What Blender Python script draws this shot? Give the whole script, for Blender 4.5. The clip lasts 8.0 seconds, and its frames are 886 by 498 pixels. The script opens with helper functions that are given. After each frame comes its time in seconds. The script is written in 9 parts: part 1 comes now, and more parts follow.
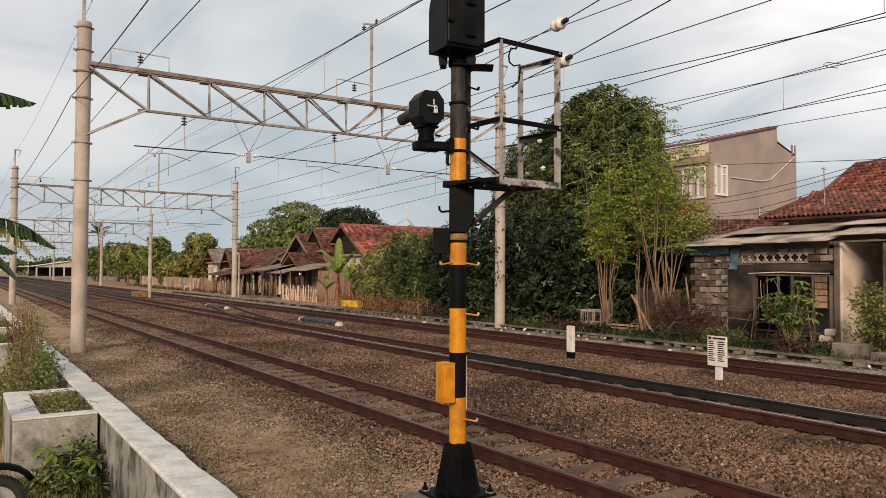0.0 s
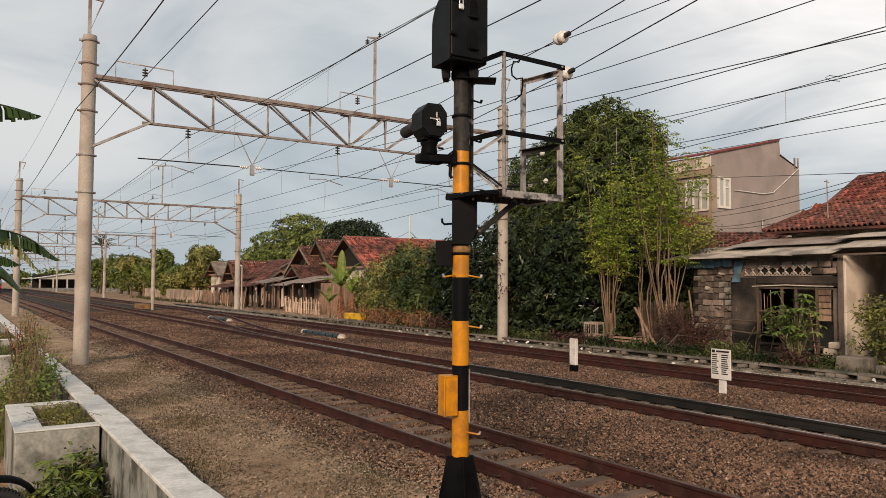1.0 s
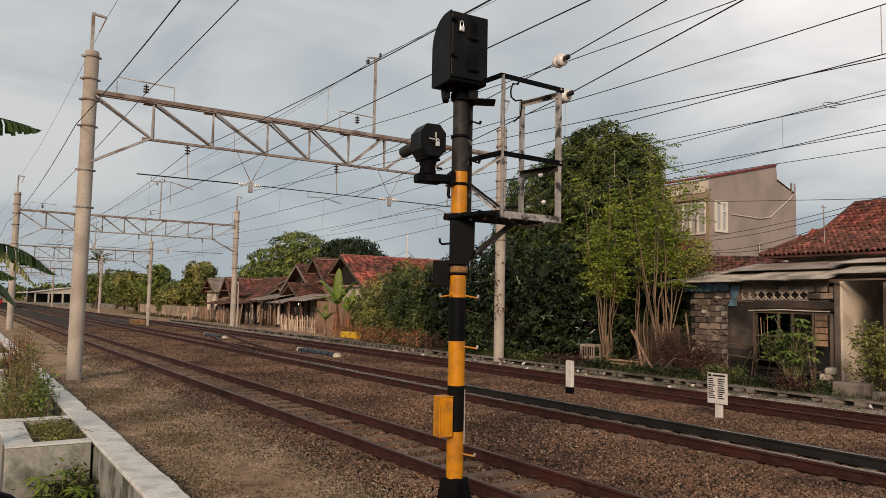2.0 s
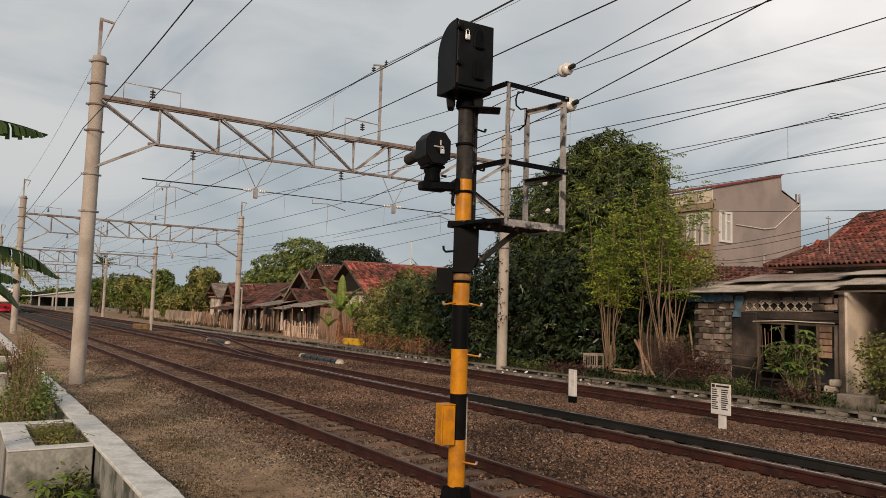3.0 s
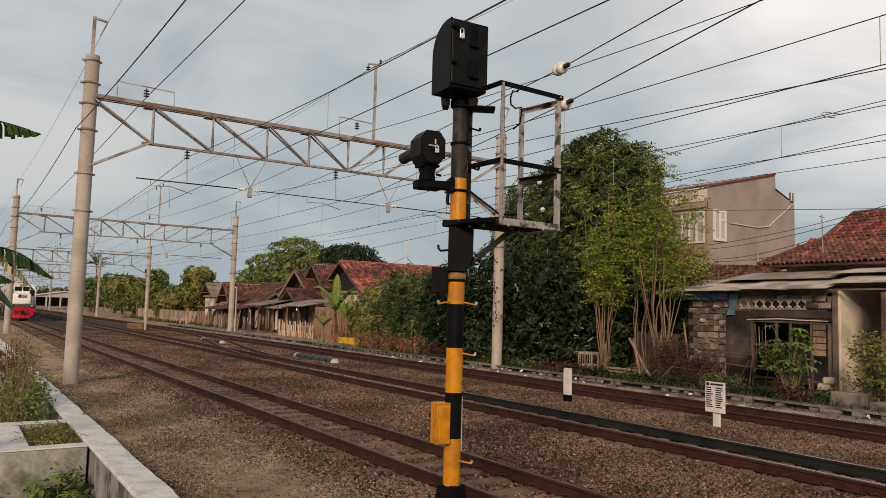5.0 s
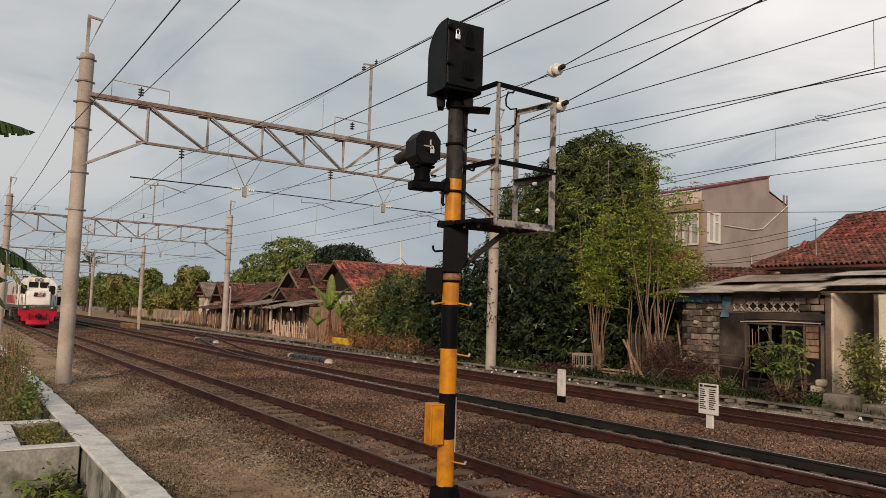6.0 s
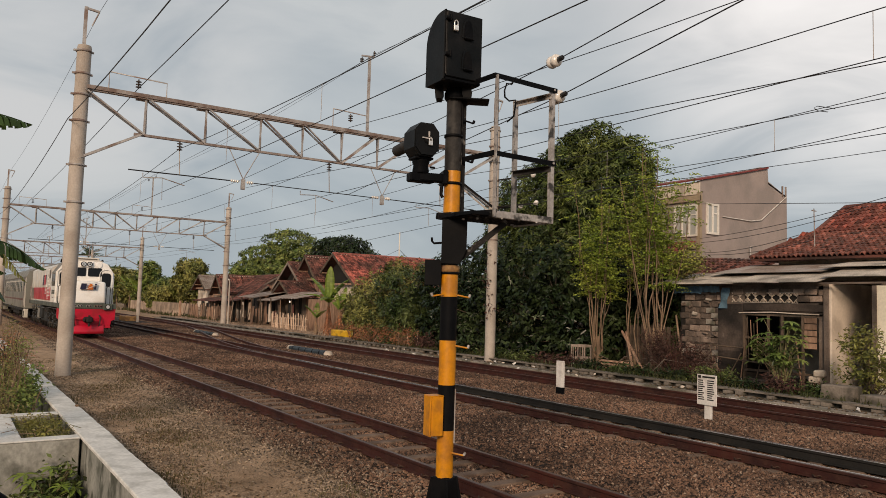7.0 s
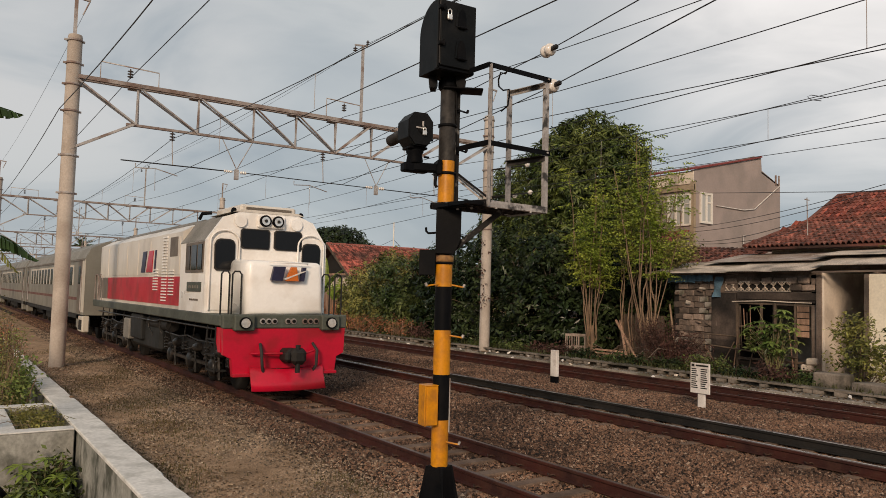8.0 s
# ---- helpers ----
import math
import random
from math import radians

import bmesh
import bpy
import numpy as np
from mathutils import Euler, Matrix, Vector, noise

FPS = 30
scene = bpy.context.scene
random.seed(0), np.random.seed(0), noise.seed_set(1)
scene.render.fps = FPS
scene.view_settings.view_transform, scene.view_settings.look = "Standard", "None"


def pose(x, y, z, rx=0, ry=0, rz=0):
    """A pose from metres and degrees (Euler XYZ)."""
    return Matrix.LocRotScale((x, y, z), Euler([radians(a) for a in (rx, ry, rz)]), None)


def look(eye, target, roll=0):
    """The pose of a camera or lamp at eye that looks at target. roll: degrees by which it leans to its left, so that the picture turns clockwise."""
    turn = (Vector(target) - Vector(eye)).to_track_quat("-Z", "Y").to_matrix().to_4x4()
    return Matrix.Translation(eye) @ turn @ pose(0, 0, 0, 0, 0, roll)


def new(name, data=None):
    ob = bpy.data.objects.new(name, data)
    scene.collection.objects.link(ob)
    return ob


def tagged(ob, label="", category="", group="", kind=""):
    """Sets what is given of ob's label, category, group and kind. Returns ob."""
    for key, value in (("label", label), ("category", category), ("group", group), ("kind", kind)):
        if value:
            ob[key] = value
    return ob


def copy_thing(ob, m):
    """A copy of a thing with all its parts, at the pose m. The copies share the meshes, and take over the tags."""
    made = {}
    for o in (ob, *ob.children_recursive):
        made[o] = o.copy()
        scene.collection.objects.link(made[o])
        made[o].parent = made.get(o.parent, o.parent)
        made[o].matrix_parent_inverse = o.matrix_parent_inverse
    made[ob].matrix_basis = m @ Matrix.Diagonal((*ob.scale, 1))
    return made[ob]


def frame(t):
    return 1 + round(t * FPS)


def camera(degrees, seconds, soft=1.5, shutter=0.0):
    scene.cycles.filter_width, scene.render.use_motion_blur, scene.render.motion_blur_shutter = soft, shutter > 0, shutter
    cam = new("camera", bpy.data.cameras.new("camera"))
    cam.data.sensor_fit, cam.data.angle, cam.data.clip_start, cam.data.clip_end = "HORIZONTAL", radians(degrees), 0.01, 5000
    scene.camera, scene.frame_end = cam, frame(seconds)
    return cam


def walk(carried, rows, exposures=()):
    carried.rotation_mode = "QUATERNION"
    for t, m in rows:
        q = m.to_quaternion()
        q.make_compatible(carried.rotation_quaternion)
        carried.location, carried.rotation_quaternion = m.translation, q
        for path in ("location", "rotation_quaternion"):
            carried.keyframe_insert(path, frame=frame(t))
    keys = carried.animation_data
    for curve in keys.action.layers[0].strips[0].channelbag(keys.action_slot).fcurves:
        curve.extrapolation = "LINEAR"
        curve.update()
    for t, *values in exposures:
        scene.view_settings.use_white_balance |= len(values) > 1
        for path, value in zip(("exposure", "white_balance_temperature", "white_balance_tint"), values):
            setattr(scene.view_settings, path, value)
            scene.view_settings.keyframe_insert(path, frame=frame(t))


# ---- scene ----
cam = camera(61.7, 8.0, soft=0.4)
PATH = [
    (0.0, pose(0, 0, 2.4, 91.71, -0.20, -33.20)),
    (0.5, pose(0, 0, 2.4, 92.22, -0.40, -33.12)),
    (1.0, pose(0, 0, 2.4, 92.67, -0.27, -32.99)),
    (1.5, pose(0, 0, 2.4, 93.69, -0.67, -33.37)),
    (3.0, pose(0, 0, 2.4, 94.78, -1.65, -33.00)),
    (3.5, pose(0, 0, 2.4, 95.39, -1.72, -33.76)),
    (4.0, pose(0, 0, 2.4, 95.17, -1.57, -33.47)),
    (4.5, pose(0, 0, 2.4, 94.78, -1.45, -33.23)),
    (6.0, pose(0, 0, 2.4, 94.78, -1.77, -33.82)),
    (6.5, pose(0, 0, 2.4, 94.86, -1.80, -33.85)),
    (7.0, pose(0, 0, 2.4, 94.16, -1.64, -33.90)),
    (7.5, pose(0, 0, 2.4, 93.49, -1.59, -34.34)),
    (8.0, pose(0, 0, 2.4, 93.39, -1.44, -34.33)),
]
walk(cam, PATH, [(0.0, -0.03), (1.0, -0.14), (1.5, -0.28), (3.0, -0.37), (4.5, -0.37), (8.0, -0.38)])

# ---- sky and sun: a bright overcast evening, a low veiled sun behind and to the left ----
SUN_EL, SUN_AZ = radians(24), radians(224)
sun_dir = Vector((math.cos(SUN_EL) * math.sin(SUN_AZ), math.cos(SUN_EL) * math.cos(SUN_AZ), math.sin(SUN_EL)))
world = bpy.data.worlds.new("world")
scene.world = world
world.use_nodes = True
wn, wl = world.node_tree.nodes, world.node_tree.links
wn.clear()


def wnode(kind, **vals):
    n = wn.new(kind)
    for k, v in vals.items():
        n.inputs[k].default_value = v
    return n


w_tc = wn.new("ShaderNodeTexCoord")
w_sky = wn.new("ShaderNodeTexSky")
w_sky.sky_type, w_sky.sun_disc = "NISHITA", False
w_sky.sun_elevation, w_sky.sun_rotation = SUN_EL, SUN_AZ
w_sky.air_density, w_sky.dust_density = 1.2, 3.0
w_skyl = wn.new("ShaderNodeMix"); w_skyl.data_type, w_skyl.blend_type = "RGBA", "MULTIPLY"
w_skyl.inputs[0].default_value = 1.0
w_skyl.inputs[7].default_value = (0.09, 0.09, 0.09, 1)
wl.new(w_sky.outputs[0], w_skyl.inputs[6])
# cloud deck: bluish grey towards the horizon, paler higher up, broken by broad and fine noise
w_sep = wn.new("ShaderNodeSeparateXYZ"); wl.new(w_tc.outputs["Generated"], w_sep.inputs[0])
w_elev = wn.new("ShaderNodeMapRange"); w_elev.interpolation_type = "SMOOTHSTEP"
w_elev.inputs["From Min"].default_value, w_elev.inputs["From Max"].default_value = 0.0, 0.45
wl.new(w_sep.outputs[2], w_elev.inputs["Value"])
w_map = wn.new("ShaderNodeMapping"); w_map.inputs["Scale"].default_value = (1, 1, 2.8)
wl.new(w_tc.outputs["Generated"], w_map.inputs[0])
w_n1 = wnode("ShaderNodeTexNoise", Scale=3.1, Detail=6.0, Roughness=0.5, Distortion=0.6)
wl.new(w_map.outputs[0], w_n1.inputs["Vector"])


def wmix(f, a, b, kind="MIX"):
    x = wn.new("ShaderNodeMix"); x.data_type, x.blend_type = "RGBA", kind
    for i, v in ((0, f), (6, a), (7, b)):
        if hasattr(v, "links"):
            wl.new(v, x.inputs[i])
        else:
            x.inputs[i].default_value = v
    return x.outputs[2]


deck = wmix(w_elev.outputs[0], (0.55, 0.615, 0.66, 1), (0.68, 0.71, 0.725, 1))
# unseen deck overhead is darkened to weaken the sky's fill light
w_high = wn.new("ShaderNodeMapRange"); w_high.interpolation_type = "SMOOTHSTEP"
w_high.inputs["From Min"].default_value, w_high.inputs["From Max"].default_value = 0.5, 0.95
wl.new(w_sep.outputs[2], w_high.inputs["Value"])
deck = wmix(w_high.outputs[0], deck, (0.29, 0.315, 0.34, 1))
w_var = wn.new("ShaderNodeValToRGB")
w_var.color_ramp.elements[0].position, w_var.color_ramp.elements[0].color = 0.33, (0.80, 0.84, 0.88, 1)
w_var.color_ramp.elements[1].position, w_var.color_ramp.elements[1].color = 0.66, (1.16, 1.14, 1.12, 1)
wl.new(w_n1.outputs["Fac"], w_var.inputs[0])
deck = wmix(1.0, deck, w_var.outputs[0], "MULTIPLY")
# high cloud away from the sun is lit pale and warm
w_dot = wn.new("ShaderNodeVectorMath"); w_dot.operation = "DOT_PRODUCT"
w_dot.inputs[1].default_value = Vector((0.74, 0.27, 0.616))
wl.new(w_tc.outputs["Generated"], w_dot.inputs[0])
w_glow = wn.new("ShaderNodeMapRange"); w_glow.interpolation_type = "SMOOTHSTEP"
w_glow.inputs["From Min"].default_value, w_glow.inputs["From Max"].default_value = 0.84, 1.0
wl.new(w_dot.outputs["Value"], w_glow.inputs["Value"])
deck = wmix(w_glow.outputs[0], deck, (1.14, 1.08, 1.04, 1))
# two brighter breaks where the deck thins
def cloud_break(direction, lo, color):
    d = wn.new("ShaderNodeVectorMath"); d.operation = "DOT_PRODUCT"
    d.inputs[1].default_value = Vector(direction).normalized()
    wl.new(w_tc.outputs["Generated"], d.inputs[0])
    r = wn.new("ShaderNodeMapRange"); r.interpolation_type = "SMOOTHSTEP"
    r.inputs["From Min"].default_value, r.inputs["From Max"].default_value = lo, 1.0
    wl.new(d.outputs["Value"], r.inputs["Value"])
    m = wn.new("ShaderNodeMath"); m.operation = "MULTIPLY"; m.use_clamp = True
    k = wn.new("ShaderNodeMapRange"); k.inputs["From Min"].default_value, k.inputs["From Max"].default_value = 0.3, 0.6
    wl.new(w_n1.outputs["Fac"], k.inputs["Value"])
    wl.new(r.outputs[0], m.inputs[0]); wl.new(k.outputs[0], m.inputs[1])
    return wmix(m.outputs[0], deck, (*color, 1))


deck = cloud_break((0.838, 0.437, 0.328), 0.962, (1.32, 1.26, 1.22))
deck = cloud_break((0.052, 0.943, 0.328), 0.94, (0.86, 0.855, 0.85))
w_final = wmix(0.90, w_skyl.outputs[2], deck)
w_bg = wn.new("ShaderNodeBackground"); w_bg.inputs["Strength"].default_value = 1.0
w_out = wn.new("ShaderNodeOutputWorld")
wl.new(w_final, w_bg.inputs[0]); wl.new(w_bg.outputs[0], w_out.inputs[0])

sun = new("sun", bpy.data.lights.new("sun", "SUN"))
sun.data.energy, sun.data.angle, sun.data.color = 3.5, radians(14), (1.0, 0.755, 0.54)
sun.matrix_world = look(sun_dir * 50, (0, 0, 0))


# ---- materials ----
def surf(name, c1, c2, rough=0.75, metal=0.0, scale=1.5, grain=30.0, bump=0.25, dirt=None, amount=0.5, dscale=1.0,
         vary=0.0, island=0.0, spec=0.4, bdist=0.01, stretch=(1, 1, 1), gloss=0.0, gc=0.26, dlo=0.47, dhi=0.62):
    """Two colours mixed by broad noise, darkened and lightened by grain, with shaped stains and fine relief."""
    m = bpy.data.materials.new(name)
    m.use_nodes = True
    n, l = m.node_tree.nodes, m.node_tree.links
    b = n["Principled BSDF"]
    tc = n.new("ShaderNodeTexCoord")
    mp = n.new("ShaderNodeMapping"); mp.inputs["Scale"].default_value = stretch
    l.new(tc.outputs["Object"], mp.inputs[0])
    vec = mp.outputs[0]
    oi = n.new("ShaderNodeObjectInfo")
    if vary:
        add = n.new("ShaderNodeVectorMath"); add.operation = "ADD"
        sc = n.new("ShaderNodeVectorMath"); sc.operation = "SCALE"; sc.inputs[0].default_value = (37, 61, 23)
        l.new(oi.outputs["Random"], sc.inputs["Scale"]); l.new(vec, add.inputs[0]); l.new(sc.outputs[0], add.inputs[1])
        vec = add.outputs[0]

    def noise_tex(s, d=4.0):
        t = n.new("ShaderNodeTexNoise"); t.inputs["Scale"].default_value = s; t.inputs["Detail"].default_value = d
        l.new(vec, t.inputs["Vector"])
        return t.outputs["Fac"]

    def rng(src, a, bb, lo, hi):
        r = n.new("ShaderNodeMapRange")
        for k, v in zip(("From Min", "From Max", "To Min", "To Max"), (a, bb, lo, hi)):
            r.inputs[k].default_value = v
        l.new(src, r.inputs["Value"])
        return r.outputs[0]

    def mix(kind, f, a, bb):
        x = n.new("ShaderNodeMix"); x.data_type, x.blend_type = "RGBA", kind
        for i, v in ((0, f), (6, a), (7, bb)):
            if hasattr(v, "links"):
                l.new(v, x.inputs[i])
            else:
                x.inputs[i].default_value = v
        return x.outputs[2]

    big, fine = noise_tex(scale), noise_tex(grain, 5.0)
    col = mix("MIX", rng(big, 0.35, 0.65, 0, 1), (*c1, 1), (*c2, 1))
    if dirt:
        col = mix("MIX", rng(noise_tex(dscale, 7.0), dlo, dhi, 0, amount), col, (*dirt, 1))
    g = n.new("ShaderNodeCombineColor")
    gv = rng(fine, 0.25, 0.75, 1 - gc, 1 + gc)
    for i in range(3):
        l.new(gv, g.inputs[i])
    col = mix("MULTIPLY", 1.0, col, g.outputs[0])
    for on, src in ((vary, oi.outputs["Random"]), (island, None)):
        if on:
            if src is None:
                src = n.new("ShaderNodeNewGeometry").outputs["Random Per Island"]
            hv = n.new("ShaderNodeHueSaturation")
            l.new(rng(src, 0, 1, 1 - on, 1 + on), hv.inputs["Value"])
            l.new(col, hv.inputs["Color"])
            col = hv.outputs[0]
    l.new(col, b.inputs["Base Color"])
    l.new(rng(big, 0.3, 0.7, max(0.03, rough - 0.12), min(1, rough + 0.08)), b.inputs["Roughness"])
    b.inputs["Metallic"].default_value = metal
    b.inputs["Specular IOR Level"].default_value = spec
    if gloss:
        b.inputs["Coat Weight"].default_value = gloss
        b.inputs["Coat Roughness"].default_value = 0.12
    if bump:
        bp = n.new("ShaderNodeBump"); bp.inputs["Strength"].default_value = bump; bp.inputs["Distance"].default_value = bdist
        l.new(fine, bp.inputs["Height"]); l.new(bp.outputs[0], b.inputs["Normal"])
    return m


def leaf_mat(name, c1, c2, rough=0.5, vary=0.4):
    m = surf(name, c1, c2, rough, scale=0.7, grain=3.0, bump=0.0, island=vary, spec=0.25)
    n, l = m.node_tree.nodes, m.node_tree.links
    b = n["Principled BSDF"]
    col = b.inputs["Base Color"].links[0].from_socket
    tr = n.new("ShaderNodeBsdfTranslucent"); l.new(col, tr.inputs[0])
    mx = n.new("ShaderNodeMixShader"); mx.inputs[0].default_value = 0.2
    l.new(b.outputs[0], mx.inputs[1]); l.new(tr.outputs[0], mx.inputs[2])
    l.new(mx.outputs[0], n["Material Output"].inputs[0])
    return m


def glass_mat(name, tint, rough=0.05):
    m = bpy.data.materials.new(name); m.use_nodes = True
    b = m.node_tree.nodes["Principled BSDF"]
    b.inputs["Base Color"].default_value = (*tint, 1); b.inputs["Roughness"].default_value = rough
    b.inputs["Specular IOR Level"].default_value = 0.3
    return m


def lamp_mat(name, color, strength):
    m = bpy.data.materials.new(name); m.use_nodes = True
    b = m.node_tree.nodes["Principled BSDF"]
    b.inputs["Base Color"].default_value = (*color, 1)
    b.inputs["Emission Color"].default_value = (*color, 1); b.inputs["Emission Strength"].default_value = strength
    return m


M_DIRT = surf("dirt", (0.45, 0.305, 0.19), (0.29, 0.19, 0.112), 0.95, scale=0.8, grain=60, bump=0.9, dirt=(0.115, 0.075, 0.042), amount=0.6, dscale=2.4, bdist=0.02, gc=0.55, dlo=0.42, dhi=0.68)
M_LITTER = surf("dead_leaf", (0.10, 0.062, 0.035), (0.17, 0.11, 0.06), 0.9, scale=2, grain=30, bump=0.1, island=0.7)
M_PALELITTER = surf("dry_leaf_scrap", (0.42, 0.34, 0.25), (0.30, 0.24, 0.17), 0.9, scale=2, grain=30, bump=0.1, island=0.4)
M_PALESTONE = surf("pale_ballast_stone", (0.34, 0.245, 0.175), (0.24, 0.165, 0.115), 0.9, scale=0.5, grain=30, bump=0.2, island=0.4)
# very dark brown: shade in the gaps between loose stones, put into the bed
M_BED_SHADE = surf("ballast_bed", (0.04, 0.024, 0.015), (0.02, 0.0125, 0.0085), 0.95, scale=0.6, grain=24, bump=1.0, bdist=0.05)
M_STONE = surf("ballast_stone", (0.185, 0.104, 0.064), (0.066, 0.036, 0.0225), 0.9, scale=0.5, grain=30, bump=0.2, island=0.95)
M_GREYSTONE = surf("grey_ballast_stone", (0.25, 0.185, 0.13), (0.11, 0.08, 0.057), 0.9, scale=0.5, grain=30, bump=0.2, island=0.9)
M_PEBBLE = surf("pebble", (0.37, 0.278, 0.195), (0.19, 0.138, 0.092), 0.9, scale=0.8, grain=30, bump=0.2, island=0.65)
M_RAILSHINE = surf("worn_switch_steel", (0.72, 0.71, 0.71), (0.5, 0.49, 0.48), 0.3, 0.9, scale=1.0, grain=20, bump=0.05)
M_RAIL = surf("rail_rust", (0.058, 0.0140, 0.0092), (0.027, 0.0078, 0.0060), 0.7, 0.1, scale=1.2, grain=40, bump=0.3, dirt=(0.065, 0.027, 0.017), amount=0.5, dscale=6)
M_RAILTOP = surf("rail_head", (0.12, 0.068, 0.046), (0.065, 0.036, 0.026), 0.5, 0.3, scale=1.0, grain=30, bump=0.1)
M_SLEEPER = surf("sleeper", (0.20, 0.137, 0.098), (0.13, 0.086, 0.06), 0.95, scale=2, grain=40, bump=0.4, dirt=(0.075, 0.045, 0.03), amount=0.7, dscale=3, vary=0.2)
M_CLIP = surf("clip_rust", (0.07, 0.036, 0.024), (0.045, 0.023, 0.016), 0.7, 0.3)
M_POLE = surf("spun_concrete", (0.475, 0.42, 0.37), (0.395, 0.348, 0.305), 0.85, scale=1.0, grain=22, bump=0.15, gc=0.12, dirt=(0.28, 0.23, 0.19), amount=0.5, dscale=1.5)
M_GALV = surf("galvanised", (0.46, 0.44, 0.43), (0.36, 0.34, 0.33), 0.6, 0.25, scale=2, grain=30, bump=0.1, dirt=(0.17, 0.09, 0.06), amount=0.75, dscale=1.7)
M_STEELRUST = surf("rusty_steel", (0.36, 0.32, 0.30), (0.19, 0.135, 0.115), 0.75, 0.2, scale=2.5, grain=30, bump=0.2)
M_BLACK = surf("black_paint", (0.0035, 0.004, 0.005), (0.006, 0.0065, 0.008), 0.5, scale=4, grain=60, bump=0.06, dirt=(0.011, 0.010, 0.010), amount=0.4, dscale=5, spec=0.05)
M_HEAD = surf("lamp_housing_paint", (0.005, 0.006, 0.007), (0.009, 0.010, 0.011), 0.5, scale=3, grain=50, bump=0.08, dirt=(0.016, 0.016, 0.017), amount=0.5, dscale=4, spec=0.1)
M_PIPE = surf("grey_primed_steel", (0.020, 0.019, 0.019), (0.034, 0.032, 0.031), 0.6, scale=5, grain=40, bump=0.1, dirt=(0.07, 0.065, 0.06), amount=0.5, dscale=7, spec=0.15)
M_BLACKWORN = surf("rubbed_black_paint", (0.006, 0.006, 0.007), (0.012, 0.011, 0.011), 0.5, scale=6, grain=40, bump=0.1, dirt=(0.20, 0.19, 0.18), amount=0.7, dscale=13, spec=0.12, dlo=0.58, dhi=0.7)
M_OCHRE = surf("rusty_yellow", (0.34, 0.19, 0.06), (0.22, 0.12, 0.05), 0.7, scale=6, grain=40, bump=0.1, dirt=(0.14, 0.07, 0.04), amount=0.7, dscale=9)
M_CAGE = surf("worn_grey_steel", (0.44, 0.415, 0.40), (0.30, 0.28, 0.27), 0.55, 0.2, scale=6, grain=40, bump=0.1, dirt=(0.02, 0.019, 0.018), amount=0.9, dscale=9, dlo=0.53, dhi=0.62)
M_YELLOW = surf("yellow_paint", (0.62, 0.255, 0.004), (0.55, 0.215, 0.004), 0.42, gc=0.1, scale=3, grain=40, bump=0.05, dirt=(0.30, 0.12, 0.02), amount=0.6, dscale=7)
M_YELLOWBLOCK = surf("yellow_washed_concrete", (0.78, 0.46, 0.02), (0.66, 0.37, 0.02), 0.8, gc=0.15, scale=3, grain=20, bump=0.15, dirt=(0.30, 0.17, 0.04), amount=0.6, dscale=3)
M_WHITE = surf("white_paint", (0.72, 0.69, 0.66), (0.62, 0.59, 0.56), 0.7, gc=0.1, scale=3, grain=30, bump=0.1, dirt=(0.4, 0.34, 0.3), amount=0.5, dscale=4)
M_COPING = surf("whitewashed_coping", (0.72, 0.71, 0.68), (0.58, 0.575, 0.55), 0.9, scale=2.2, grain=22, bump=0.4, gc=0.16, dirt=(0.34, 0.335, 0.30), amount=0.4, dscale=3.4, dlo=0.50, dhi=0.64)
M_DULLRED = surf("dull_red_stripe", (0.15, 0.06, 0.048), (0.12, 0.05, 0.042), 0.6, bump=0)
M_BRICKWALL = surf("weathered_brick", (0.52, 0.395, 0.30), (0.36, 0.27, 0.205), 0.95, scale=1.0, grain=4, bump=0.3, dirt=(0.17, 0.13, 0.095), amount=0.6, dscale=0.8)
M_MOSSY = surf("mossy_concrete", (0.33, 0.33, 0.305), (0.20, 0.205, 0.185), 0.95, scale=1.7, grain=20, bump=0.4, dirt=(0.045, 0.05, 0.036), amount=0.85, dscale=3.0, stretch=(1, 1, 0.8), dlo=0.46, dhi=0.60)
M_KERBOLD = surf("old_kerb_concrete", (0.235, 0.20, 0.168), (0.13, 0.11, 0.09), 0.95, scale=1.5, grain=20, bump=0.4, dirt=(0.05, 0.048, 0.036), amount=0.85, dscale=1.6)
M_KERB = surf("kerb_concrete", (0.30, 0.27, 0.235), (0.20, 0.18, 0.155), 0.95, scale=1.5, grain=20, bump=0.4, dirt=(0.09, 0.085, 0.06), amount=0.8, dscale=1.8)
M_BLOCK = surf("cinder_block", (0.28, 0.212, 0.172), (0.135, 0.103, 0.083), 0.95, scale=2.5, grain=25, bump=0.6, dirt=(0.045, 0.037, 0.032), amount=0.8, dscale=1.2, vary=0.45)
M_PLANTER = surf("planter_concrete", (0.40, 0.395, 0.365), (0.26, 0.257, 0.232), 0.95, scale=1.7, grain=24, bump=0.4, dirt=(0.07, 0.073, 0.057), amount=0.8, dscale=1.9, stretch=(1, 1, 0.8), dlo=0.50, dhi=0.62)
M_MORTAR = surf("mortar", (0.20, 0.155, 0.127), (0.12, 0.092, 0.076), 0.95, scale=1.2, grain=25, bump=0.5, dirt=(0.04, 0.033, 0.029), amount=0.8, dscale=0.8)
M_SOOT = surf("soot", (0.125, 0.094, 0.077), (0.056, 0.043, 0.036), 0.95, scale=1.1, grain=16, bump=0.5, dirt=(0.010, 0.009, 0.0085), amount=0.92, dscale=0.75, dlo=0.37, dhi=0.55)
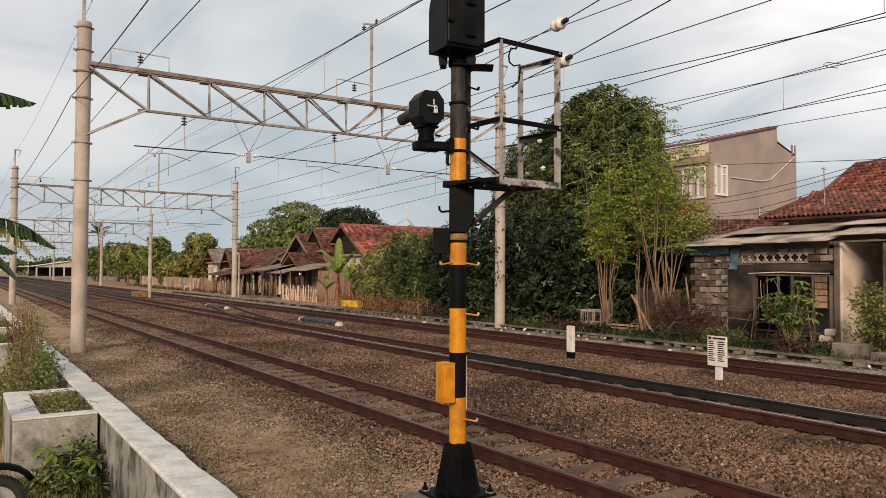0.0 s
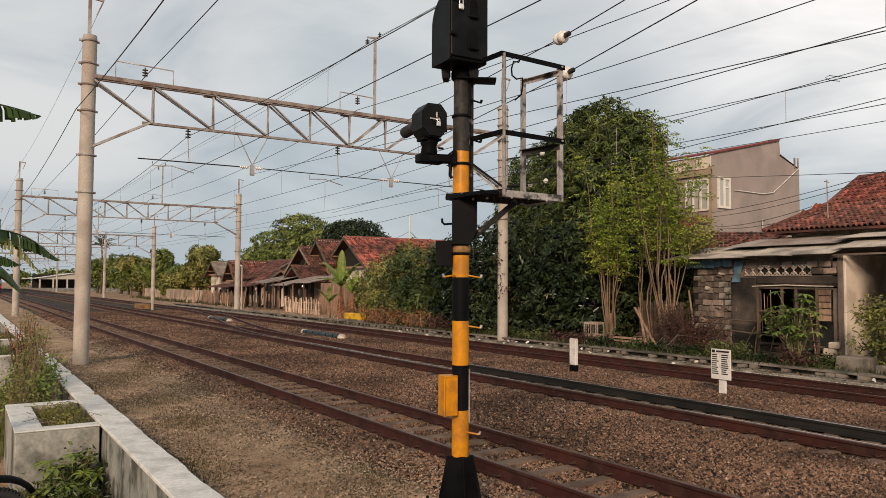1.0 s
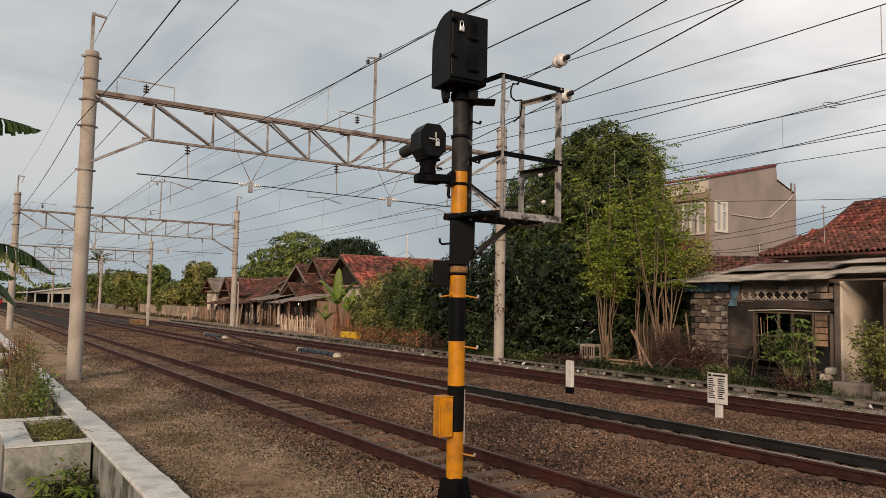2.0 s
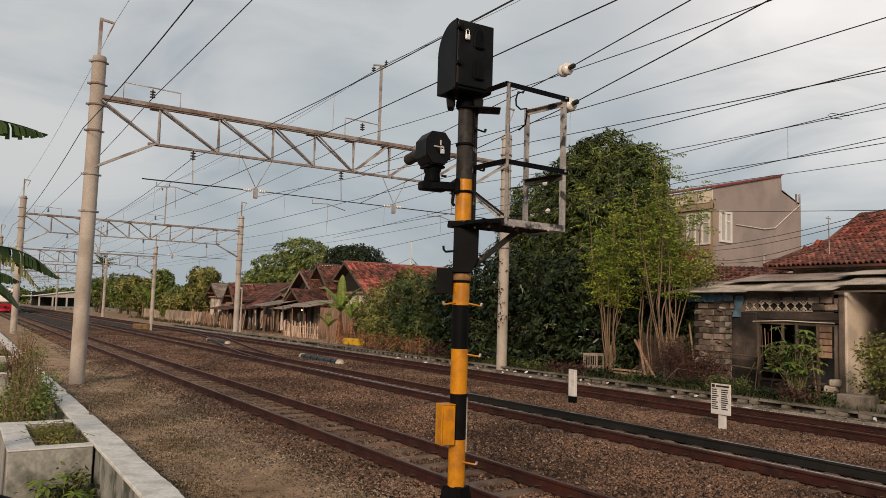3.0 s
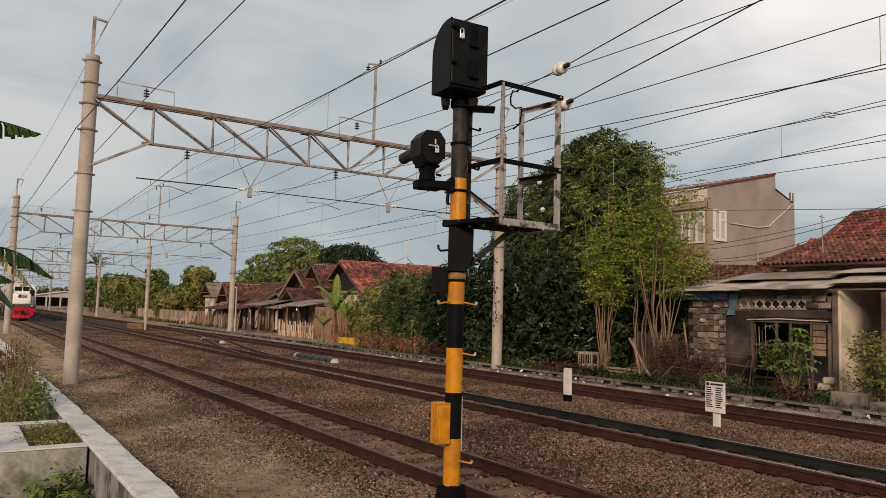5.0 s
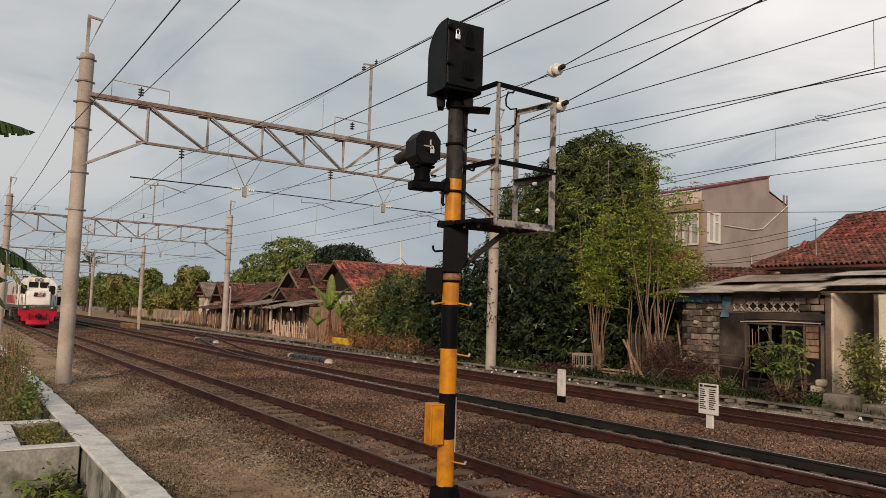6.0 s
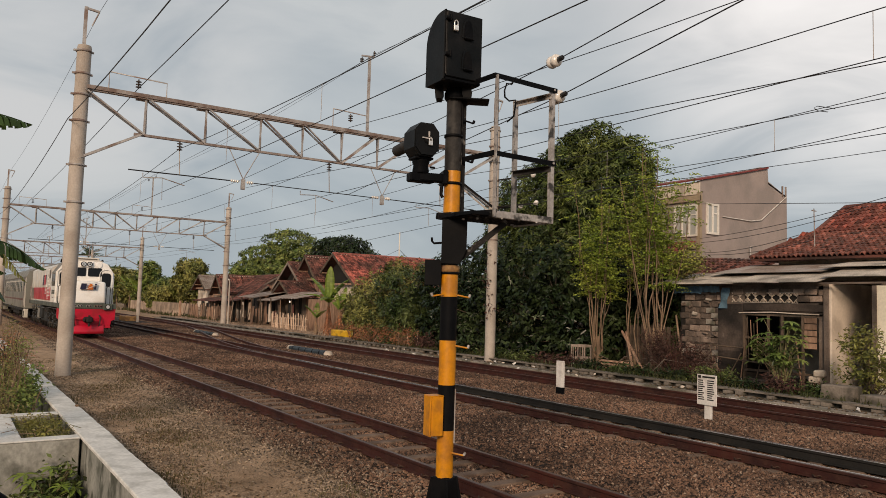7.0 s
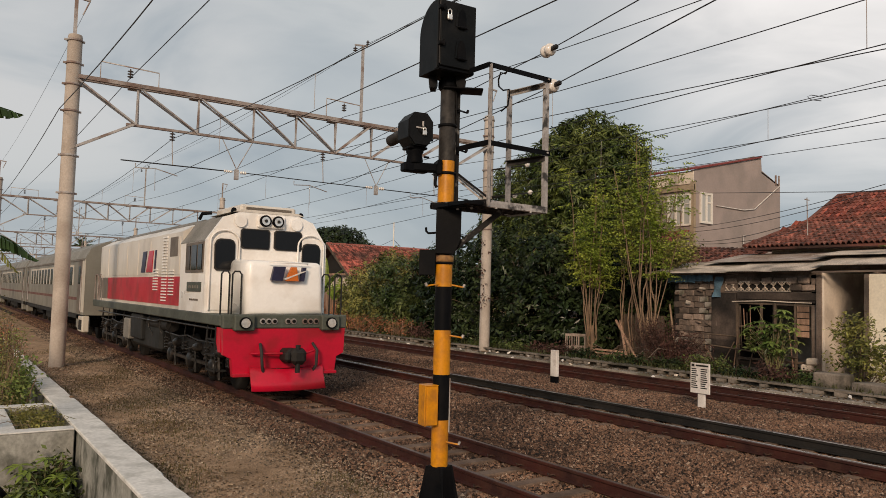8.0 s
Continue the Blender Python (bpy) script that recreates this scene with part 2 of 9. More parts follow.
M_PLASTER = surf("stained_plaster", (0.74, 0.645, 0.54), (0.57, 0.49, 0.41), 0.92, scale=0.9, grain=18, bump=0.15, gc=0.1, dirt=(0.22, 0.185, 0.155), amount=0.7, dscale=0.9)
M_ALLEY = surf("pale_alley_plaster", (0.80, 0.70, 0.60), (0.68, 0.585, 0.49), 0.92, scale=0.6, grain=14, bump=0.12, gc=0.08, dirt=(0.40, 0.335, 0.28), amount=0.6, dscale=1.1)
M_CREAM = surf("cream_plaster", (0.84, 0.77, 0.63), (0.75, 0.68, 0.55), 0.9, scale=0.8, grain=18, bump=0.1, gc=0.1, dirt=(0.5, 0.44, 0.34), amount=0.4)
M_GREYWALL = surf("grey_render", (0.36, 0.30, 0.28), (0.30, 0.255, 0.24), 0.95, scale=0.5, grain=12, bump=0.1, gc=0.06, dirt=(0.21, 0.19, 0.18), amount=0.5, dscale=0.6)
M_ASBESTOS = surf("fibre_cement", (0.50, 0.445, 0.385), (0.34, 0.30, 0.26), 0.9, scale=1.2, grain=20, bump=0.3, dirt=(0.13, 0.12, 0.105), amount=0.8, dscale=1.1)
M_TILE = surf("clay_tile", (0.30, 0.105, 0.075), (0.15, 0.060, 0.046), 0.8, scale=1.6, grain=14, bump=0.4, dirt=(0.055, 0.036, 0.030), amount=0.8, dscale=0.9, vary=0.5)
M_TILE_RED = surf("clay_tile_red", (0.29, 0.082, 0.060), (0.17, 0.052, 0.041), 0.8, scale=1.0, grain=14, bump=0.4, dirt=(0.075, 0.045, 0.032), amount=0.7, dscale=0.9, island=0.6)
M_TILE_J = surf("clay_tile_joined", (0.40, 0.115, 0.085), (0.20, 0.066, 0.052), 0.8, scale=0.5, grain=20, bump=0.3, dirt=(0.07, 0.043, 0.036), amount=0.7, dscale=0.6, island=0.75)
M_TILE_OLD = surf("clay_tile_old", (0.175, 0.066, 0.050), (0.078, 0.036, 0.030), 0.85, scale=0.5, grain=20, bump=0.3, dirt=(0.036, 0.025, 0.021), amount=0.8, dscale=0.6, island=0.75)
M_FENCEGREY = surf("grey_planks", (0.31, 0.245, 0.20), (0.18, 0.14, 0.115), 0.9, scale=2, grain=25, bump=0.3, vary=0.35, stretch=(4, 4, 0.6))
M_ZINC = surf("rusty_zinc", (0.36, 0.32, 0.29), (0.20, 0.145, 0.115), 0.7, 0.2, scale=1.2, grain=15, bump=0.2)
M_CHROME = surf("lamp_reflector", (0.85, 0.84, 0.82), (0.75, 0.74, 0.72), 0.2, 0.6, scale=6, grain=20, bump=0)
M_WOOD = surf("weathered_wood", (0.37, 0.232, 0.158), (0.165, 0.102, 0.070), 0.9, scale=2, grain=25, bump=0.3, vary=0.45, stretch=(4, 4, 0.6))
M_BAMBOO = surf("dry_bamboo", (0.66, 0.50, 0.385), (0.44, 0.315, 0.23), 0.8, scale=2, grain=20, bump=0.2, vary=0.4)
M_BARK = surf("bark", (0.14, 0.10, 0.07), (0.06, 0.048, 0.038), 0.95, scale=2, grain=18, bump=0.6)
M_STEM = surf("pale_stem", (0.27, 0.185, 0.118), (0.135, 0.092, 0.062), 0.85, scale=2, grain=18, bump=0.3)
M_DRY = surf("dry_twig", (0.085, 0.038, 0.03), (0.05, 0.026, 0.021), 0.9, island=0.4)
M_VERGE = leaf_mat("verge_grass", (0.045, 0.055, 0.018), (0.09, 0.085, 0.035))
M_BROWNLEAF = surf("dead_banana_leaf", (0.46, 0.20, 0.10), (0.25, 0.105, 0.055), 0.85, island=0.45)
M_MANGO = leaf_mat("mango_leaf", (0.050, 0.078, 0.022), (0.125, 0.150, 0.042), 0.36, 0.8)
M_DARKLEAF = leaf_mat("dark_leaf", (0.014, 0.026, 0.011), (0.040, 0.057, 0.021), 0.32, 0.85)
M_BUSH = leaf_mat("bush_leaf", (0.135, 0.155, 0.042), (0.29, 0.27, 0.085), 0.45, 0.75)
M_BUSHDARK = leaf_mat("bush_leaf_dark", (0.05, 0.08, 0.026), (0.12, 0.145, 0.045), 0.36, 0.75)
M_LIGHTLEAF = leaf_mat("light_leaf", (0.16, 0.235, 0.032), (0.31, 0.35, 0.06), 0.5, 0.65)
M_OLIVELEAF = leaf_mat("olive_leaf", (0.15, 0.165, 0.03), (0.29, 0.27, 0.055), 0.5, 0.6)
M_FARLEAF = leaf_mat("far_leaf", (0.085, 0.135, 0.034), (0.205, 0.225, 0.062), 0.5, 0.7)
M_BANANA = leaf_mat("banana_leaf", (0.12, 0.19, 0.03), (0.19, 0.24, 0.045), 0.4, 0.2)
M_BANANA_DARK = leaf_mat("dark_banana_leaf", (0.03, 0.062, 0.018), (0.055, 0.095, 0.025), 0.4, 0.3)
M_WEED = leaf_mat("weed_leaf", (0.12, 0.19, 0.045), (0.25, 0.29, 0.085))
M_WEEDSTEM = surf("green_stalk", (0.20, 0.22, 0.09), (0.30, 0.27, 0.13), 0.7, bump=0)
M_YELLEAF = leaf_mat("yellowing_leaf", (0.24, 0.22, 0.06), (0.16, 0.19, 0.05), 0.5, 0.3)
M_GRASS = leaf_mat("grass", (0.085, 0.105, 0.026), (0.19, 0.18, 0.06))
M_PATHGRASS = leaf_mat("dull_path_grass", (0.085, 0.075, 0.030), (0.14, 0.105, 0.045))
M_STRAW = leaf_mat("straw", (0.22, 0.19, 0.08), (0.15, 0.15, 0.05))
M_WIRE = surf("wire", (0.02, 0.02, 0.022), (0.035, 0.032, 0.03), 0.5, 0.3, bump=0)
M_PORCELAIN = surf("porcelain", (0.75, 0.72, 0.68), (0.68, 0.64, 0.6), 0.2, scale=3, grain=20, bump=0, spec=0.6)
M_DARKPORC = surf("dark_porcelain", (0.05, 0.04, 0.04), (0.07, 0.06, 0.055), 0.25, bump=0)
M_LWHITE = surf("loco_white", (0.93, 0.92, 0.90), (0.89, 0.88, 0.855), 0.35, gc=0.03, scale=0.8, grain=20, bump=0.02, dirt=(0.66, 0.60, 0.53), amount=0.45, dscale=1.5, gloss=0.3)
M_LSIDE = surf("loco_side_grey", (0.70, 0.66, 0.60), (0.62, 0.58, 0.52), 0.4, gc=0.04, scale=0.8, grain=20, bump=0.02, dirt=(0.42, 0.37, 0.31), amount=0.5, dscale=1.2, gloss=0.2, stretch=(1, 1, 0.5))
M_LRED = surf("loco_red", (0.53, 0.006, 0.032), (0.45, 0.005, 0.027), 0.4, gc=0.06, scale=1.0, grain=20, bump=0.02, dirt=(0.26, 0.012, 0.016), amount=0.6, dscale=2.2, gloss=0.25)
M_LGREEN = surf("loco_frame_green", (0.085, 0.095, 0.078), (0.06, 0.068, 0.056), 0.6, scale=1.2, grain=20, bump=0.05)
M_UNDER = surf("underframe_grime", (0.009, 0.0085, 0.008), (0.018, 0.016, 0.014), 0.75, 0.1, scale=2, grain=20, bump=0.2)
M_TANK = surf("tank_grey", (0.015, 0.016, 0.0155), (0.009, 0.0095, 0.009), 0.7, scale=2, grain=20, bump=0.1)
M_LROOF = surf("loco_roof_grey", (0.22, 0.21, 0.19), (0.16, 0.155, 0.14), 0.7, scale=1.2, grain=20, bump=0.1)
M_CABGLASS = glass_mat("cab_glass", (0.006, 0.006, 0.007), 0.08)
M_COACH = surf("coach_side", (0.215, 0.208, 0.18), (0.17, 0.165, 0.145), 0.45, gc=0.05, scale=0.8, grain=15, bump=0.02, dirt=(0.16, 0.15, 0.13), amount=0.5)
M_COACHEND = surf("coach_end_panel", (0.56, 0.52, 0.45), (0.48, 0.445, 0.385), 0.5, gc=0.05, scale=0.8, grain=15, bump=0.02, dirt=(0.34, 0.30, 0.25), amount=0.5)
M_COACHGLASS = glass_mat("coach_glass", (0.012, 0.011, 0.011), 0.25)
M_GREASE = surf("oily_steel", (0.026, 0.024, 0.023), (0.013, 0.012, 0.0115), 0.4, 0.4, scale=5, grain=30, bump=0.1, dirt=(0.075, 0.065, 0.055), amount=0.6, dscale=9)
M_COACHROOF = surf("coach_roof", (0.22, 0.215, 0.19), (0.17, 0.165, 0.15), 0.7, scale=1.0, grain=15, bump=0.05)
M_COACHBAND = surf("coach_band", (0.15, 0.125, 0.10), (0.11, 0.09, 0.075), 0.5, bump=0.0)
M_ORANGE = surf("orange_stripe", (0.62, 0.16, 0.02), (0.55, 0.14, 0.02), 0.4, bump=0)
M_NAVY = surf("navy_paint", (0.02, 0.02, 0.06), (0.025, 0.022, 0.05), 0.4, bump=0)
# pale base colour paints a bright reflection into the panes
M_WINDOW = glass_mat("house_glass_reflection", (0.42, 0.43, 0.42), 0.1)
M_WFRAME = surf("white_window_frame", (0.78, 0.74, 0.68), (0.7, 0.66, 0.6), 0.6, bump=0)
M_BLUE = surf("blue_tarpaulin", (0.055, 0.125, 0.20), (0.10, 0.17, 0.22), 0.6, scale=3, grain=20, bump=0.3)
M_SKYBLUE = surf("blue_grey_cover", (0.035, 0.052, 0.066), (0.02, 0.028, 0.036), 0.6, scale=3)
M_TERRACE = surf("ochre_plaster", (0.37, 0.29, 0.20), (0.31, 0.245, 0.17), 0.9)
M_REDSHEET = surf("red_roof_sheet", (0.24, 0.05, 0.045), (0.18, 0.04, 0.04), 0.7)
M_BULB = lamp_mat("bulb", (1.0, 0.85, 0.65), 3.0)
# near-black: painted shade in openings and recesses, also the notice board's print
M_DARK = surf("near_black_shade_and_print", (0.012, 0.011, 0.01), (0.02, 0.018, 0.016), 0.95, bump=0)
M_RUBBER = surf("rubber", (0.018, 0.018, 0.019), (0.03, 0.028, 0.027), 0.75, bump=0.2)
M_STATION = surf("station_wall", (0.5, 0.46, 0.4), (0.42, 0.38, 0.33), 0.9)


# ---- mesh tools ----
class Geo:
    """Collects faces for one mesh."""

    def __init__(self):
        self.v, self.f, self.mi, self.sm = [], [], [], []
        self.cur = 0

    def add(self, verts, faces, smooth=False, m=None):
        o = len(self.v)
        self.v.extend(tuple(m @ Vector(p)) if m else tuple(p) for p in verts)
        self.f.extend(tuple(i + o for i in f) for f in faces)
        self.mi.extend([self.cur] * len(faces)); self.sm.extend([smooth] * len(faces))
        return self

    def box(self, x0, x1, y0, y1, z0, z1, c=0.0, m=None):
        """A box from corner to corner; c chamfers all its edges."""
        if not c:
            vs = [(x, y, z) for x in (x0, x1) for y in (y0, y1) for z in (z0, z1)]
            fs = [(0, 1, 3, 2), (4, 6, 7, 5), (0, 4, 5, 1), (2, 3, 7, 6), (0, 2, 6, 4), (1, 5, 7, 3)]
            return self.add(vs, fs, m=m)
        b = bmesh.new()
        bmesh.ops.create_cube(b, size=1.0)
        for v in b.verts:
            v.co = ((x0 + x1) / 2 + v.co.x * (x1 - x0), (y0 + y1) / 2 + v.co.y * (y1 - y0), (z0 + z1) / 2 + v.co.z * (z1 - z0))
        bmesh.ops.bevel(b, geom=list(b.edges), offset=c, segments=1, affect="EDGES", profile=0.5)
        b.verts.index_update()
        self.add([v.co[:] for v in b.verts], [[v.index for v in f.verts] for f in b.faces], m=m)
        b.free()
        return self

    def tube(self, pts, r, n=8, caps=True, smooth=True):
        """A round bar through the points; r is one radius or one for each point."""
        pts = [Vector(p) for p in pts]
        rs = r if isinstance(r, (list, tuple)) else [r] * len(pts)
        vs, fs = [], []
        side = None
        for i, p in enumerate(pts):
            d = (pts[min(i + 1, len(pts) - 1)] - pts[max(i - 1, 0)]).normalized()
            if side is None:
                side = d.orthogonal().normalized()
            side = (side - d * side.dot(d)).normalized()
            up = d.cross(side)
            for k in range(n):
                a = 2 * math.pi * (k + 0.5) / n
                vs.append(p + (side * math.cos(a) + up * math.sin(a)) * rs[i])
        for i in range(len(pts) - 1):
            for k in range(n):
                a, b = i * n + k, i * n + (k + 1) % n
                fs.append((a, b, b + n, a + n))
        self.add(vs, fs, smooth)
        if caps:
            self.add(vs[:n], [tuple(range(n))[::-1]]); self.add(vs[-n:], [tuple(range(n))])
        return self

    def bar(self, p, q, w, h=None):
        """A square bar from p to q, w wide and h high."""
        p, q = Vector(p), Vector(q)
        h = w if h is None else h
        d = (q - p).normalized()
        s = d.cross(Vector((0, 0, 1)))
        s = s.normalized() if s.length > 1e-4 else Vector((1, 0, 0))
        u = s.cross(d)
        vs = [c + s * a * w / 2 + u * b * h / 2 for c in (p, q) for a, b in ((-1, -1), (1, -1), (1, 1), (-1, 1))]
        return self.add(vs, [(3, 2, 1, 0), (4, 5, 6, 7), (0, 1, 5, 4), (1, 2, 6, 5), (2, 3, 7, 6), (3, 0, 4, 7)])

    def angle(self, p, q, w, t=0.008, turn=0.0):
        """An L-shaped steel angle from p to q, legs w."""
        p, q = Vector(p), Vector(q)
        d = (q - p).normalized()
        s = d.cross(Vector((0, 0, 1)))
        s = s.normalized() if s.length > 1e-4 else Vector((1, 0, 0))
        u = s.cross(d)
        r = Matrix.Rotation(turn, 3, d)
        s, u = r @ s, r @ u
        prof = [(0, 0), (w, 0), (w, t), (t, t), (t, w), (0, w)]
        vs = [c + s * a + u * b for c in (p, q) for a, b in prof]
        fs = [(5, 4, 3, 2, 1, 0), (6, 7, 8, 9, 10, 11)] + [(i, (i + 1) % 6, (i + 1) % 6 + 6, i + 6) for i in range(6)]
        return self.add(vs, fs)

    def prism(self, prof, a, b, axis="y", smooth=False, caps=True):
        """A profile pushed along an axis from a to b: (x, z) along y, (y, z) along x, (x, y) along z."""
        put = {"y": lambda u, v, w: (u, w, v), "x": lambda u, v, w: (w, u, v), "z": lambda u, v, w: (u, v, w)}[axis]
        n = len(prof)
        vs = [put(u, v, w) for w in (a, b) for u, v in prof]
        self.add(vs, [(i, (i + 1) % n, (i + 1) % n + n, i + n) for i in range(n)], smooth)
        if caps:
            self.add(vs[:n], [tuple(range(n))[::-1]]); self.add(vs[n:], [tuple(range(n))])
        return self

    def lathe(self, prof, n=12, m=None, smooth=True):
        """A profile of (radius, height) turned about z."""
        vs = [(r * math.cos(2 * math.pi * k / n), r * math.sin(2 * math.pi * k / n), z) for r, z in prof for k in range(n)]
        fs = [(i * n + k, i * n + (k + 1) % n, (i + 1) * n + (k + 1) % n, (i + 1) * n + k) for i in range(len(prof) - 1) for k in range(n)]
        self.add(vs, fs, smooth, m)
        self.add(vs[:n], [tuple(range(n))[::-1]], m=m); self.add(vs[-n:], [tuple(range(n))], m=m)
        return self

    def mesh(self, name, *mats):
        me = bpy.data.meshes.new(name)
        me.from_pydata(self.v, [], self.f)
        me.polygons.foreach_set("material_index", self.mi)
        me.polygons.foreach_set("use_smooth", self.sm)
        for m in mats:
            me.materials.append(m)
        b = bmesh.new(); b.from_mesh(me)
        bmesh.ops.recalc_face_normals(b, faces=b.faces); b.to_mesh(me); b.free()
        return me


def part(name, g, mats, parent, label="", at=None):
    """Links a Geo or a ready mesh as one mesh object under a thing or a part."""
    mats = mats if isinstance(mats, (list, tuple)) else [mats]
    ob = new(name, g.mesh(name, *mats) if isinstance(g, Geo) else g)
    ob.parent = parent
    if at is not None:
        ob.matrix_basis = at
    return tagged(ob, label)


def thing(name, label, category, at=None, group="", kind="", g=None, mats=None):
    """A top-level thing: an Empty at its base, or one mesh."""
    ob = part(name, g, mats, None) if g is not None else new(name)
    if at is not None:
        ob.matrix_basis = at
    return tagged(ob, label, category, group, kind)


def fast_mesh(name, v, f, *mats):
    """A mesh out of numpy arrays; f has rows of equal length."""
    me = bpy.data.meshes.new(name)
    k = f.shape[1]
    me.vertices.add(len(v)); me.vertices.foreach_set("co", v.astype(np.float32).ravel())
    me.loops.add(f.size); me.loops.foreach_set("vertex_index", f.astype(np.int32).ravel())
    me.polygons.add(len(f)); me.polygons.foreach_set("loop_start", np.arange(0, f.size, k, dtype=np.int32))
    me.update(calc_edges=True)
    for m in mats:
        me.materials.append(m)
    return me


# ---- ground: one sheet, with the lower garden inside the boundary wall ----
RAIL_Z = 0.34
T1, T2, T3 = 5.81, 10.53, 15.02


def ground_z(x, y):
    if x < 1.95:
        z = -0.72 + 0.05 * noise.noise((x * 1.3, y * 1.3, 3))
    elif x < 4.35:
        z = 0.12 + 0.035 * noise.noise((x * 0.9, y * 0.6, 0)) + 0.012 * noise.noise((x * 4, y * 4, 1))
    elif x < 17.1:
        z = 0.10
    else:
        z = 0.13 + 0.05 * noise.noise((x * 0.4, y * 0.4, 5)) * (1 if x < 60 else 0)
    return z


xs = [-1500, -300, -60, -15, -4, -1, 0, 0.5, 1.0, 1.5, 1.94, 1.96, 2.05] + [2.2 + 0.12 * i for i in range(18)] + [4.36, 5, 8, 12, 17, 17.2, 18, 19, 20, 21.5, 23, 26, 30, 40, 60, 120, 300, 1500]
ys = [-1500, -300, -60, -15, -4, 0, 2] + [3 + 0.25 * i for i in range(90)] + [26 + 2 * i for i in range(40)] + [110, 130, 160, 220, 400, 800, 2500]
gv = np.array([(x, y, ground_z(x, y)) for y in ys for x in xs])
nx = len(xs)
gf = np.array([(j * nx + i, j * nx + i + 1, (j + 1) * nx + i + 1, (j + 1) * nx + i) for j in range(len(ys) - 1) for i in range(nx - 1)])
ground = tagged(new("ground", fast_mesh("ground", gv, gf, M_DIRT)), "bare trodden earth with thin grass along the railway", "ground", kind="structure")

# ballast bed with sloped shoulders; its near-black colour paints shade between the stones
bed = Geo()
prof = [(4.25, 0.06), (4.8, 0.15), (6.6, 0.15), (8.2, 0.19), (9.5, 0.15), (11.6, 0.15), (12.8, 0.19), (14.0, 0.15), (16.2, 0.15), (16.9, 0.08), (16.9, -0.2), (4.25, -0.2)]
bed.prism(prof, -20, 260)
tagged(part("ballast_bed", bed, M_BED_SHADE, None), "gravel ballast bed under the three tracks, near-black for the shade between stones", "ballast", kind="structure")


def scatter_stones(name, label, x0, x1, y0, y1, n, size, z, mat, bias=1.6, seed=1):
    """Many small broken stones as one object."""
    rg = np.random.default_rng(seed)
    u = rg.random(n) ** bias
    px, py = x0 + (x1 - x0) * rg.random(n), y0 + (y1 - y0) * u
    r = size * (0.55 + 0.75 * rg.random(n)) * (1 + 1.3 * u)
    pz = np.interp(px, [p[0] for p in z], [p[1] for p in z])
    base = np.array([(1, 0, 0), (-1, 0, 0), (0, 1, 0), (0, -1, 0), (0, 0, 1), (0, 0, -1)], float)
    tri = np.array([(0, 2, 4), (2, 1, 4), (1, 3, 4), (3, 0, 4)])
    v = base[None] * (0.7 + 0.6 * rg.random((n, 6, 1))) + 0.25 * (rg.random((n, 6, 3)) - 0.5)
    v[:, :, 0] *= 1.45
    v[:, :, 1] *= 0.8
    v[:, :, 2] *= 0.85
    v[:, :4, 2] -= 0.25
    a = rg.random(n) * 6.28
    c, s = np.cos(a)[:, None], np.sin(a)[:, None]
    tl = 0.5 * (rg.random(n) - 0.5)[:, None]
    x, y, zz = v[:, :, 0], v[:, :, 1], v[:, :, 2]
    zz = zz + tl * x
    v = np.stack([c * x - s * y, s * x + c * y, zz], 2) * r[:, None, None]
    v += np.stack([px, py, pz + (0.75 * rg.random(n) - 0.15) * r], 1)[:, None]
    f = (tri[None] + 6 * np.arange(n)[:, None, None]).reshape(-1, 3)
    return tagged(new(name, fast_mesh(name, v.reshape(-1, 3), f, mat)), label, "gravel", kind="stuff")


BEDZ = [(4.25, 0.08), (4.7, 0.18), (5.1, 0.18), (5.3, 0.155), (6.3, 0.155), (6.5, 0.18), (8.2, 0.205), (9.6, 0.18), (9.9, 0.155), (11.2, 0.155), (11.4, 0.18), (12.8, 0.205), (14.2, 0.18), (14.4, 0.155), (15.6, 0.155), (15.8, 0.18), (16.4, 0.17), (16.9, 0.09)]
scatter_stones("ballast", "loose brown broken-stone ballast between the tracks", 4.35, 16.8, 3.0, 60, 340000, 0.0172, BEDZ, M_STONE, 2.3, 3)
scatter_stones("pale_ballast", "paler broken stones among the brown ballast", 4.4, 16.8, 3.0, 50, 24000, 0.0172, BEDZ, M_PALESTONE, 2.3, 13)
scatter_stones("stray_ballast", "ballast stones scattered over the edge of the path", 3.7, 4.9, 3.0, 40, 19000, 0.0145, [(3.9, 0.11), (4.4, 0.11), (4.7, 0.17), (4.9, 0.18)], M_GREYSTONE, 2.0, 6)
scatter_stones("pebbles", "grey pebbles strewn on the earth path", 2.3, 4.9, 3.5, 26, 16000, 0.0105, [(2, 0.12), (4.3, 0.12), (4.9, 0.17)], M_PEBBLE, 1.8, 4)


# ---- railway tracks ----
RAIL = [(-0.065, 0), (0.065, 0), (0.065, 0.012), (0.012, 0.03), (0.011, 0.105), (0.034, 0.118), (0.034, 0.145), (0.026, 0.152),
        (-0.026, 0.152), (-0.034, 0.145), (-0.034, 0.118), (-0.011, 0.105), (-0.012, 0.03), (-0.065, 0.012)]


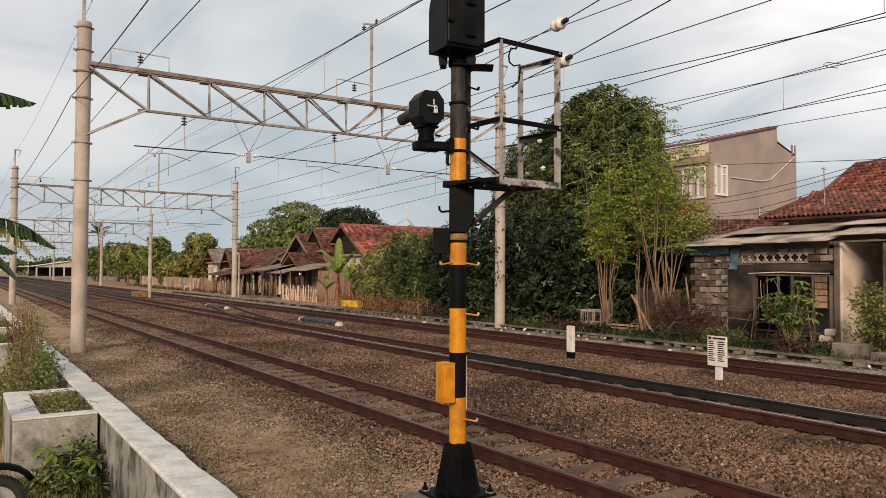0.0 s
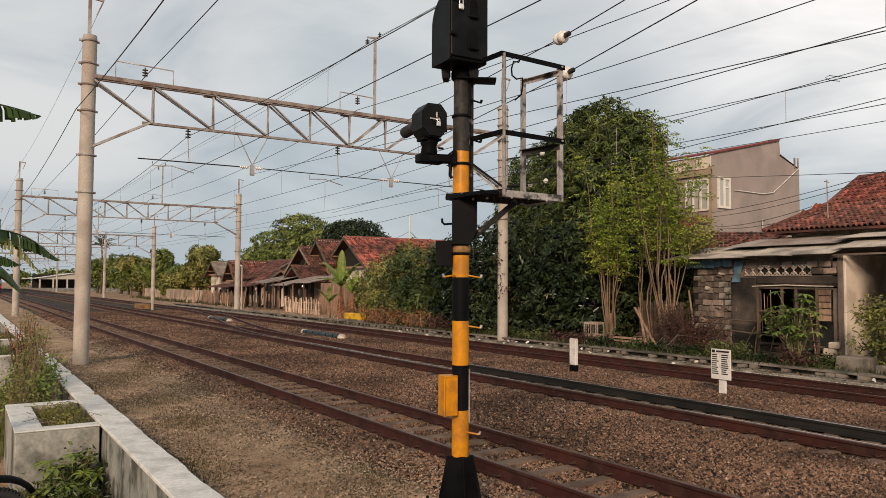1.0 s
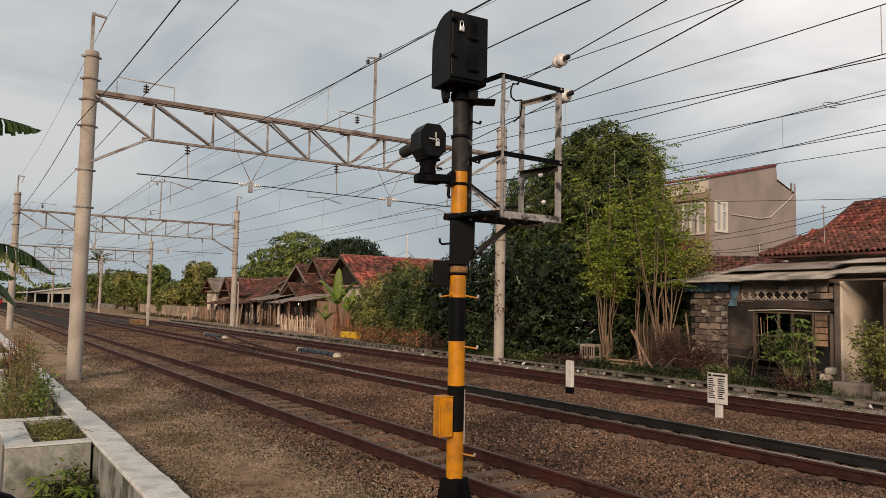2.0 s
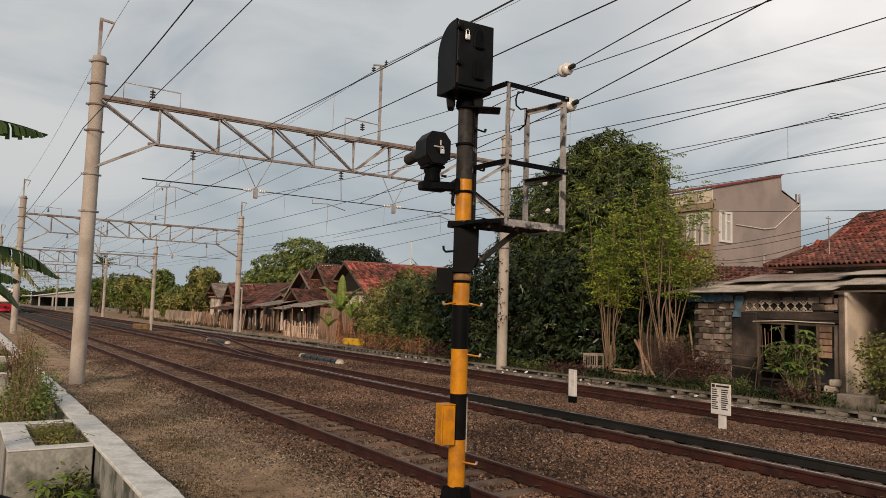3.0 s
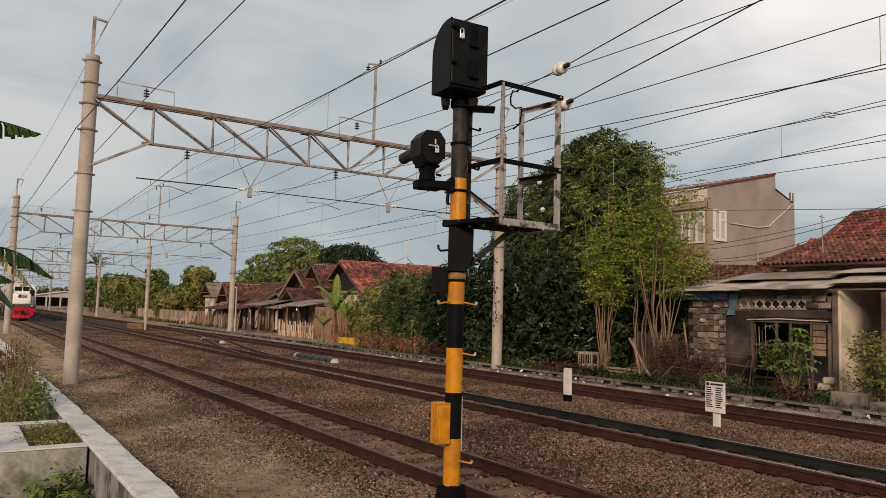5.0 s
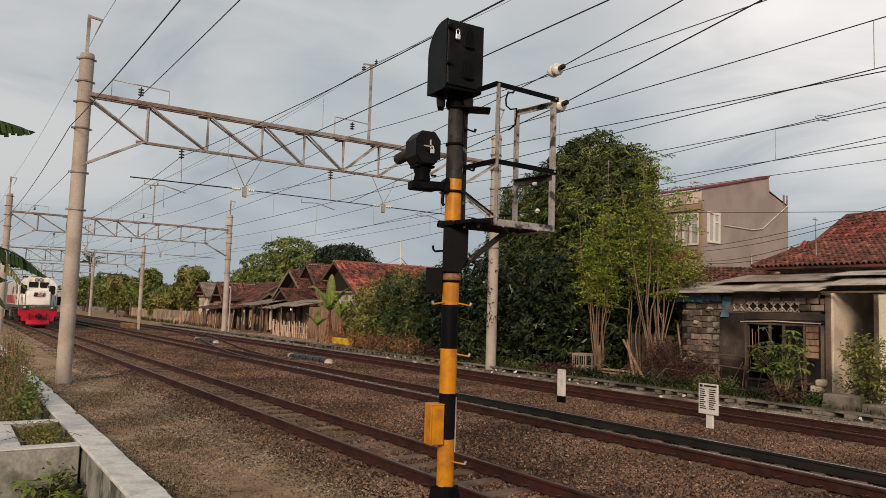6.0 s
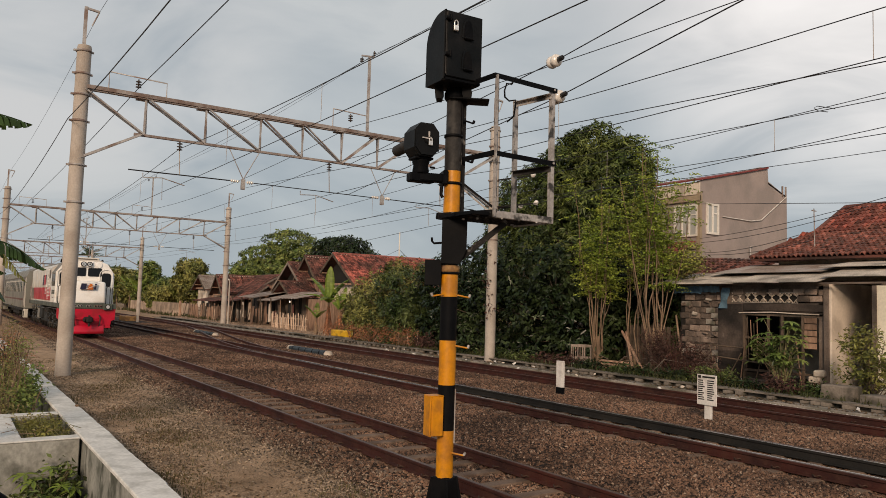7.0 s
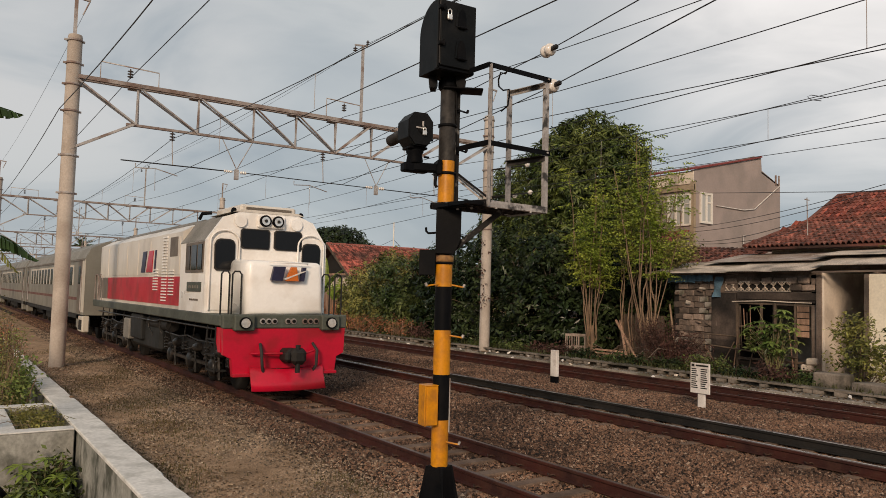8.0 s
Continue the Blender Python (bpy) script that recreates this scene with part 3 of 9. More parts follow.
def rail_geo(y0, y1, path=None):
    """A flat-bottomed rail; the head's running face is its own slot."""
    g = Geo()
    n = len(RAIL)
    steps = path or [(y0, 0.0), (y1, 0.0)]
    vs = [(x + dx, y, z) for y, dx in steps for x, z in RAIL]
    for i in range(len(steps) - 1):
        for k in range(n):
            g.cur = 1 if k == 7 else 0
            g.add([vs[i * n + k], vs[i * n + (k + 1) % n], vs[(i + 1) * n + (k + 1) % n], vs[(i + 1) * n + k]], [(0, 1, 2, 3)])
    g.cur = 0
    g.add(vs[:n], [tuple(range(n))]); g.add(vs[-n:], [tuple(range(n))])
    return g


sleeper_mesh = Geo().prism([(-0.12, -0.12), (0.12, -0.12), (0.10, 0.0), (0.085, 0.015), (-0.085, 0.015), (-0.10, 0.0)], -1.0, 1.0, "x").mesh("sleeper", M_SLEEPER)
clip_g = Geo()
for s in (-1, 1):
    clip_g.tube([(s * 0.045, -0.05, 0.03), (s * 0.085, -0.05, 0.055), (s * 0.105, 0.0, 0.03), (s * 0.085, 0.045, 0.045), (s * 0.05, 0.03, 0.03)], 0.011, 5)
clip_mesh = clip_g.mesh("rail_clip", M_CLIP)
rail_long = rail_geo(-25, 260).mesh("rail", M_RAIL, M_RAILTOP)


def railway_track(x, label, near):
    t = thing("railway_track", label, "track", pose(x, 0, 0), "parallel tracks", "structure")
    for s in (-1, 1):
        r = new("rail", rail_long); r.parent = t; r.matrix_basis = pose(s * 0.567, 0, RAIL_Z - 0.152)
    y = 1.4
    while y < near:
        p = new("sleeper", sleeper_mesh); p.parent = t; p.matrix_basis = pose(random.uniform(-0.02, 0.02), y, RAIL_Z - 0.168, 0, 0, random.uniform(-0.8, 0.8))
        if y < 22:
            for s in (-1, 1):
                c = new("rail_clip", clip_mesh); c.parent = t; c.matrix_basis = pose(s * 0.567, y, RAIL_Z - 0.152)
        y += 0.6
    far = Geo()
    while y < 150:
        far.box(-1, 1, y - 0.1, y + 0.1, RAIL_Z - 0.25, RAIL_Z - 0.155)
        y += 0.6
    tagged(part("far_sleepers", far, M_SLEEPER, t), kind="stuff")
    return t


railway_track(T1, "rusty main track on concrete sleepers in brown ballast", 50)
t2 = railway_track(T2, "rusty middle track with switch blades beside its rails", 34)
railway_track(T3, "rusty far track beside the concrete kerb", 40)
# switch blades and crossover rails between the middle and the far track
part("switch_blade", rail_geo(0, 0, [(-20, 0.07), (6, 0.07), (17, 0.09), (24, 0.17)]), [M_UNDER, M_RAILSHINE], t2, at=pose(-0.567, 0, RAIL_Z - 0.154))
part("guard_rail", rail_geo(0, 0, [(-20, -0.10), (12, -0.10), (16, -0.14)]), [M_UNDER, M_RAILSHINE], t2, at=pose(0.567, 0, RAIL_Z - 0.147))
for s, nm in ((-0.567, "crossover_rail"), (0.567, "crossover_rail")):
    steps = [(24 + 2 * i, 4.49 * (0.5 - 0.5 * math.cos(math.pi * i / 18))) for i in range(19)]
    part(nm, rail_geo(0, 0, steps), [M_RAIL, M_RAILTOP], t2, at=pose(s, 0, RAIL_Z - 0.150))


# ---- boundary wall and planters ----
def wavy_wall(x0, x1, y0, y1, z0, z1, step=0.3, rough=0.012):
    """A long low wall whose top edges are worn."""
    g = Geo()
    n = int((y1 - y0) / step)
    vs = []
    for i in range(n + 1):
        y = y0 + (y1 - y0) * i / n
        w = [(noise.noise((y * 1.3, k * 7.3, x0)) + 0.5 * noise.noise((y * 7.0, k * 3.1, x0))) * rough for k in range(4)]
        vs += [(x0, y, z0), (x0 + w[0] * 0.3, y, z1 - 0.012), (x0 + 0.012, y, z1 + w[1] * 0.15), (x1 - 0.02 + w[2] * 1.1, y, z1 + w[3] * 0.15), (x1 + w[2] * 1.1, y, z1 - 0.02), (x1, y, z0)]
    for i in range(n):
        for k in range(5):
            a = i * 6 + k
            g.add([vs[a], vs[a + 1], vs[a + 7], vs[a + 6]], [(0, 1, 2, 3)])
    g.add(vs[:6], [(0, 1, 2, 3, 4, 5)]); g.add(vs[-6:], [(0, 1, 2, 3, 4, 5)])
    return g


wall = thing("boundary_wall", "low whitewashed concrete wall stained black with moss", "wall", kind="structure")
part("wall_body", wavy_wall(1.83, 2.18, -20.0, 60, -0.8, 0.272, 0.6), M_MOSSY, wall)
part("coping", wavy_wall(1.80, 2.22, -20.0, 60, 0.262, 0.305, 0.08, 0.022), M_COPING, wall, "worn white coping")


def planter(y0, y1, x0, x1=1.795):
    t = thing("planter_box", "mossy concrete planter box full of weeds by the wall", "planter", group="planters along the wall")
    z0, z1, w = -0.75, 0.262, 0.25
    for a, b, c, d in ((x0, x1, y0, y0 + w), (x0, x1, y1 - w, y1), (x0, x0 + 0.36, y0 + w, y1 - w)):
        side = part("box_wall", Geo().box(a, b, c, d, z0, z1, 0.012), M_PLANTER, t)
        part("box_rim", Geo().box(a - 0.01, b, c - 0.01, d + 0.01, z1, z1 + 0.025, 0.008), M_COPING, side, "whitewashed rim")
    part("soil", Geo().box(x0 + 0.1, x1, y0 + 0.1, y1 - 0.1, -0.7, 0.12), M_DIRT, t)
    return t


planter(12.1, 14.85, 0.70)
planter(24.6, 28.4, 0.62)
planter(31.6, 35.4, 0.62)


# ---- catenary portals ----
def insulator(g, m, discs=3, r=0.075, gap=0.07):
    prof = [(0.015, 0)]
    for i in range(discs):
        z = 0.03 + i * gap
        prof += [(0.02, z), (r, z + 0.012), (r * 0.95, z + 0.03), (0.025, z + 0.045)]
    prof += [(0.015, 0.05 + discs * gap)]
    g.lathe(prof, 10, m)


PANELS = [2.85, 4.54, 6.30, 8.04, 9.48, 10.91, 12.30, 13.9, 15.7, 17.55]


def portal(y):
    t = thing("catenary_portal", "concrete masts joined by a rusty galvanised lattice girder", "catenary mast", pose(0, y, 0), "catenary portals")
    for x, lab in ((2.84, ""), (17.55, "")):
        g = Geo().tube([(x, 0, -0.3), (x, 0, 0.1), (x + 0.02, 0, 9.3), (x + 0.02, 0, 9.36)], [0.205, 0.203, 0.19, 0.175], 20)
        mast = part("mast", g, M_POLE, t)
        for z in (9.2, 8.55, 7.95, 7.2, 5.95, 4.9):
            gg = Geo().lathe([(0.195, z - 0.03), (0.212, z - 0.03), (0.212, z + 0.03), (0.195, z + 0.03)], 20, pose(x + 0.01, 0, 0))
            gg.box(x + 0.19, x + 0.27, -0.03, 0.03, z - 0.025, z + 0.025); gg.box(x - 0.26, x - 0.18, -0.03, 0.03, z - 0.025, z + 0.025)
            part("clamp_band", gg, M_GALV, mast)
        g = Geo().bar((x, 0, 9.3), (x, 0, 10.5), 0.09, 0.07)
        g.bar((x, 0, 10.46), (x + 0.36, 0, 10.42), 0.06)
        g.tube([(x + 0.34, 0, 10.4), (x + 0.18, 0, 9.98)], 0.02, 6)
        part("earth_wire_bracket", g, M_GALV, t)
    top, bot = 8.14, 7.05
    for dy in (-0.16, 0.16):
        g = Geo().angle((2.75, dy, top), (17.7, dy, top), 0.11, 0.012, 0 if dy > 0 else -1.5708)
        part("top_chord", g, M_STEELRUST, t)
    g = Geo().bar((4.3, 0, bot), (16.0, 0, bot), 0.10, 0.07)
    part("bottom_chord", g, M_STEELRUST, t)
    for x1 in PANELS[1:-1]:
        part("batten_plate", Geo().box(x1 - 0.22, x1 + 0.12, -0.17, 0.17, top - 0.05, top - 0.02), M_STEELRUST, t)
    for i in range(1, 9):
        x = PANELS[i]
        for dy in (-0.13, 0.13):
            part("strut", Geo().angle((x + 0.05, dy * 0.35, bot), (x + 0.05, dy, top), 0.06, 0.008), M_GALV, t)
    for i in range(9):
        a, b = PANELS[i], PANELS[i + 1]
        up = i < 5
        for dy in (-0.13, 0.13):
            p, q = ((a, dy, top), (b, dy * 0.35, bot)) if up else ((a + 0.1, dy * 0.35, bot), (b, dy, top))
            part("diagonal", Geo().angle(p, q, 0.065, 0.008), M_GALV, t)
    for x0, x1 in ((2.84, 4.54), (17.55, 15.7)):
        for dy in (-0.13, 0.13):
            part("knee_brace", Geo().angle((x0, dy, 6.1), (x1, dy * 0.35, bot), 0.065, 0.008), M_GALV, t)
    # insulated lower cross rod on V hangers
    g = Geo().tube([(4.2, 0, 6.0), (7.3, 0, 6.02)], 0.02, 6).tube([(7.85, 0, 6.02), (12.35, 0, 6.0)], 0.016, 6).tube([(12.85, 0, 6.0), (16.6, 0, 5.98)], 0.018, 6)
    part("cross_rod", g, M_WIRE, t)
    for x in (7.6, 12.6):
        g = Geo().tube([(x - 0.5, 0, bot), (x, 0, 6.1)], 0.014, 5).tube([(x + 0.5, 0, bot), (x, 0, 6.1)], 0.014, 5).box(x - 0.06, x + 0.06, -0.05, 0.05, 5.78, 6.1)
        part("hanger", g, M_GALV, t)
        for dx, nd, r in ((0.1, 3, 0.06), (-0.42, 4, 0.05)):
            g = Geo()
            insulator(g, pose(x + dx, 0, 6.02, 0, 90, 0), nd, r, 0.065)
            part("rod_insulator", g, M_PORCELAIN, t)
    for x in (T1 - 0.2, T2, T3):
        g = Geo()
        insulator(g, pose(x, 0, 6.72), 3, 0.085, 0.09)
        part("suspension_insulator", g, M_DARKPORC, t)
        part("drop_rod", Geo().tube([(x, 0, 6.72), (x + 0.04, 0, 6.02)], 0.016, 6).tube([(x, 0, 7.05), (x, 0, 6.95)], 0.016, 6), M_GALV, t)
        g = Geo().tube([(x - 1.0, 0, 5.95), (x - 1.0, 0, 5.82), (x - 0.45, 0, 5.86), (x + 0.2, 0, 5.70)], 0.015, 5)
        g.tube([(x - 0.45, 0, 5.86), (x - 0.43, 0, 5.2)], 0.008, 4)
        part("steady_arm", g, M_GALV, t)
    # feeder frames on the top chord
    for a, b, h in ((3.55, 5.15, 0.62), (10.6, 11.92, 0.75)):
        g = Geo().tube([(a, 0, top), (a, 0, top + h), (b, 0, top + h - 0.05), (b, 0, top)], 0.022, 6)
        part("feeder_frame", g, M_GALV, t)
        g = Geo()
        insulator(g, pose((a + b) / 2, 0, top + h - 0.36), 3, 0.085, 0.08)
        part("feeder_insulator", g, M_DARKPORC, t)
    g = Geo().bar((11.92, 0, top), (11.92, 0, 11.0), 0.08).bar((11.6, 0, 10.95), (12.1, 0, 11.0), 0.05)
    part("feeder_post", g, M_GALV, t)
    for x, z, r in ((11.62, 10.7, 0.08), (12.1, 11.02, 0.06)):
        g = Geo()
        insulator(g, pose(x, 0, z), 2, r, 0.075)
        part("post_insulator", g, M_DARKPORC, t)
    return t


PORTAL_Y = [22.8, 56.3, 85.6, 118.0, 150.0, 182.0]
first_portal = portal(PORTAL_Y[0])
for y, dx, dz in zip(PORTAL_Y[1:], (0.2, 0.1, 0, 0, 0), (-0.12, -0.75, -0.8, -0.8, -0.8)):
    copy_thing(first_portal, pose(dx, y, dz))


# ---- overhead wires ----
SUPPORTS = [-72, -40, -9] + PORTAL_Y


def overhead_wire(x, z, sag, r, label, z_near=None, jog=0.0):
    """A wire along the line, hung at every portal and sagging between; jog sets it off sideways in turn."""
    pts = []
    for k, (a, b) in enumerate(zip(SUPPORTS[:-1], SUPPORTS[1:])):
        if b > 155:
            break
        for i in range(10):
            u = i / 10
            dx = jog * ((1 - 2 * u) if k % 2 else (2 * u - 1))
            pts.append((x + dx, a + (b - a) * u, z - 4 * sag * u * (1 - u)))
    return thing("overhead_wire", label, "wire", group="overhead line wires", g=Geo().tube(pts, r, 5, False), mats=M_WIRE)


def dropper(x0, z0, x1, z1, y):
    return thing("dropper", "thin dropper rod between catenary wires", "dropper", group="catenary droppers",
                 g=Geo().tube([(x0, y, z0), (x1, y, z1)], 0.006, 5), mats=M_GALV)


def catenary(tx, zc, zm, sag, jog, ys):
    """Contact and messenger wires of one track, with their droppers."""
    overhead_wire(tx, zc, 0.03, 0.0085, "taut dark contact wire above a track", jog=jog)
    overhead_wire(tx, zm, sag, 0.009, "sagging dark messenger wire above a track")
    for y in ys:
        a, b = [(p, q) for p, q in zip(SUPPORTS[:-1], SUPPORTS[1:]) if p <= y < q][0]
        u = (y - a) / (b - a)
        dropper(tx, zm - 4 * sag * u * (1 - u), tx, zc - 0.02, y)


catenary(T1 - 0.2, 5.76, 6.80, 0.45, 0.12, (-3, 1.6, 12.6, 18.2, 28, 34, 40, 46))
catenary(T2, 5.97, 7.0, 0.36, 0.16, (-3, 5.1, 11.5, 17.5, 28, 34, 40, 46))
catenary(T3, 5.97, 7.0, 0.36, -0.16, (-3, 3.2, 9.4, 14.4, 16.6, 28, 34, 40, 46))


def overlap_wire(x, y0, z0, slope, label):
    """A wire of the neighbouring tension length, which climbs or dips past the fixed one."""
    pts = [(x, y0 - 20 + 5 * i, z0 + slope * (5 * i - 20)) for i in range(10)]
    thing("overhead_wire", label, "wire", group="overhead line wires", g=Geo().tube(pts, 0.0085, 5, False), mats=M_WIRE)


overlap_wire(T2 + 0.08, 6.6, 5.985, 0.047, "second taut contact wire climbing out of use")
overlap_wire(T3 + 0.1, 8.3, 6.73, -0.036, "second messenger wire above the far track")
overlap_wire(T3 + 0.1, 9.6, 5.97, -0.05, "second taut contact wire above the far track")
overhead_wire(2.55, 7.22, 0.42, 0.012, "thick dark feeder cable clamped to the masts")
overhead_wire(4.35, 8.42, 0.13, 0.012, "thick dark feeder cable on portal insulators")
overhead_wire(11.26, 8.35, 0.5, 0.010, "dark feeder cable on portal insulators")
overhead_wire(11.62, 10.72, 0.15, 0.010, "dark feeder cable on tall posts")
overhead_wire(12.10, 11.10, 0.4, 0.006, "thin dark earth wire on tall posts")
overhead_wire(3.19, 10.42, 0.3, 0.006, "thin earth wire on top of the masts")
overhead_wire(17.35, 6.35, 0.25, 0.008, "dark line wire along the far masts")


thing("wire_loop", "thin loop of spare jumper wire clipped to the messenger", "wire", g=Geo().tube([(T3, 8.05, 6.63), (T3, 8.25, 6.70), (T3, 8.42, 6.76), (T3, 8.5, 6.74), (T3, 8.42, 6.66), (T3, 8.2, 6.59), (T3, 8.3, 6.62)], 0.008, 6), mats=M_WIRE)


def anchor_wire(pts, at):
    """A tensioned tail that crosses between tracks, with a strain insulator in it."""
    w = thing("anchor_wire", "tensioned dark wire crossing between tracks with white insulators", "wire", group="crossing anchor wires")
    part("strand", Geo().tube(pts, 0.0095, 6), M_WIRE, w)
    p, q = Vector(pts[at]), Vector(pts[at + 1])
    m = Matrix.Translation(p) @ (q - p).to_track_quat("Z", "Y").to_matrix().to_4x4()
    g = Geo()
    g.lathe([(0.03, -0.14), (0.10, -0.12), (0.115, -0.08), (0.10, -0.03), (0.05, -0.01), (0.10, 0.01), (0.115, 0.06), (0.10, 0.11), (0.03, 0.13)], 14, m)
    part("strain_insulator", g, M_PORCELAIN, w, "white porcelain strain insulator")
    part("clamp", Geo().lathe([(0.03, -0.3), (0.045, -0.28), (0.045, -0.16), (0.03, -0.14)], 8, m), M_WIRE, w)


anchor_wire([(4.6, -10, 6.62), (7.3, 3.0, 6.68), (8.75, 9.7, 6.74), (11.2, 22.8, 7.0)], 2)
anchor_wire([(4.3, -10, 6.25), (7.0, 1.9, 6.2), (8.75, 9.6, 6.07), (11.3, 22.8, 6.02)], 2)


# ---- signal mast ----
def signal_mast():
    """Local axes follow the world; S(u, d, z) goes u along the mast's yard and d away from the garden."""
    t = thing("railway_signal", "yellow and black banded signal mast with black lamp heads", "railway signal", pose(3.981, 5.823, 0.30))

    def S(u, d, z):
        return (0.8266 * u + 0.5628 * d, -0.5628 * u + 0.8266 * d, z)
    SQ = pose(0, 0, 0, 0, 0, -34.25)
    # concrete footing and steel base; heights from the footing's top
    part("footing", Geo().box(-0.40, 0.38, -0.36, 0.38, -0.5, 0.0, 0.03), M_KERB, t, "grey concrete footing")
    base = part("base_plate", Geo().box(-0.285, 0.285, -0.24, 0.24, 0.002, 0.03, 0.006), M_BLACK, t)
    for x in (-0.24, 0.24):
        for y in (-0.19, 0.19):
            part("anchor_bolt", Geo().tube([(x, y, 0.02), (x, y, 0.105)], 0.014, 8).lathe([(0.032, 0.03), (0.032, 0.06)], 6, pose(x, y, 0)), M_BLACK, base)
            part("washer", Geo().lathe([(0.045, 0.03), (0.045, 0.036)], 12, pose(x, y, 0)), M_CAGE, base)
    part("base_skirt", Geo().lathe([(0.200, 0.03), (0.195, 0.05), (0.118, 0.48), (0.10, 0.492)], 4, pose(0, 0, 0, 0, 0, -22), False), M_BLACK, t)
    for k in range(4):
        a = radians(-22 + 90 * k)
        c, s, w = math.cos(a), math.sin(a), 0.007
        vs = [(c * r - s * o, s * r + c * o, z) for o in (-w, w) for r, z in ((0.08, 0.03), (0.218, 0.03), (0.126, 0.488), (0.08, 0.488))]
        part("gusset", Geo().add(vs, [(3, 2, 1, 0), (4, 5, 6, 7), (0, 1, 5, 4), (1, 2, 6, 5), (2, 3, 7, 6), (3, 0, 4, 7)]), M_BLACK, t)
    R0 = 0.080
    bands = [(0.485, 0.915, M_YELLOW), (0.915, 1.335, M_BLACK), (1.335, 1.75, M_YELLOW), (1.75, 2.16, M_BLACK), (2.16, 2.46, M_YELLOW),
             (2.46, 2.92, M_BLACK), (2.92, 3.36, M_YELLOW)]
    for z0, z1, m in bands:
        part("painted_band", Geo().tube([(0, 0, z0), (0, 0, z1)], R0, 28), m, t, "glossy yellow paint" if m is M_YELLOW else "black paint")
    part("upper_pipe", Geo().tube([(0, 0, 3.36), (0, 0, 3.70), (0, 0, 3.72), (0, 0, 4.16)], [R0, R0, 0.074, 0.074], 24), M_PIPE, t, "dark grey primed pipe")
    part("collar", Geo().lathe([(R0, 2.39), (0.092, 2.395), (0.092, 2.455), (R0, 2.46)], 24), M_OCHRE, t, "rusty ochre sleeve joint")
    for z in (2.385, 3.24, 3.70):
        part("collar", Geo().lathe([(R0, z - 0.014), (0.091, z - 0.012), (0.091, z + 0.012), (R0, z + 0.014)], 24), M_BLACK, t)
    part("head_flange", Geo().box(-0.19, 0.19, -0.11, 0.11, 4.045, 4.062, 0.006), M_BLACK, t, "thin tilted mounting plate", at=pose(0, 0, 0, 0, 2, -34))
    part("head_neck", Geo().lathe([(0.085, 4.05), (0.10, 4.07), (0.10, 4.12), (0.07, 4.18)], 14), M_BLACK, t)
    # climbing pegs
    for z, a, m in ((0.715, -75, M_YELLOW), (1.70, -60, M_YELLOW), (2.175, -55, M_YELLOW), (2.18, -165, M_YELLOW), (3.86, -45, M_BLACK), (3.48, -40, M_BLACK)):
        d = Vector((math.cos(radians(a)), math.sin(radians(a)), 0))
        out = Vector((math.cos(radians(a + 38)), math.sin(radians(a + 38)), 0)) if a > -100 else Vector((math.cos(radians(a - 25)), math.sin(radians(a - 25)), 0))
        p0 = d * 0.074 + Vector((0, 0, z))
        p1 = p0 + d * 0.02 + out * 0.105 + Vector((0, 0, -0.018))
        pg = part("step_peg", Geo().tube([p0, p0 + d * 0.02, p1], 0.0085, 8), m, t)
        part("peg_washer", Geo().lathe([(0.018, -0.006), (0.018, 0.006)], 10, Matrix.Translation(p0) @ pose(0, 90, 0, 0, 90, a)), m, pg)
        part("peg_end", Geo().tube([p1, p1 + out * 0.012 + Vector((0, 0, 0.028))], 0.013, 8), m if m is M_BLACK else M_CAGE, pg)
    # yellow junction box
    jb = part("junction_box", Geo().box(-0.185, -0.078, -0.085, 0.05, 0.885, 1.225, 0.008), M_YELLOW, t, "yellow painted steel box", at=pose(0, 0, 0, 0, 0, -8))
    part("box_lid", Geo().box(-0.190, -0.074, -0.10, -0.087, 0.878, 1.235, 0.005), M_YELLOW, jb)
    part("box_side_door", Geo().box(-0.205, -0.188, -0.095, 0.055, 0.872, 1.24, 0.004), M_YELLOW, jb)
    part("box_hinge", Geo().tube([(-0.208, -0.097, 0.89), (-0.208, -0.097, 1.21)], 0.007, 8), M_YELLOW, jb)
    part("box_top", Geo().box(-0.205, -0.07, -0.10, 0.055, 1.237, 1.246, 0.003), M_YELLOW, jb)
    # added pale tube: stands in for a bright line of light at the mast's edge
    part("conduit", Geo().tube([S(0.083, -0.02, 0.80), S(0.083, -0.02, 1.30)], 0.006, 8), M_GALV, t)
    # black box and shroud plates under the platform
    part("relay_box", Geo().box(-0.232, -0.082, -0.05, 0.10, 2.27, 2.50, 0.008), M_BLACK, t, at=SQ)
    part("relay_lid", Geo().box(-0.236, -0.080, -0.062, -0.05, 2.265, 2.505, 0.004), M_BLACK, t, at=SQ)
    part("shroud", Geo().prism([(-0.085, 2.47), (0.09, 2.47), (0.15, 2.60), (0.152, 2.885), (-0.085, 2.885)], -0.12, -0.10, "y").prism([(-0.085, 2.47), (0.09, 2.47), (0.15, 2.60), (0.152, 2.885), (-0.085, 2.885)], 0.09, 0.11, "y"), M_BLACK, t, "black shroud plates", at=SQ)
    part("shroud_web", Geo().box(-0.083, 0.145, -0.10, 0.09, 2.62, 2.88), M_BLACK, t, at=SQ)
    part("cable_hook", Geo().tube([S(-0.07, -0.1, 2.665), S(-0.155, -0.12, 2.655), S(-0.175, -0.12, 2.675), S(-0.178, -0.12, 2.71)], 0.011, 8), M_BLACK, t)
    # working platform with its cage
    zf = 2.955
    A, B, C, D = (0.09, -0.52), (0.805, -0.50), (0.708, -0.06), (0.068, 0.0)
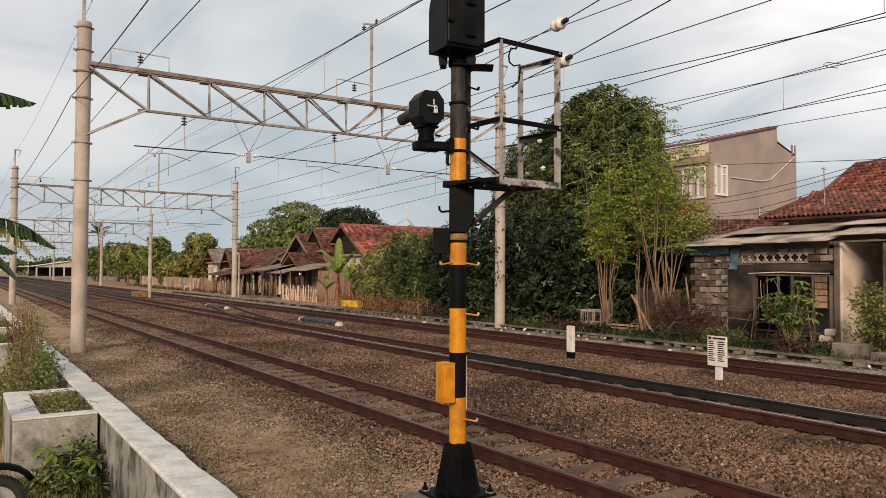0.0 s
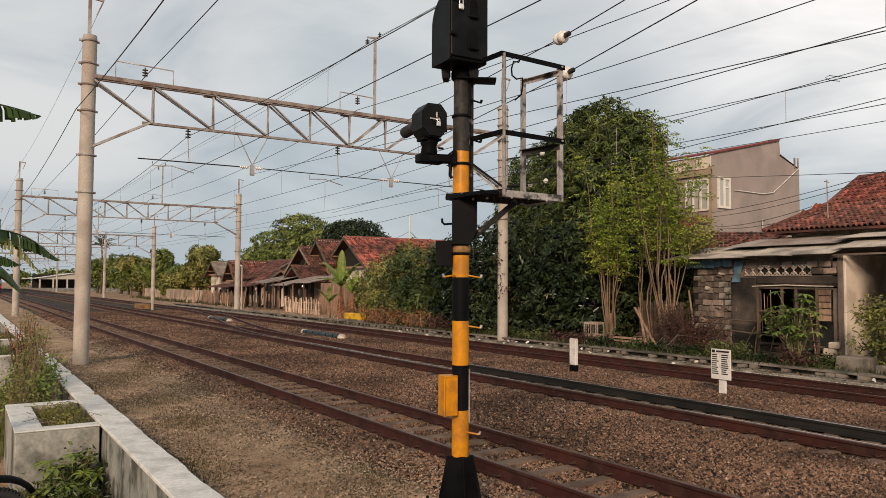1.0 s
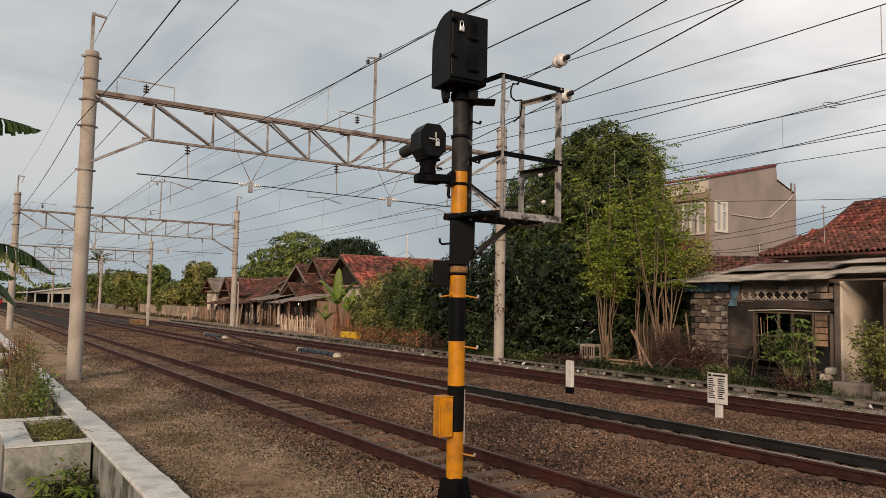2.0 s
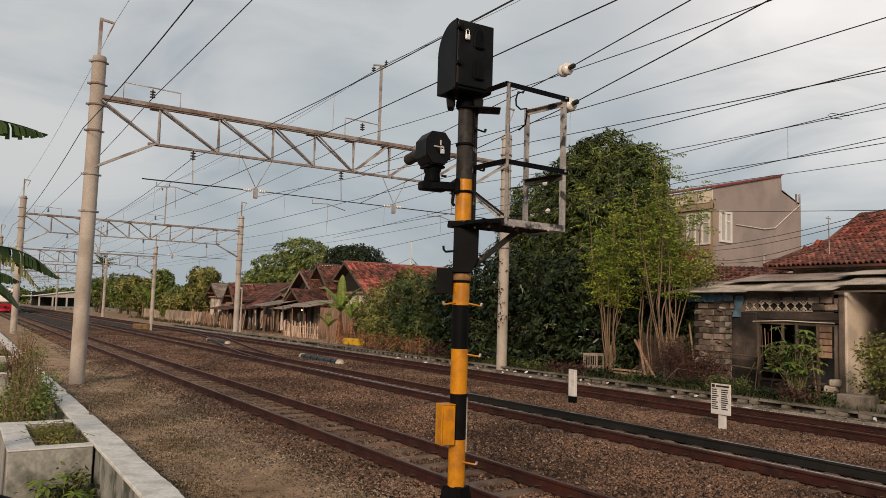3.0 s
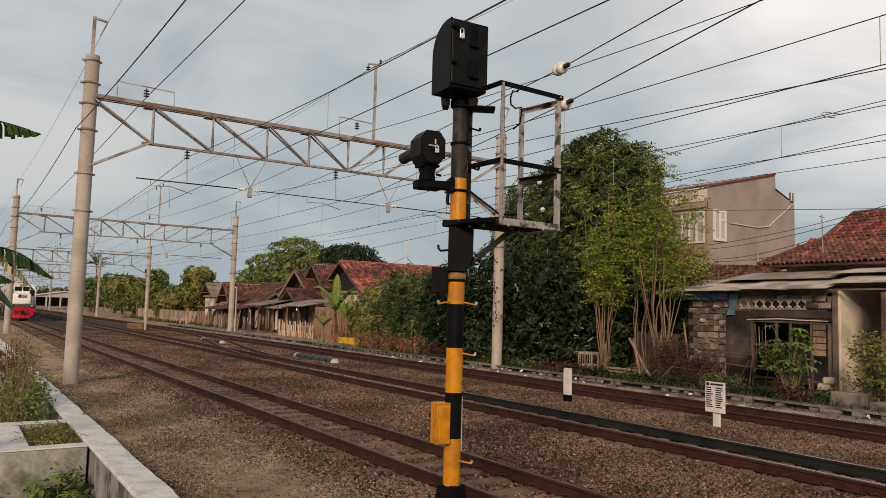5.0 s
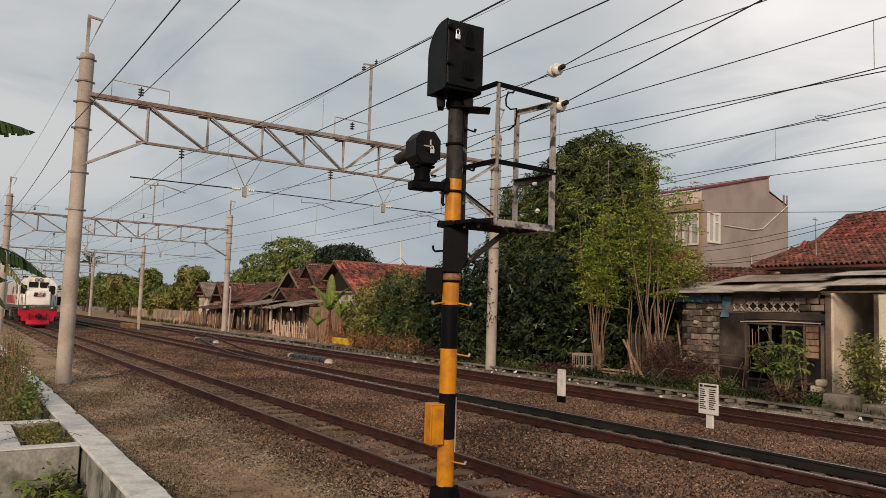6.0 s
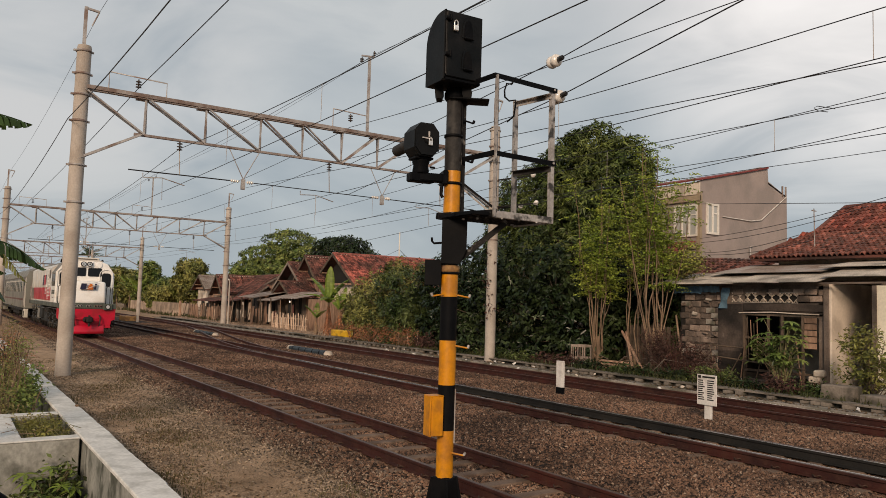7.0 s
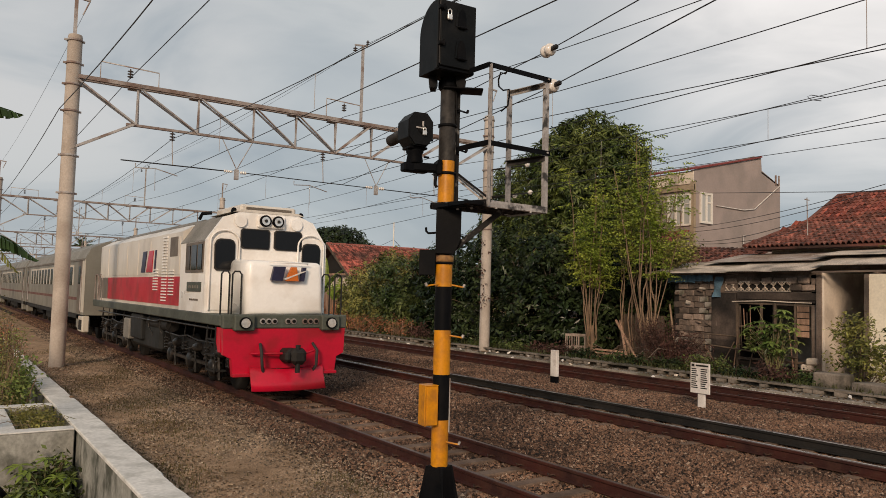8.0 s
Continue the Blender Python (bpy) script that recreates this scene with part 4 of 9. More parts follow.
    fr = Geo()
    fr.box(-0.12, 0.80, -0.50, -0.47, zf - 0.05, zf - 0.02).box(-0.12, 0.80, 0.06, 0.09, zf - 0.05, zf - 0.02).box(-0.12, 0.80, -0.22, -0.19, zf - 0.05, zf - 0.02)
    cage = part("platform", fr, M_BLACK, t, "black steel grating platform")
    bar_mesh = Geo().box(0, 0.022, -0.48, 0.08, -0.052, -0.022).mesh("grating_bar", M_BLACK)
    for i in range(18):
        q = new("grating_bar", bar_mesh); q.parent = cage; q.matrix_basis = pose(-0.115 + i * 0.052, 0, zf)
    part("platform_edge", Geo().bar((A[0], A[1] - 0.01, zf - 0.035), (B[0] + 0.03, B[1] - 0.01, zf - 0.035), 0.008, 0.06).bar((A[0], A[1] + 0.01, zf - 0.064), (B[0] + 0.03, B[1] + 0.01, zf - 0.064), 0.045, 0.006), M_CAGE, cage, "worn grey edge angle")
    part("platform_edge", Geo().bar((B[0] + 0.03, B[1], zf - 0.035), (B[0] + 0.0, 0.06, zf - 0.035), 0.008, 0.06), M_CAGE, cage)
    part("platform_edge", Geo().bar((-0.12, 0.07, zf - 0.03), (A[0], A[1], zf - 0.03), 0.012, 0.062), M_BLACKWORN, cage, "black edge angle rubbed to bare steel")
    part("platform_edge", Geo().bar((-0.13, 0.06, zf - 0.03), (0.02, 0.09, zf - 0.03), 0.012, 0.062), M_BLACK, cage)
    for i, (x, y) in enumerate(((-0.06, -0.04), (0.0, -0.2), (0.05, -0.35), (0.2, -0.525), (0.4, -0.525), (0.62, -0.52))):
        part("rivet", Geo().lathe([(0.012, -0.008), (0.012, 0.008)], 8, pose(x, y, zf - 0.07, 0, 0, 0)), M_CAGE, cage)
    zt, zm = 4.195, 3.475
    part("cage_post", Geo().angle((A[0], A[1], zf - 0.06), (A[0], A[1], zt), 0.044, 0.006), M_CAGE, cage, "worn grey steel angle post")
    part("cage_post", Geo().angle((B[0], B[1], zf - 0.06), (B[0], B[1], zt - 0.01), 0.044, 0.006, 1.57).angle((B[0] + 0.004, B[1] + 0.04, zf - 0.06), (B[0] + 0.004, B[1] + 0.04, zt - 0.01), 0.03, 0.006), M_CAGE, cage, "worn grey steel angle post")
    part("cage_post", Geo().angle((C[0], C[1], zf - 0.06), (C[0], C[1], zt - 0.02), 0.04, 0.006, 1.57), M_CAGE, cage, "worn grey steel angle post")
    part("cage_post", Geo().angle((D[0], D[1] - 0.02, zf - 0.1), (D[0], D[1] - 0.02, zt), 0.05, 0.007, -0.4), M_BLACKWORN, cage, "black angle post rubbed to bare steel")
    for z in (zt, zm):
        part("cage_rail", Geo().bar((A[0] - 0.01, A[1] - 0.008, z), (B[0] + 0.06, B[1] - 0.008, z - 0.004), 0.006, 0.045).bar((A[0] - 0.01, A[1] + 0.012, z + 0.022), (B[0] + 0.06, B[1] + 0.012, z + 0.018), 0.045, 0.006), M_BLACK, cage, "black angle rail")
        part("cage_rail", Geo().bar((D[0] - 0.01, D[1], z), (A[0] - 0.008, A[1], z), 0.006, 0.05).bar((D[0] + 0.01, D[1], z + 0.022), (A[0] + 0.012, A[1], z + 0.022), 0.04, 0.006), M_BLACK, cage, "black angle rail")
        for x, y in ((A[0] + 0.015, A[1] - 0.016), (B[0] + 0.02, B[1] - 0.016)):
            part("bolt", Geo().lathe([(0.011, -0.006), (0.011, 0.006)], 6, pose(x, y, z, 90, 0, 0)), M_CAGE, cage)
    part("cage_rail", Geo().angle((C[0], C[1], zt - 0.05), (B[0], B[1], zt - 0.04), 0.045, 0.006, 1.57), M_CAGE, cage)
    part("cage_rail", Geo().angle((C[0] - 0.01, C[1], zm - 0.04), (B[0], B[1], zm - 0.03), 0.05, 0.006, 1.57), M_PIPE, cage)
    part("thin_stay", Geo().bar((0.07, 0.0, 3.29), (0.42, -0.33, zf - 0.04), 0.014, 0.02), M_BLACK, cage)
    part("thin_stay", Geo().bar((0.07, 0.02, 3.25), (0.32, -0.30, zf - 0.04), 0.012, 0.018), M_CAGE, cage)
    part("bracket_strut", Geo().bar((0.03, -0.07, 2.50), (0.36, -0.40, zf - 0.08), 0.03, 0.05).bar((0.05, -0.05, 2.52), (0.38, -0.38, zf - 0.08), 0.05, 0.012), M_BLACKWORN, cage, "black diagonal bracket under the platform")
    part("loose_cable", Geo().tube([S(0.54, -0.36, 4.16), S(0.52, -0.36, 4.12), S(0.475, -0.36, 4.13), S(0.455, -0.36, 4.06), S(0.46, -0.36, 4.0), S(0.50, -0.36, 3.965), S(0.555, -0.36, 3.975), S(0.56, -0.34, 3.93), S(0.55, -0.3, 3.84), S(0.49, -0.28, 3.79)], 0.008, 7), M_BLACK, cage)
    # main signal head, turned away to face the line
    hz0, hz1 = 4.165, 4.83
    arc = [(-0.15 + 0.28 * math.sin(a), hz1 - 0.29 + 0.29 * math.cos(a)) for a in [math.pi / 2 * (1 - i / 9) for i in range(10)]]
    hood = [(0.13, hz0), *arc, (-0.20, hz1), (-0.20, hz0)]
    head = part("signal_head", Geo().prism(hood, -0.265, 0.135, "x"), M_HEAD, t, "matt black lamp housing seen from its back door", at=pose(0.0, -0.015, 0, 0, 0, -3))
    part("side_lip", Geo().box(-0.271, -0.263, -0.215, -0.165, hz0 + 0.005, hz1 - 0.005, 0.003), M_HEAD, head)
    part("back_door", Geo().box(-0.245, 0.143, -0.226, -0.203, hz0 + 0.035, hz1 - 0.008, 0.006), M_HEAD, head)
    part("door_frame", Geo().box(-0.269, -0.252, -0.222, -0.2, hz0 + 0.02, hz1, 0.003).box(-0.25, 0.14, -0.212, -0.2, hz0 + 0.005, hz0 + 0.03, 0.003), M_BLACK, head)
    for z, lens in ((hz0 + 0.20, True), (hz0 + 0.50, False)):
        def arch(w, h, lift):
            return [(-0.02 - w, z - 0.075), (-0.02 + w, z - 0.075), (-0.02 + w * 0.92, z + h * 0.2), (-0.02 + w * 0.68, z + h * 0.66), (-0.02 + w * 0.3, z + h * 0.94), (-0.02, z + h), (-0.02 - w * 0.3, z + h * 0.94), (-0.02 - w * 0.68, z + h * 0.66), (-0.02 - w * 0.92, z + h * 0.2)]
        ar = part("embossed_arch", Geo().prism(arch(0.068, 0.135, 0), -0.234, -0.225, "y"), M_HEAD, head)
        part("arch_core", Geo().prism(arch(0.046, 0.10, 0), -0.241, -0.233, "y"), M_BLACK, ar)
        part("arch_foot", Geo().box(-0.07, 0.03, -0.256, -0.225, z - 0.09, z - 0.066, 0.008), M_BLACK, ar)
        part("lens_hood", Geo().tube([(-0.14, 0.10, z + 0.02), (-0.14, 0.20, z + 0.01)], 0.06, 18), M_BLACK, head)
    for z in (hz0 + 0.235, hz0 + 0.575):
        part("door_latch", Geo().box(-0.273, -0.20, -0.247, -0.226, z - 0.014, z + 0.014, 0.005).lathe([(0.017, -0.03), (0.02, -0.02), (0.02, 0.02), (0.017, 0.03)], 10, pose(-0.245, -0.24, z, 0, 90, 0)).tube([(-0.222, -0.25, z - 0.02), (-0.222, -0.25, z + 0.035)], 0.011, 8), M_BLACK, head)
    part("hinge_rod", Geo().tube([(-0.256, -0.228, hz0 + 0.05), (-0.256, -0.228, hz1 - 0.03)], 0.006, 6), M_PIPE, head)
    pl = Geo().box(-0.192, -0.140, -0.262, -0.24, hz0 + 0.465, hz0 + 0.518, 0.006)
    part("padlock", pl, M_CHROME, head, "pale steel padlock")
    part("shackle", Geo().tube([(-0.184, -0.25, hz0 + 0.515), (-0.184, -0.25, hz0 + 0.553), (-0.166, -0.25, hz0 + 0.568), (-0.148, -0.25, hz0 + 0.553), (-0.148, -0.25, hz0 + 0.515)], 0.0055, 6), M_CHROME, head)
    for u, w in ((-0.175, 0.05), (0.085, 0.06)):
        part("head_bracket", Geo().prism([(u, 4.05), (u + w, 4.05), (u + w + 0.02, 4.11), (u + w, hz0 + 0.01), (u - 0.02, hz0 + 0.01), (u - 0.015, 4.10)], -0.10, 0.06, "y"), M_BLACK, t, at=SQ)
    # side repeater on its arm
    rw, rz, rh = 0.128, 3.685, 0.158
    rprof = [(-rw * 0.52, rz - rh), (-rw, rz - rh * 0.52), (-rw, rz + rh * 0.52), (-rw * 0.52, rz + rh), (rw * 0.52, rz + rh), (rw, rz + rh * 0.52), (rw, rz - rh * 0.52), (rw * 0.52, rz - rh)]
    rep = part("repeater_head", Geo().prism(rprof, -0.12, 0.12, "y"), M_HEAD, t, "small black octagonal lamp box", at=pose(-0.289, 0.119, -0.056, 0, 0, -7))
    part("repeater_door", Geo().prism([(x * 0.93, rz + (z - rz) * 0.93) for x, z in rprof], -0.14, -0.118, "y"), M_HEAD, rep)
    part("repeater_boss", Geo().lathe([(0.05, -0.012), (0.05, 0.0), (0.035, 0.012)], 14, pose(0.01, -0.142, rz, 90, 0, 0)), M_HEAD, rep)
    part("repeater_tube", Geo().tube([(-0.06, 0.10, rz - 0.005), (-0.075, 0.41, rz - 0.03)], 0.056, 18), M_PIPE, rep, "grey lens tube")
    part("latch_bar", Geo().bar((-0.06, -0.15, rz + 0.008), (0.035, -0.15, rz + 0.004), 0.01, 0.012).tube([(0.01, -0.15, rz + 0.02), (0.01, -0.15, rz + 0.07)], 0.01, 8), M_GALV, rep)
    part("padlock", Geo().box(0.005, 0.048, -0.163, -0.145, rz - 0.06, rz - 0.015, 0.005), M_CHROME, rep, "pale steel padlock")
    part("shackle", Geo().tube([(0.012, -0.153, rz - 0.015), (0.012, -0.153, rz + 0.006), (0.026, -0.153, rz + 0.016), (0.040, -0.153, rz + 0.006), (0.040, -0.153, rz - 0.015)], 0.005, 6), M_CHROME, rep)
    part("repeater_flange", Geo().box(-0.095, 0.095, -0.085, 0.085, rz - rh - 0.022, rz - rh + 0.002, 0.006), M_BLACK, rep)
    part("repeater_neck", Geo().lathe([(0.075, rz - rh - 0.15), (0.082, rz - rh - 0.13), (0.072, rz - rh - 0.07), (0.085, rz - rh - 0.045), (0.085, rz - rh - 0.02)], 10), M_BLACK, rep)
    part("repeater_foot", Geo().box(-0.125, 0.13, -0.055, 0.055, rz - rh - 0.235, rz - rh - 0.15, 0.012), M_BLACK, rep)
    part("repeater_arm", Geo().box(-0.34, -0.06, -0.05, 0.05, 3.245, 3.325, 0.012).box(-0.11, -0.06, -0.09, 0.09, 3.22, 3.36, 0.012), M_BLACK, t, at=pose(0, 0, 0, 0, 0, -20))
    part("arm_hook", Geo().tube([S(-0.085, -0.04, 3.3), S(-0.1, -0.05, 3.2), S(-0.105, -0.05, 3.13), S(-0.088, -0.05, 3.1)], 0.016, 8), M_BLACK, t)
    for dx, z in ((0.10, rz - rh - 0.09), (0.135, rz - 0.08), (0.135, rz + 0.07)):
        part("wing_bolt", Geo().tube([(dx - 0.03, -0.06, z), (dx + 0.02, -0.06, z)], 0.011, 8), M_BLACK, rep)
    return t


signal_mast()


# ---- the train ----
def disc(g, x, y, z, r, t, n=20):
    """A short drum lying along y."""
    g.lathe([(r, -t), (r, t)], n, pose(x, y, z, 90, 0, 0), True)


def locomotive():
    """Nose at y = 0, running towards -y; rail level at z = 0."""
    t = thing("locomotive", "white and red diesel locomotive pulling a train", "locomotive")
    # frame and red front
    part("frame", Geo().box(-1.32, 1.32, 0.12, 14.0, 1.32, 1.54, 0.02), M_LGREEN, t, "dull green walkway frame")
    g = Geo().box(-1.30, 1.30, 0.0, 0.14, 1.28, 1.55, 0.02)
    part("front_beam", g, M_LGREEN, t)
    g = Geo()
    fp = [(-1.28, 1.29), (1.28, 1.29), (1.26, 0.78), (1.10, 0.70), (1.06, 0.36), (0.60, 0.36), (0.56, 0.50), (-0.56, 0.50), (-0.60, 0.36), (-1.06, 0.36), (-1.10, 0.70), (-1.26, 0.78)]
    g.prism(fp, 0.03, 0.16, "y")
    part("pilot_plate", g, M_LRED, t, "red front plate")
    for s in (-1, 1):
        part("pilot_side", Geo().prism([(0.165, 1.29), (0.5, 1.29), (0.42, 1.0), (0.3, 0.82), (0.165, 0.82)], s * 1.24, s * 1.28, "x"), M_LRED, t)
        part("pilot_step", Geo().box(min(s * 0.7, s * 1.08), max(s * 0.7, s * 1.08), -0.06, 0.05, 0.36, 0.42, 0.01), M_LRED, t)
    blade = Geo()
    nb = 16
    def blade_row(i):
        u = -1 + 2 * i / nb
        bow, lift = 0.12 * u * u, 0.05 * u * u
        return [(0.76 * u, y + bow, z + lift * (z > 0.3)) for y, z in ((-0.16, 0.50), (-0.20, 0.42), (-0.27, 0.26), (-0.36, 0.10), (-0.32, 0.10), (-0.14, 0.44), (-0.12, 0.50))]
    vs = [p for i in range(nb + 1) for p in blade_row(i)]
    blade.add(vs, [(i * 7 + k, i * 7 + (k + 1) % 7, (i + 1) * 7 + (k + 1) % 7, (i + 1) * 7 + k) for i in range(nb) for k in range(7)], True)
    blade.add(vs[:7], [tuple(range(7))]).add(vs[-7:], [tuple(range(7))])
    part("snow_blade", blade, M_LRED, t, "red obstacle deflector")
    cp = Geo().box(-0.15, 0.15, -0.40, 0.05, 0.62, 0.90, 0.06).box(-0.10, 0.22, -0.54, -0.34, 0.60, 0.92, 0.08).box(-0.22, -0.08, -0.50, -0.30, 0.66, 0.86, 0.05).tube([(0.05, -0.44, 0.45), (0.05, -0.44, 0.98)], 0.05, 10)
    part("coupler", cp, M_UNDER, t, "greasy dark coupler")
    part("coupler_bar", Geo().tube([(-0.75, -0.05, 0.80), (0.3, -0.22, 0.80), (0.62, -0.05, 0.85)], 0.022, 8), M_LRED, t)
    for s in (-1, 1):
        part("brake_hose", Geo().tube([(s * 0.55, 0, 0.98), (s * 0.58, -0.16, 0.85), (s * 0.56, -0.18, 0.55), (s * 0.5, -0.1, 0.42)], 0.03, 8), M_RUBBER, t)
    # marker lights in the beam
    for x in (-0.52, -0.40, -0.28, 0.0, 0.12, 0.36, 0.48, 0.60):
        g = Geo(); disc(g, x, 0.0, 1.42, 0.058, 0.025, 14)
        mk = part("marker_light", g, M_GALV, t)
        g = Geo(); disc(g, x, -0.03, 1.42, 0.036, 0.01, 12)
        part("lens", g, M_CABGLASS, mk)
    for s in (-1, 1):
        x = s * 0.90 - 0.0
        hl = part("headlight", Geo().box(x - 0.2, x + 0.2, -0.10, 0.06, 1.24, 1.54, 0.02), M_LGREEN, t)
        g = Geo(); disc(g, x, -0.11, 1.39, 0.115, 0.03)
        part("rim", g, M_BLACK, hl)
        g = Geo(); disc(g, x, -0.135, 1.39, 0.09, 0.015)
        part("reflector", g, M_CHROME, hl, "bright round reflector")
    # nose hood
    g = Geo()
    b = bmesh.new()
    bmesh.ops.create_cube(b, size=1.0)
    for v in b.verts:
        v.co = (v.co.x * 1.66 + 0.0, 0.75 + v.co.y * 1.3, 2.10 + v.co.z * 1.12)
        if v.co.y < 0.3 and v.co.z > 2:
            v.co.z -= 0.05; v.co.y += 0.06; v.co.x *= 0.97
    bmesh.ops.bevel(b, geom=[e for e in b.edges if all(v.co.y < 0.5 for v in e.verts) or all(v.co.z > 2.3 for v in e.verts)], offset=0.13, segments=4, affect="EDGES", profile=0.5)
    b.verts.index_update()
    g.add([v.co[:] for v in b.verts], [[v.index for v in f.verts] for f in b.faces], True)
    b.free()
    nose = part("nose", g, M_LWHITE, t, "white low nose")
    part("nose_rail", Geo().tube([(-0.40, 0.10, 2.56), (-0.40, 0.06, 2.58), (0.42, 0.06, 2.58), (0.42, 0.10, 2.56)], 0.012, 6), M_LWHITE, nose)
    # company emblem as plain slanted shapes
    em = Geo()
    def slab(pts):
        em.prism(pts, 0.02, 0.094, "y")
    slab([(-0.37, 2.22), (-0.13, 2.22), (-0.07, 2.50), (-0.31, 2.50)])
    part("emblem", em, M_NAVY, nose, "dark blue slanted emblem bar")
    em = Geo()
    slab([(0.25, 2.22), (0.33, 2.22), (0.37, 2.50), (0.29, 2.50)])
    part("emblem", em, M_NAVY, nose, "dark blue slanted emblem bars")
    em = Geo()
    slab([(-0.06, 2.22), (0.21, 2.22), (0.16, 2.50), (0.06, 2.50)])
    part("emblem", em, M_ORANGE, nose, "orange slanted emblem bar")
    part("emblem", Geo().prism([(-0.12, 2.255), (-0.06, 2.245), (0.36, 2.42), (0.35, 2.44)], 0.015, 0.097, "y"), M_WHITE, nose)
    # cab
    cabp = [(-1.31, 1.54), (1.31, 1.54), (1.31, 3.02), (0.98, 3.50), (0.55, 3.66), (-0.55, 3.66), (-0.98, 3.50), (-1.31, 3.02)]
    cab = part("cab", Geo().prism(cabp, 1.2, 3.1, "y"), [M_LWHITE], t, "white driver's cab")
    part("cab_edge", Geo().prism([(x * 1.012, 1.54 + (z - 1.54) * 1.008) for x, z in cabp], 1.17, 1.26, "y"), M_LWHITE, cab)
    for s in (-1, 1):
        part("cab_roof_slope", Geo().prism([(s * 1.32, 3.015), (s * 0.99, 3.505), (s * 0.55, 3.672), (s * 0.55, 3.655), (s * 0.97, 3.48), (s * 1.30, 3.0)], 1.27, 3.12, "y"), M_LROOF, cab, "grey sloping cab roof")
    def pane(name, pts, y0, y1, parent, rim=0.035):
        cx, cz = sum(p[0] for p in pts) / len(pts), sum(p[1] for p in pts) / len(pts)
        outer = [(cx + (x - cx) * 1.10, cz + (z - cz) * 1.12) for x, z in pts]
        w = part(name, Geo().prism(outer, y0, y1, "y"), M_RUBBER, parent, "dark glass in a black rubber seal")
        part("glass", Geo().prism(pts, y0 - 0.012, y1, "y"), M_CABGLASS, w)
    for cx in (-0.31, 0.42):
        r = 0.05
        pane("front_window", [(cx - 0.29 + r, 2.90), (cx + 0.27, 2.90), (cx + 0.29, 2.95), (cx + 0.29, 3.24), (cx + 0.25, 3.28), (cx - 0.25, 3.28), (cx - 0.29, 3.24), (cx - 0.29, 2.94)], 1.145, 1.18, cab)
    for s in (-1, 1):
        pts = [(0.80, 2.44), (1.10, 2.44), (1.14, 2.48), (1.15, 2.92), (1.11, 3.0), (1.05, 3.03), (0.86, 3.03), (0.79, 3.0), (0.76, 2.93), (0.76, 2.48)]
        d = part("cab_door", Geo().prism([(s * x, z) for x, z in ((0.68, 1.6), (1.22, 1.6), (1.22, 2.96), (1.05, 3.16), (0.78, 3.16), (0.68, 3.05))], 1.15, 1.19, "y"), M_LWHITE, cab)
        pane("door_window", [(s * x, z) for x, z in pts], 1.12, 1.16, d)
        arch = [(s * (0.95 + 0.30 * math.cos(a)), 1.135, 3.0 + 0.24 * math.sin(a)) for a in [math.pi * i / 10 for i in range(11)]]
        part("door_rim", Geo().tube([(s * 1.25, 1.135, 1.6)] + arch + [(s * 0.65, 1.135, 1.6)], 0.022, 6), M_LWHITE, cab)
        part("sunshade", Geo().lathe([(0.13, -0.012), (0.13, 0.012)], 20, pose(s * 0.62 - 0.02, 1.14, 3.45, 90, 0, 0)), M_LWHITE, cab)
        x = s * 1.32
        sw = part("side_window", Geo().prism([(1.34, 2.36), (2.62, 2.36), (2.62, 3.0), (1.34, 3.0)], min(x, x - s * 0.02) - 0.01, max(x, x - s * 0.02) + 0.01, "x"), M_COACHBAND, cab)
        for y0, y1 in ((1.40, 1.68), (1.78, 2.16), (2.26, 2.56)):
            part("glass", Geo().prism([(y0, 2.42), (y1, 2.42), (y1, 2.94), (y0, 2.94)], x - 0.024, x + 0.024, "x"), M_CABGLASS, sw)
        part("number_plate", Geo().box(x - 0.012, x + 0.012, 1.45, 2.45, 1.96, 2.16, 0.004), M_LGREEN, cab, "dark cast plate")
        bars = Geo()
        for k in range(6):
            bars.box(x - 0.016, x + 0.016, 1.60 + k * 0.125, 1.655 + k * 0.125, 2.03, 2.09)
        part("plate_bars", bars, M_KERB, cab)
        bars = Geo()
        for k in range(5):
            bars.box(x - 0.006, x + 0.006, 1.65 + k * 0.13, 1.72 + k * 0.13, 1.77, 1.81)
        part("lettering_bars", bars, M_COACHBAND, cab)
    g = Geo().box(-0.28, 0.32, 1.10, 1.2, 3.34, 3.60, 0.02)
    part("lamp_panel", g, M_LWHITE, cab)
    for x in (-0.13, 0.15):
        g = Geo(); disc(g, x, 1.09, 3.48, 0.125, 0.04)
        hl = part("top_headlight", g, M_BLACK, cab)
        g = Geo(); disc(g, x, 1.06, 3.48, 0.09, 0.02)
        part("reflector", g, M_CHROME, hl)
        g = Geo(); disc(g, x, 1.035, 3.48, 0.035, 0.01)
        part("lamp_bulb", g, M_TANK, hl)
    part("roof_unit", Geo().box(-0.62, 0.62, 1.25, 2.9, 3.66, 3.82, 0.04), M_LSIDE, cab, "pale roof air unit")
    part("roof_vent", Geo().box(-0.5, 0.5, 1.22, 1.27, 3.70, 3.765), M_COACHBAND, cab, "dark slot under the roof unit")
    part("roof_brow", Geo().prism([(-0.78, 3.645), (0.78, 3.645), (0.62, 3.70), (-0.62, 3.70)], 1.16, 2.9, "y"), M_LSIDE, cab)
    for s in (-1, 1):
        part("horn", Geo().tube([(s * 0.75, 1.4, 3.66), (s * 0.75, 1.28, 3.68)], [0.03, 0.06], 10), M_BLACK, cab)
    # handrails round the nose
    for s in (-1, 1):
        for x0, x1, y in ((0.86, 1.04, 0.32), (1.12, 1.28, 0.25)):
            h = 2.38
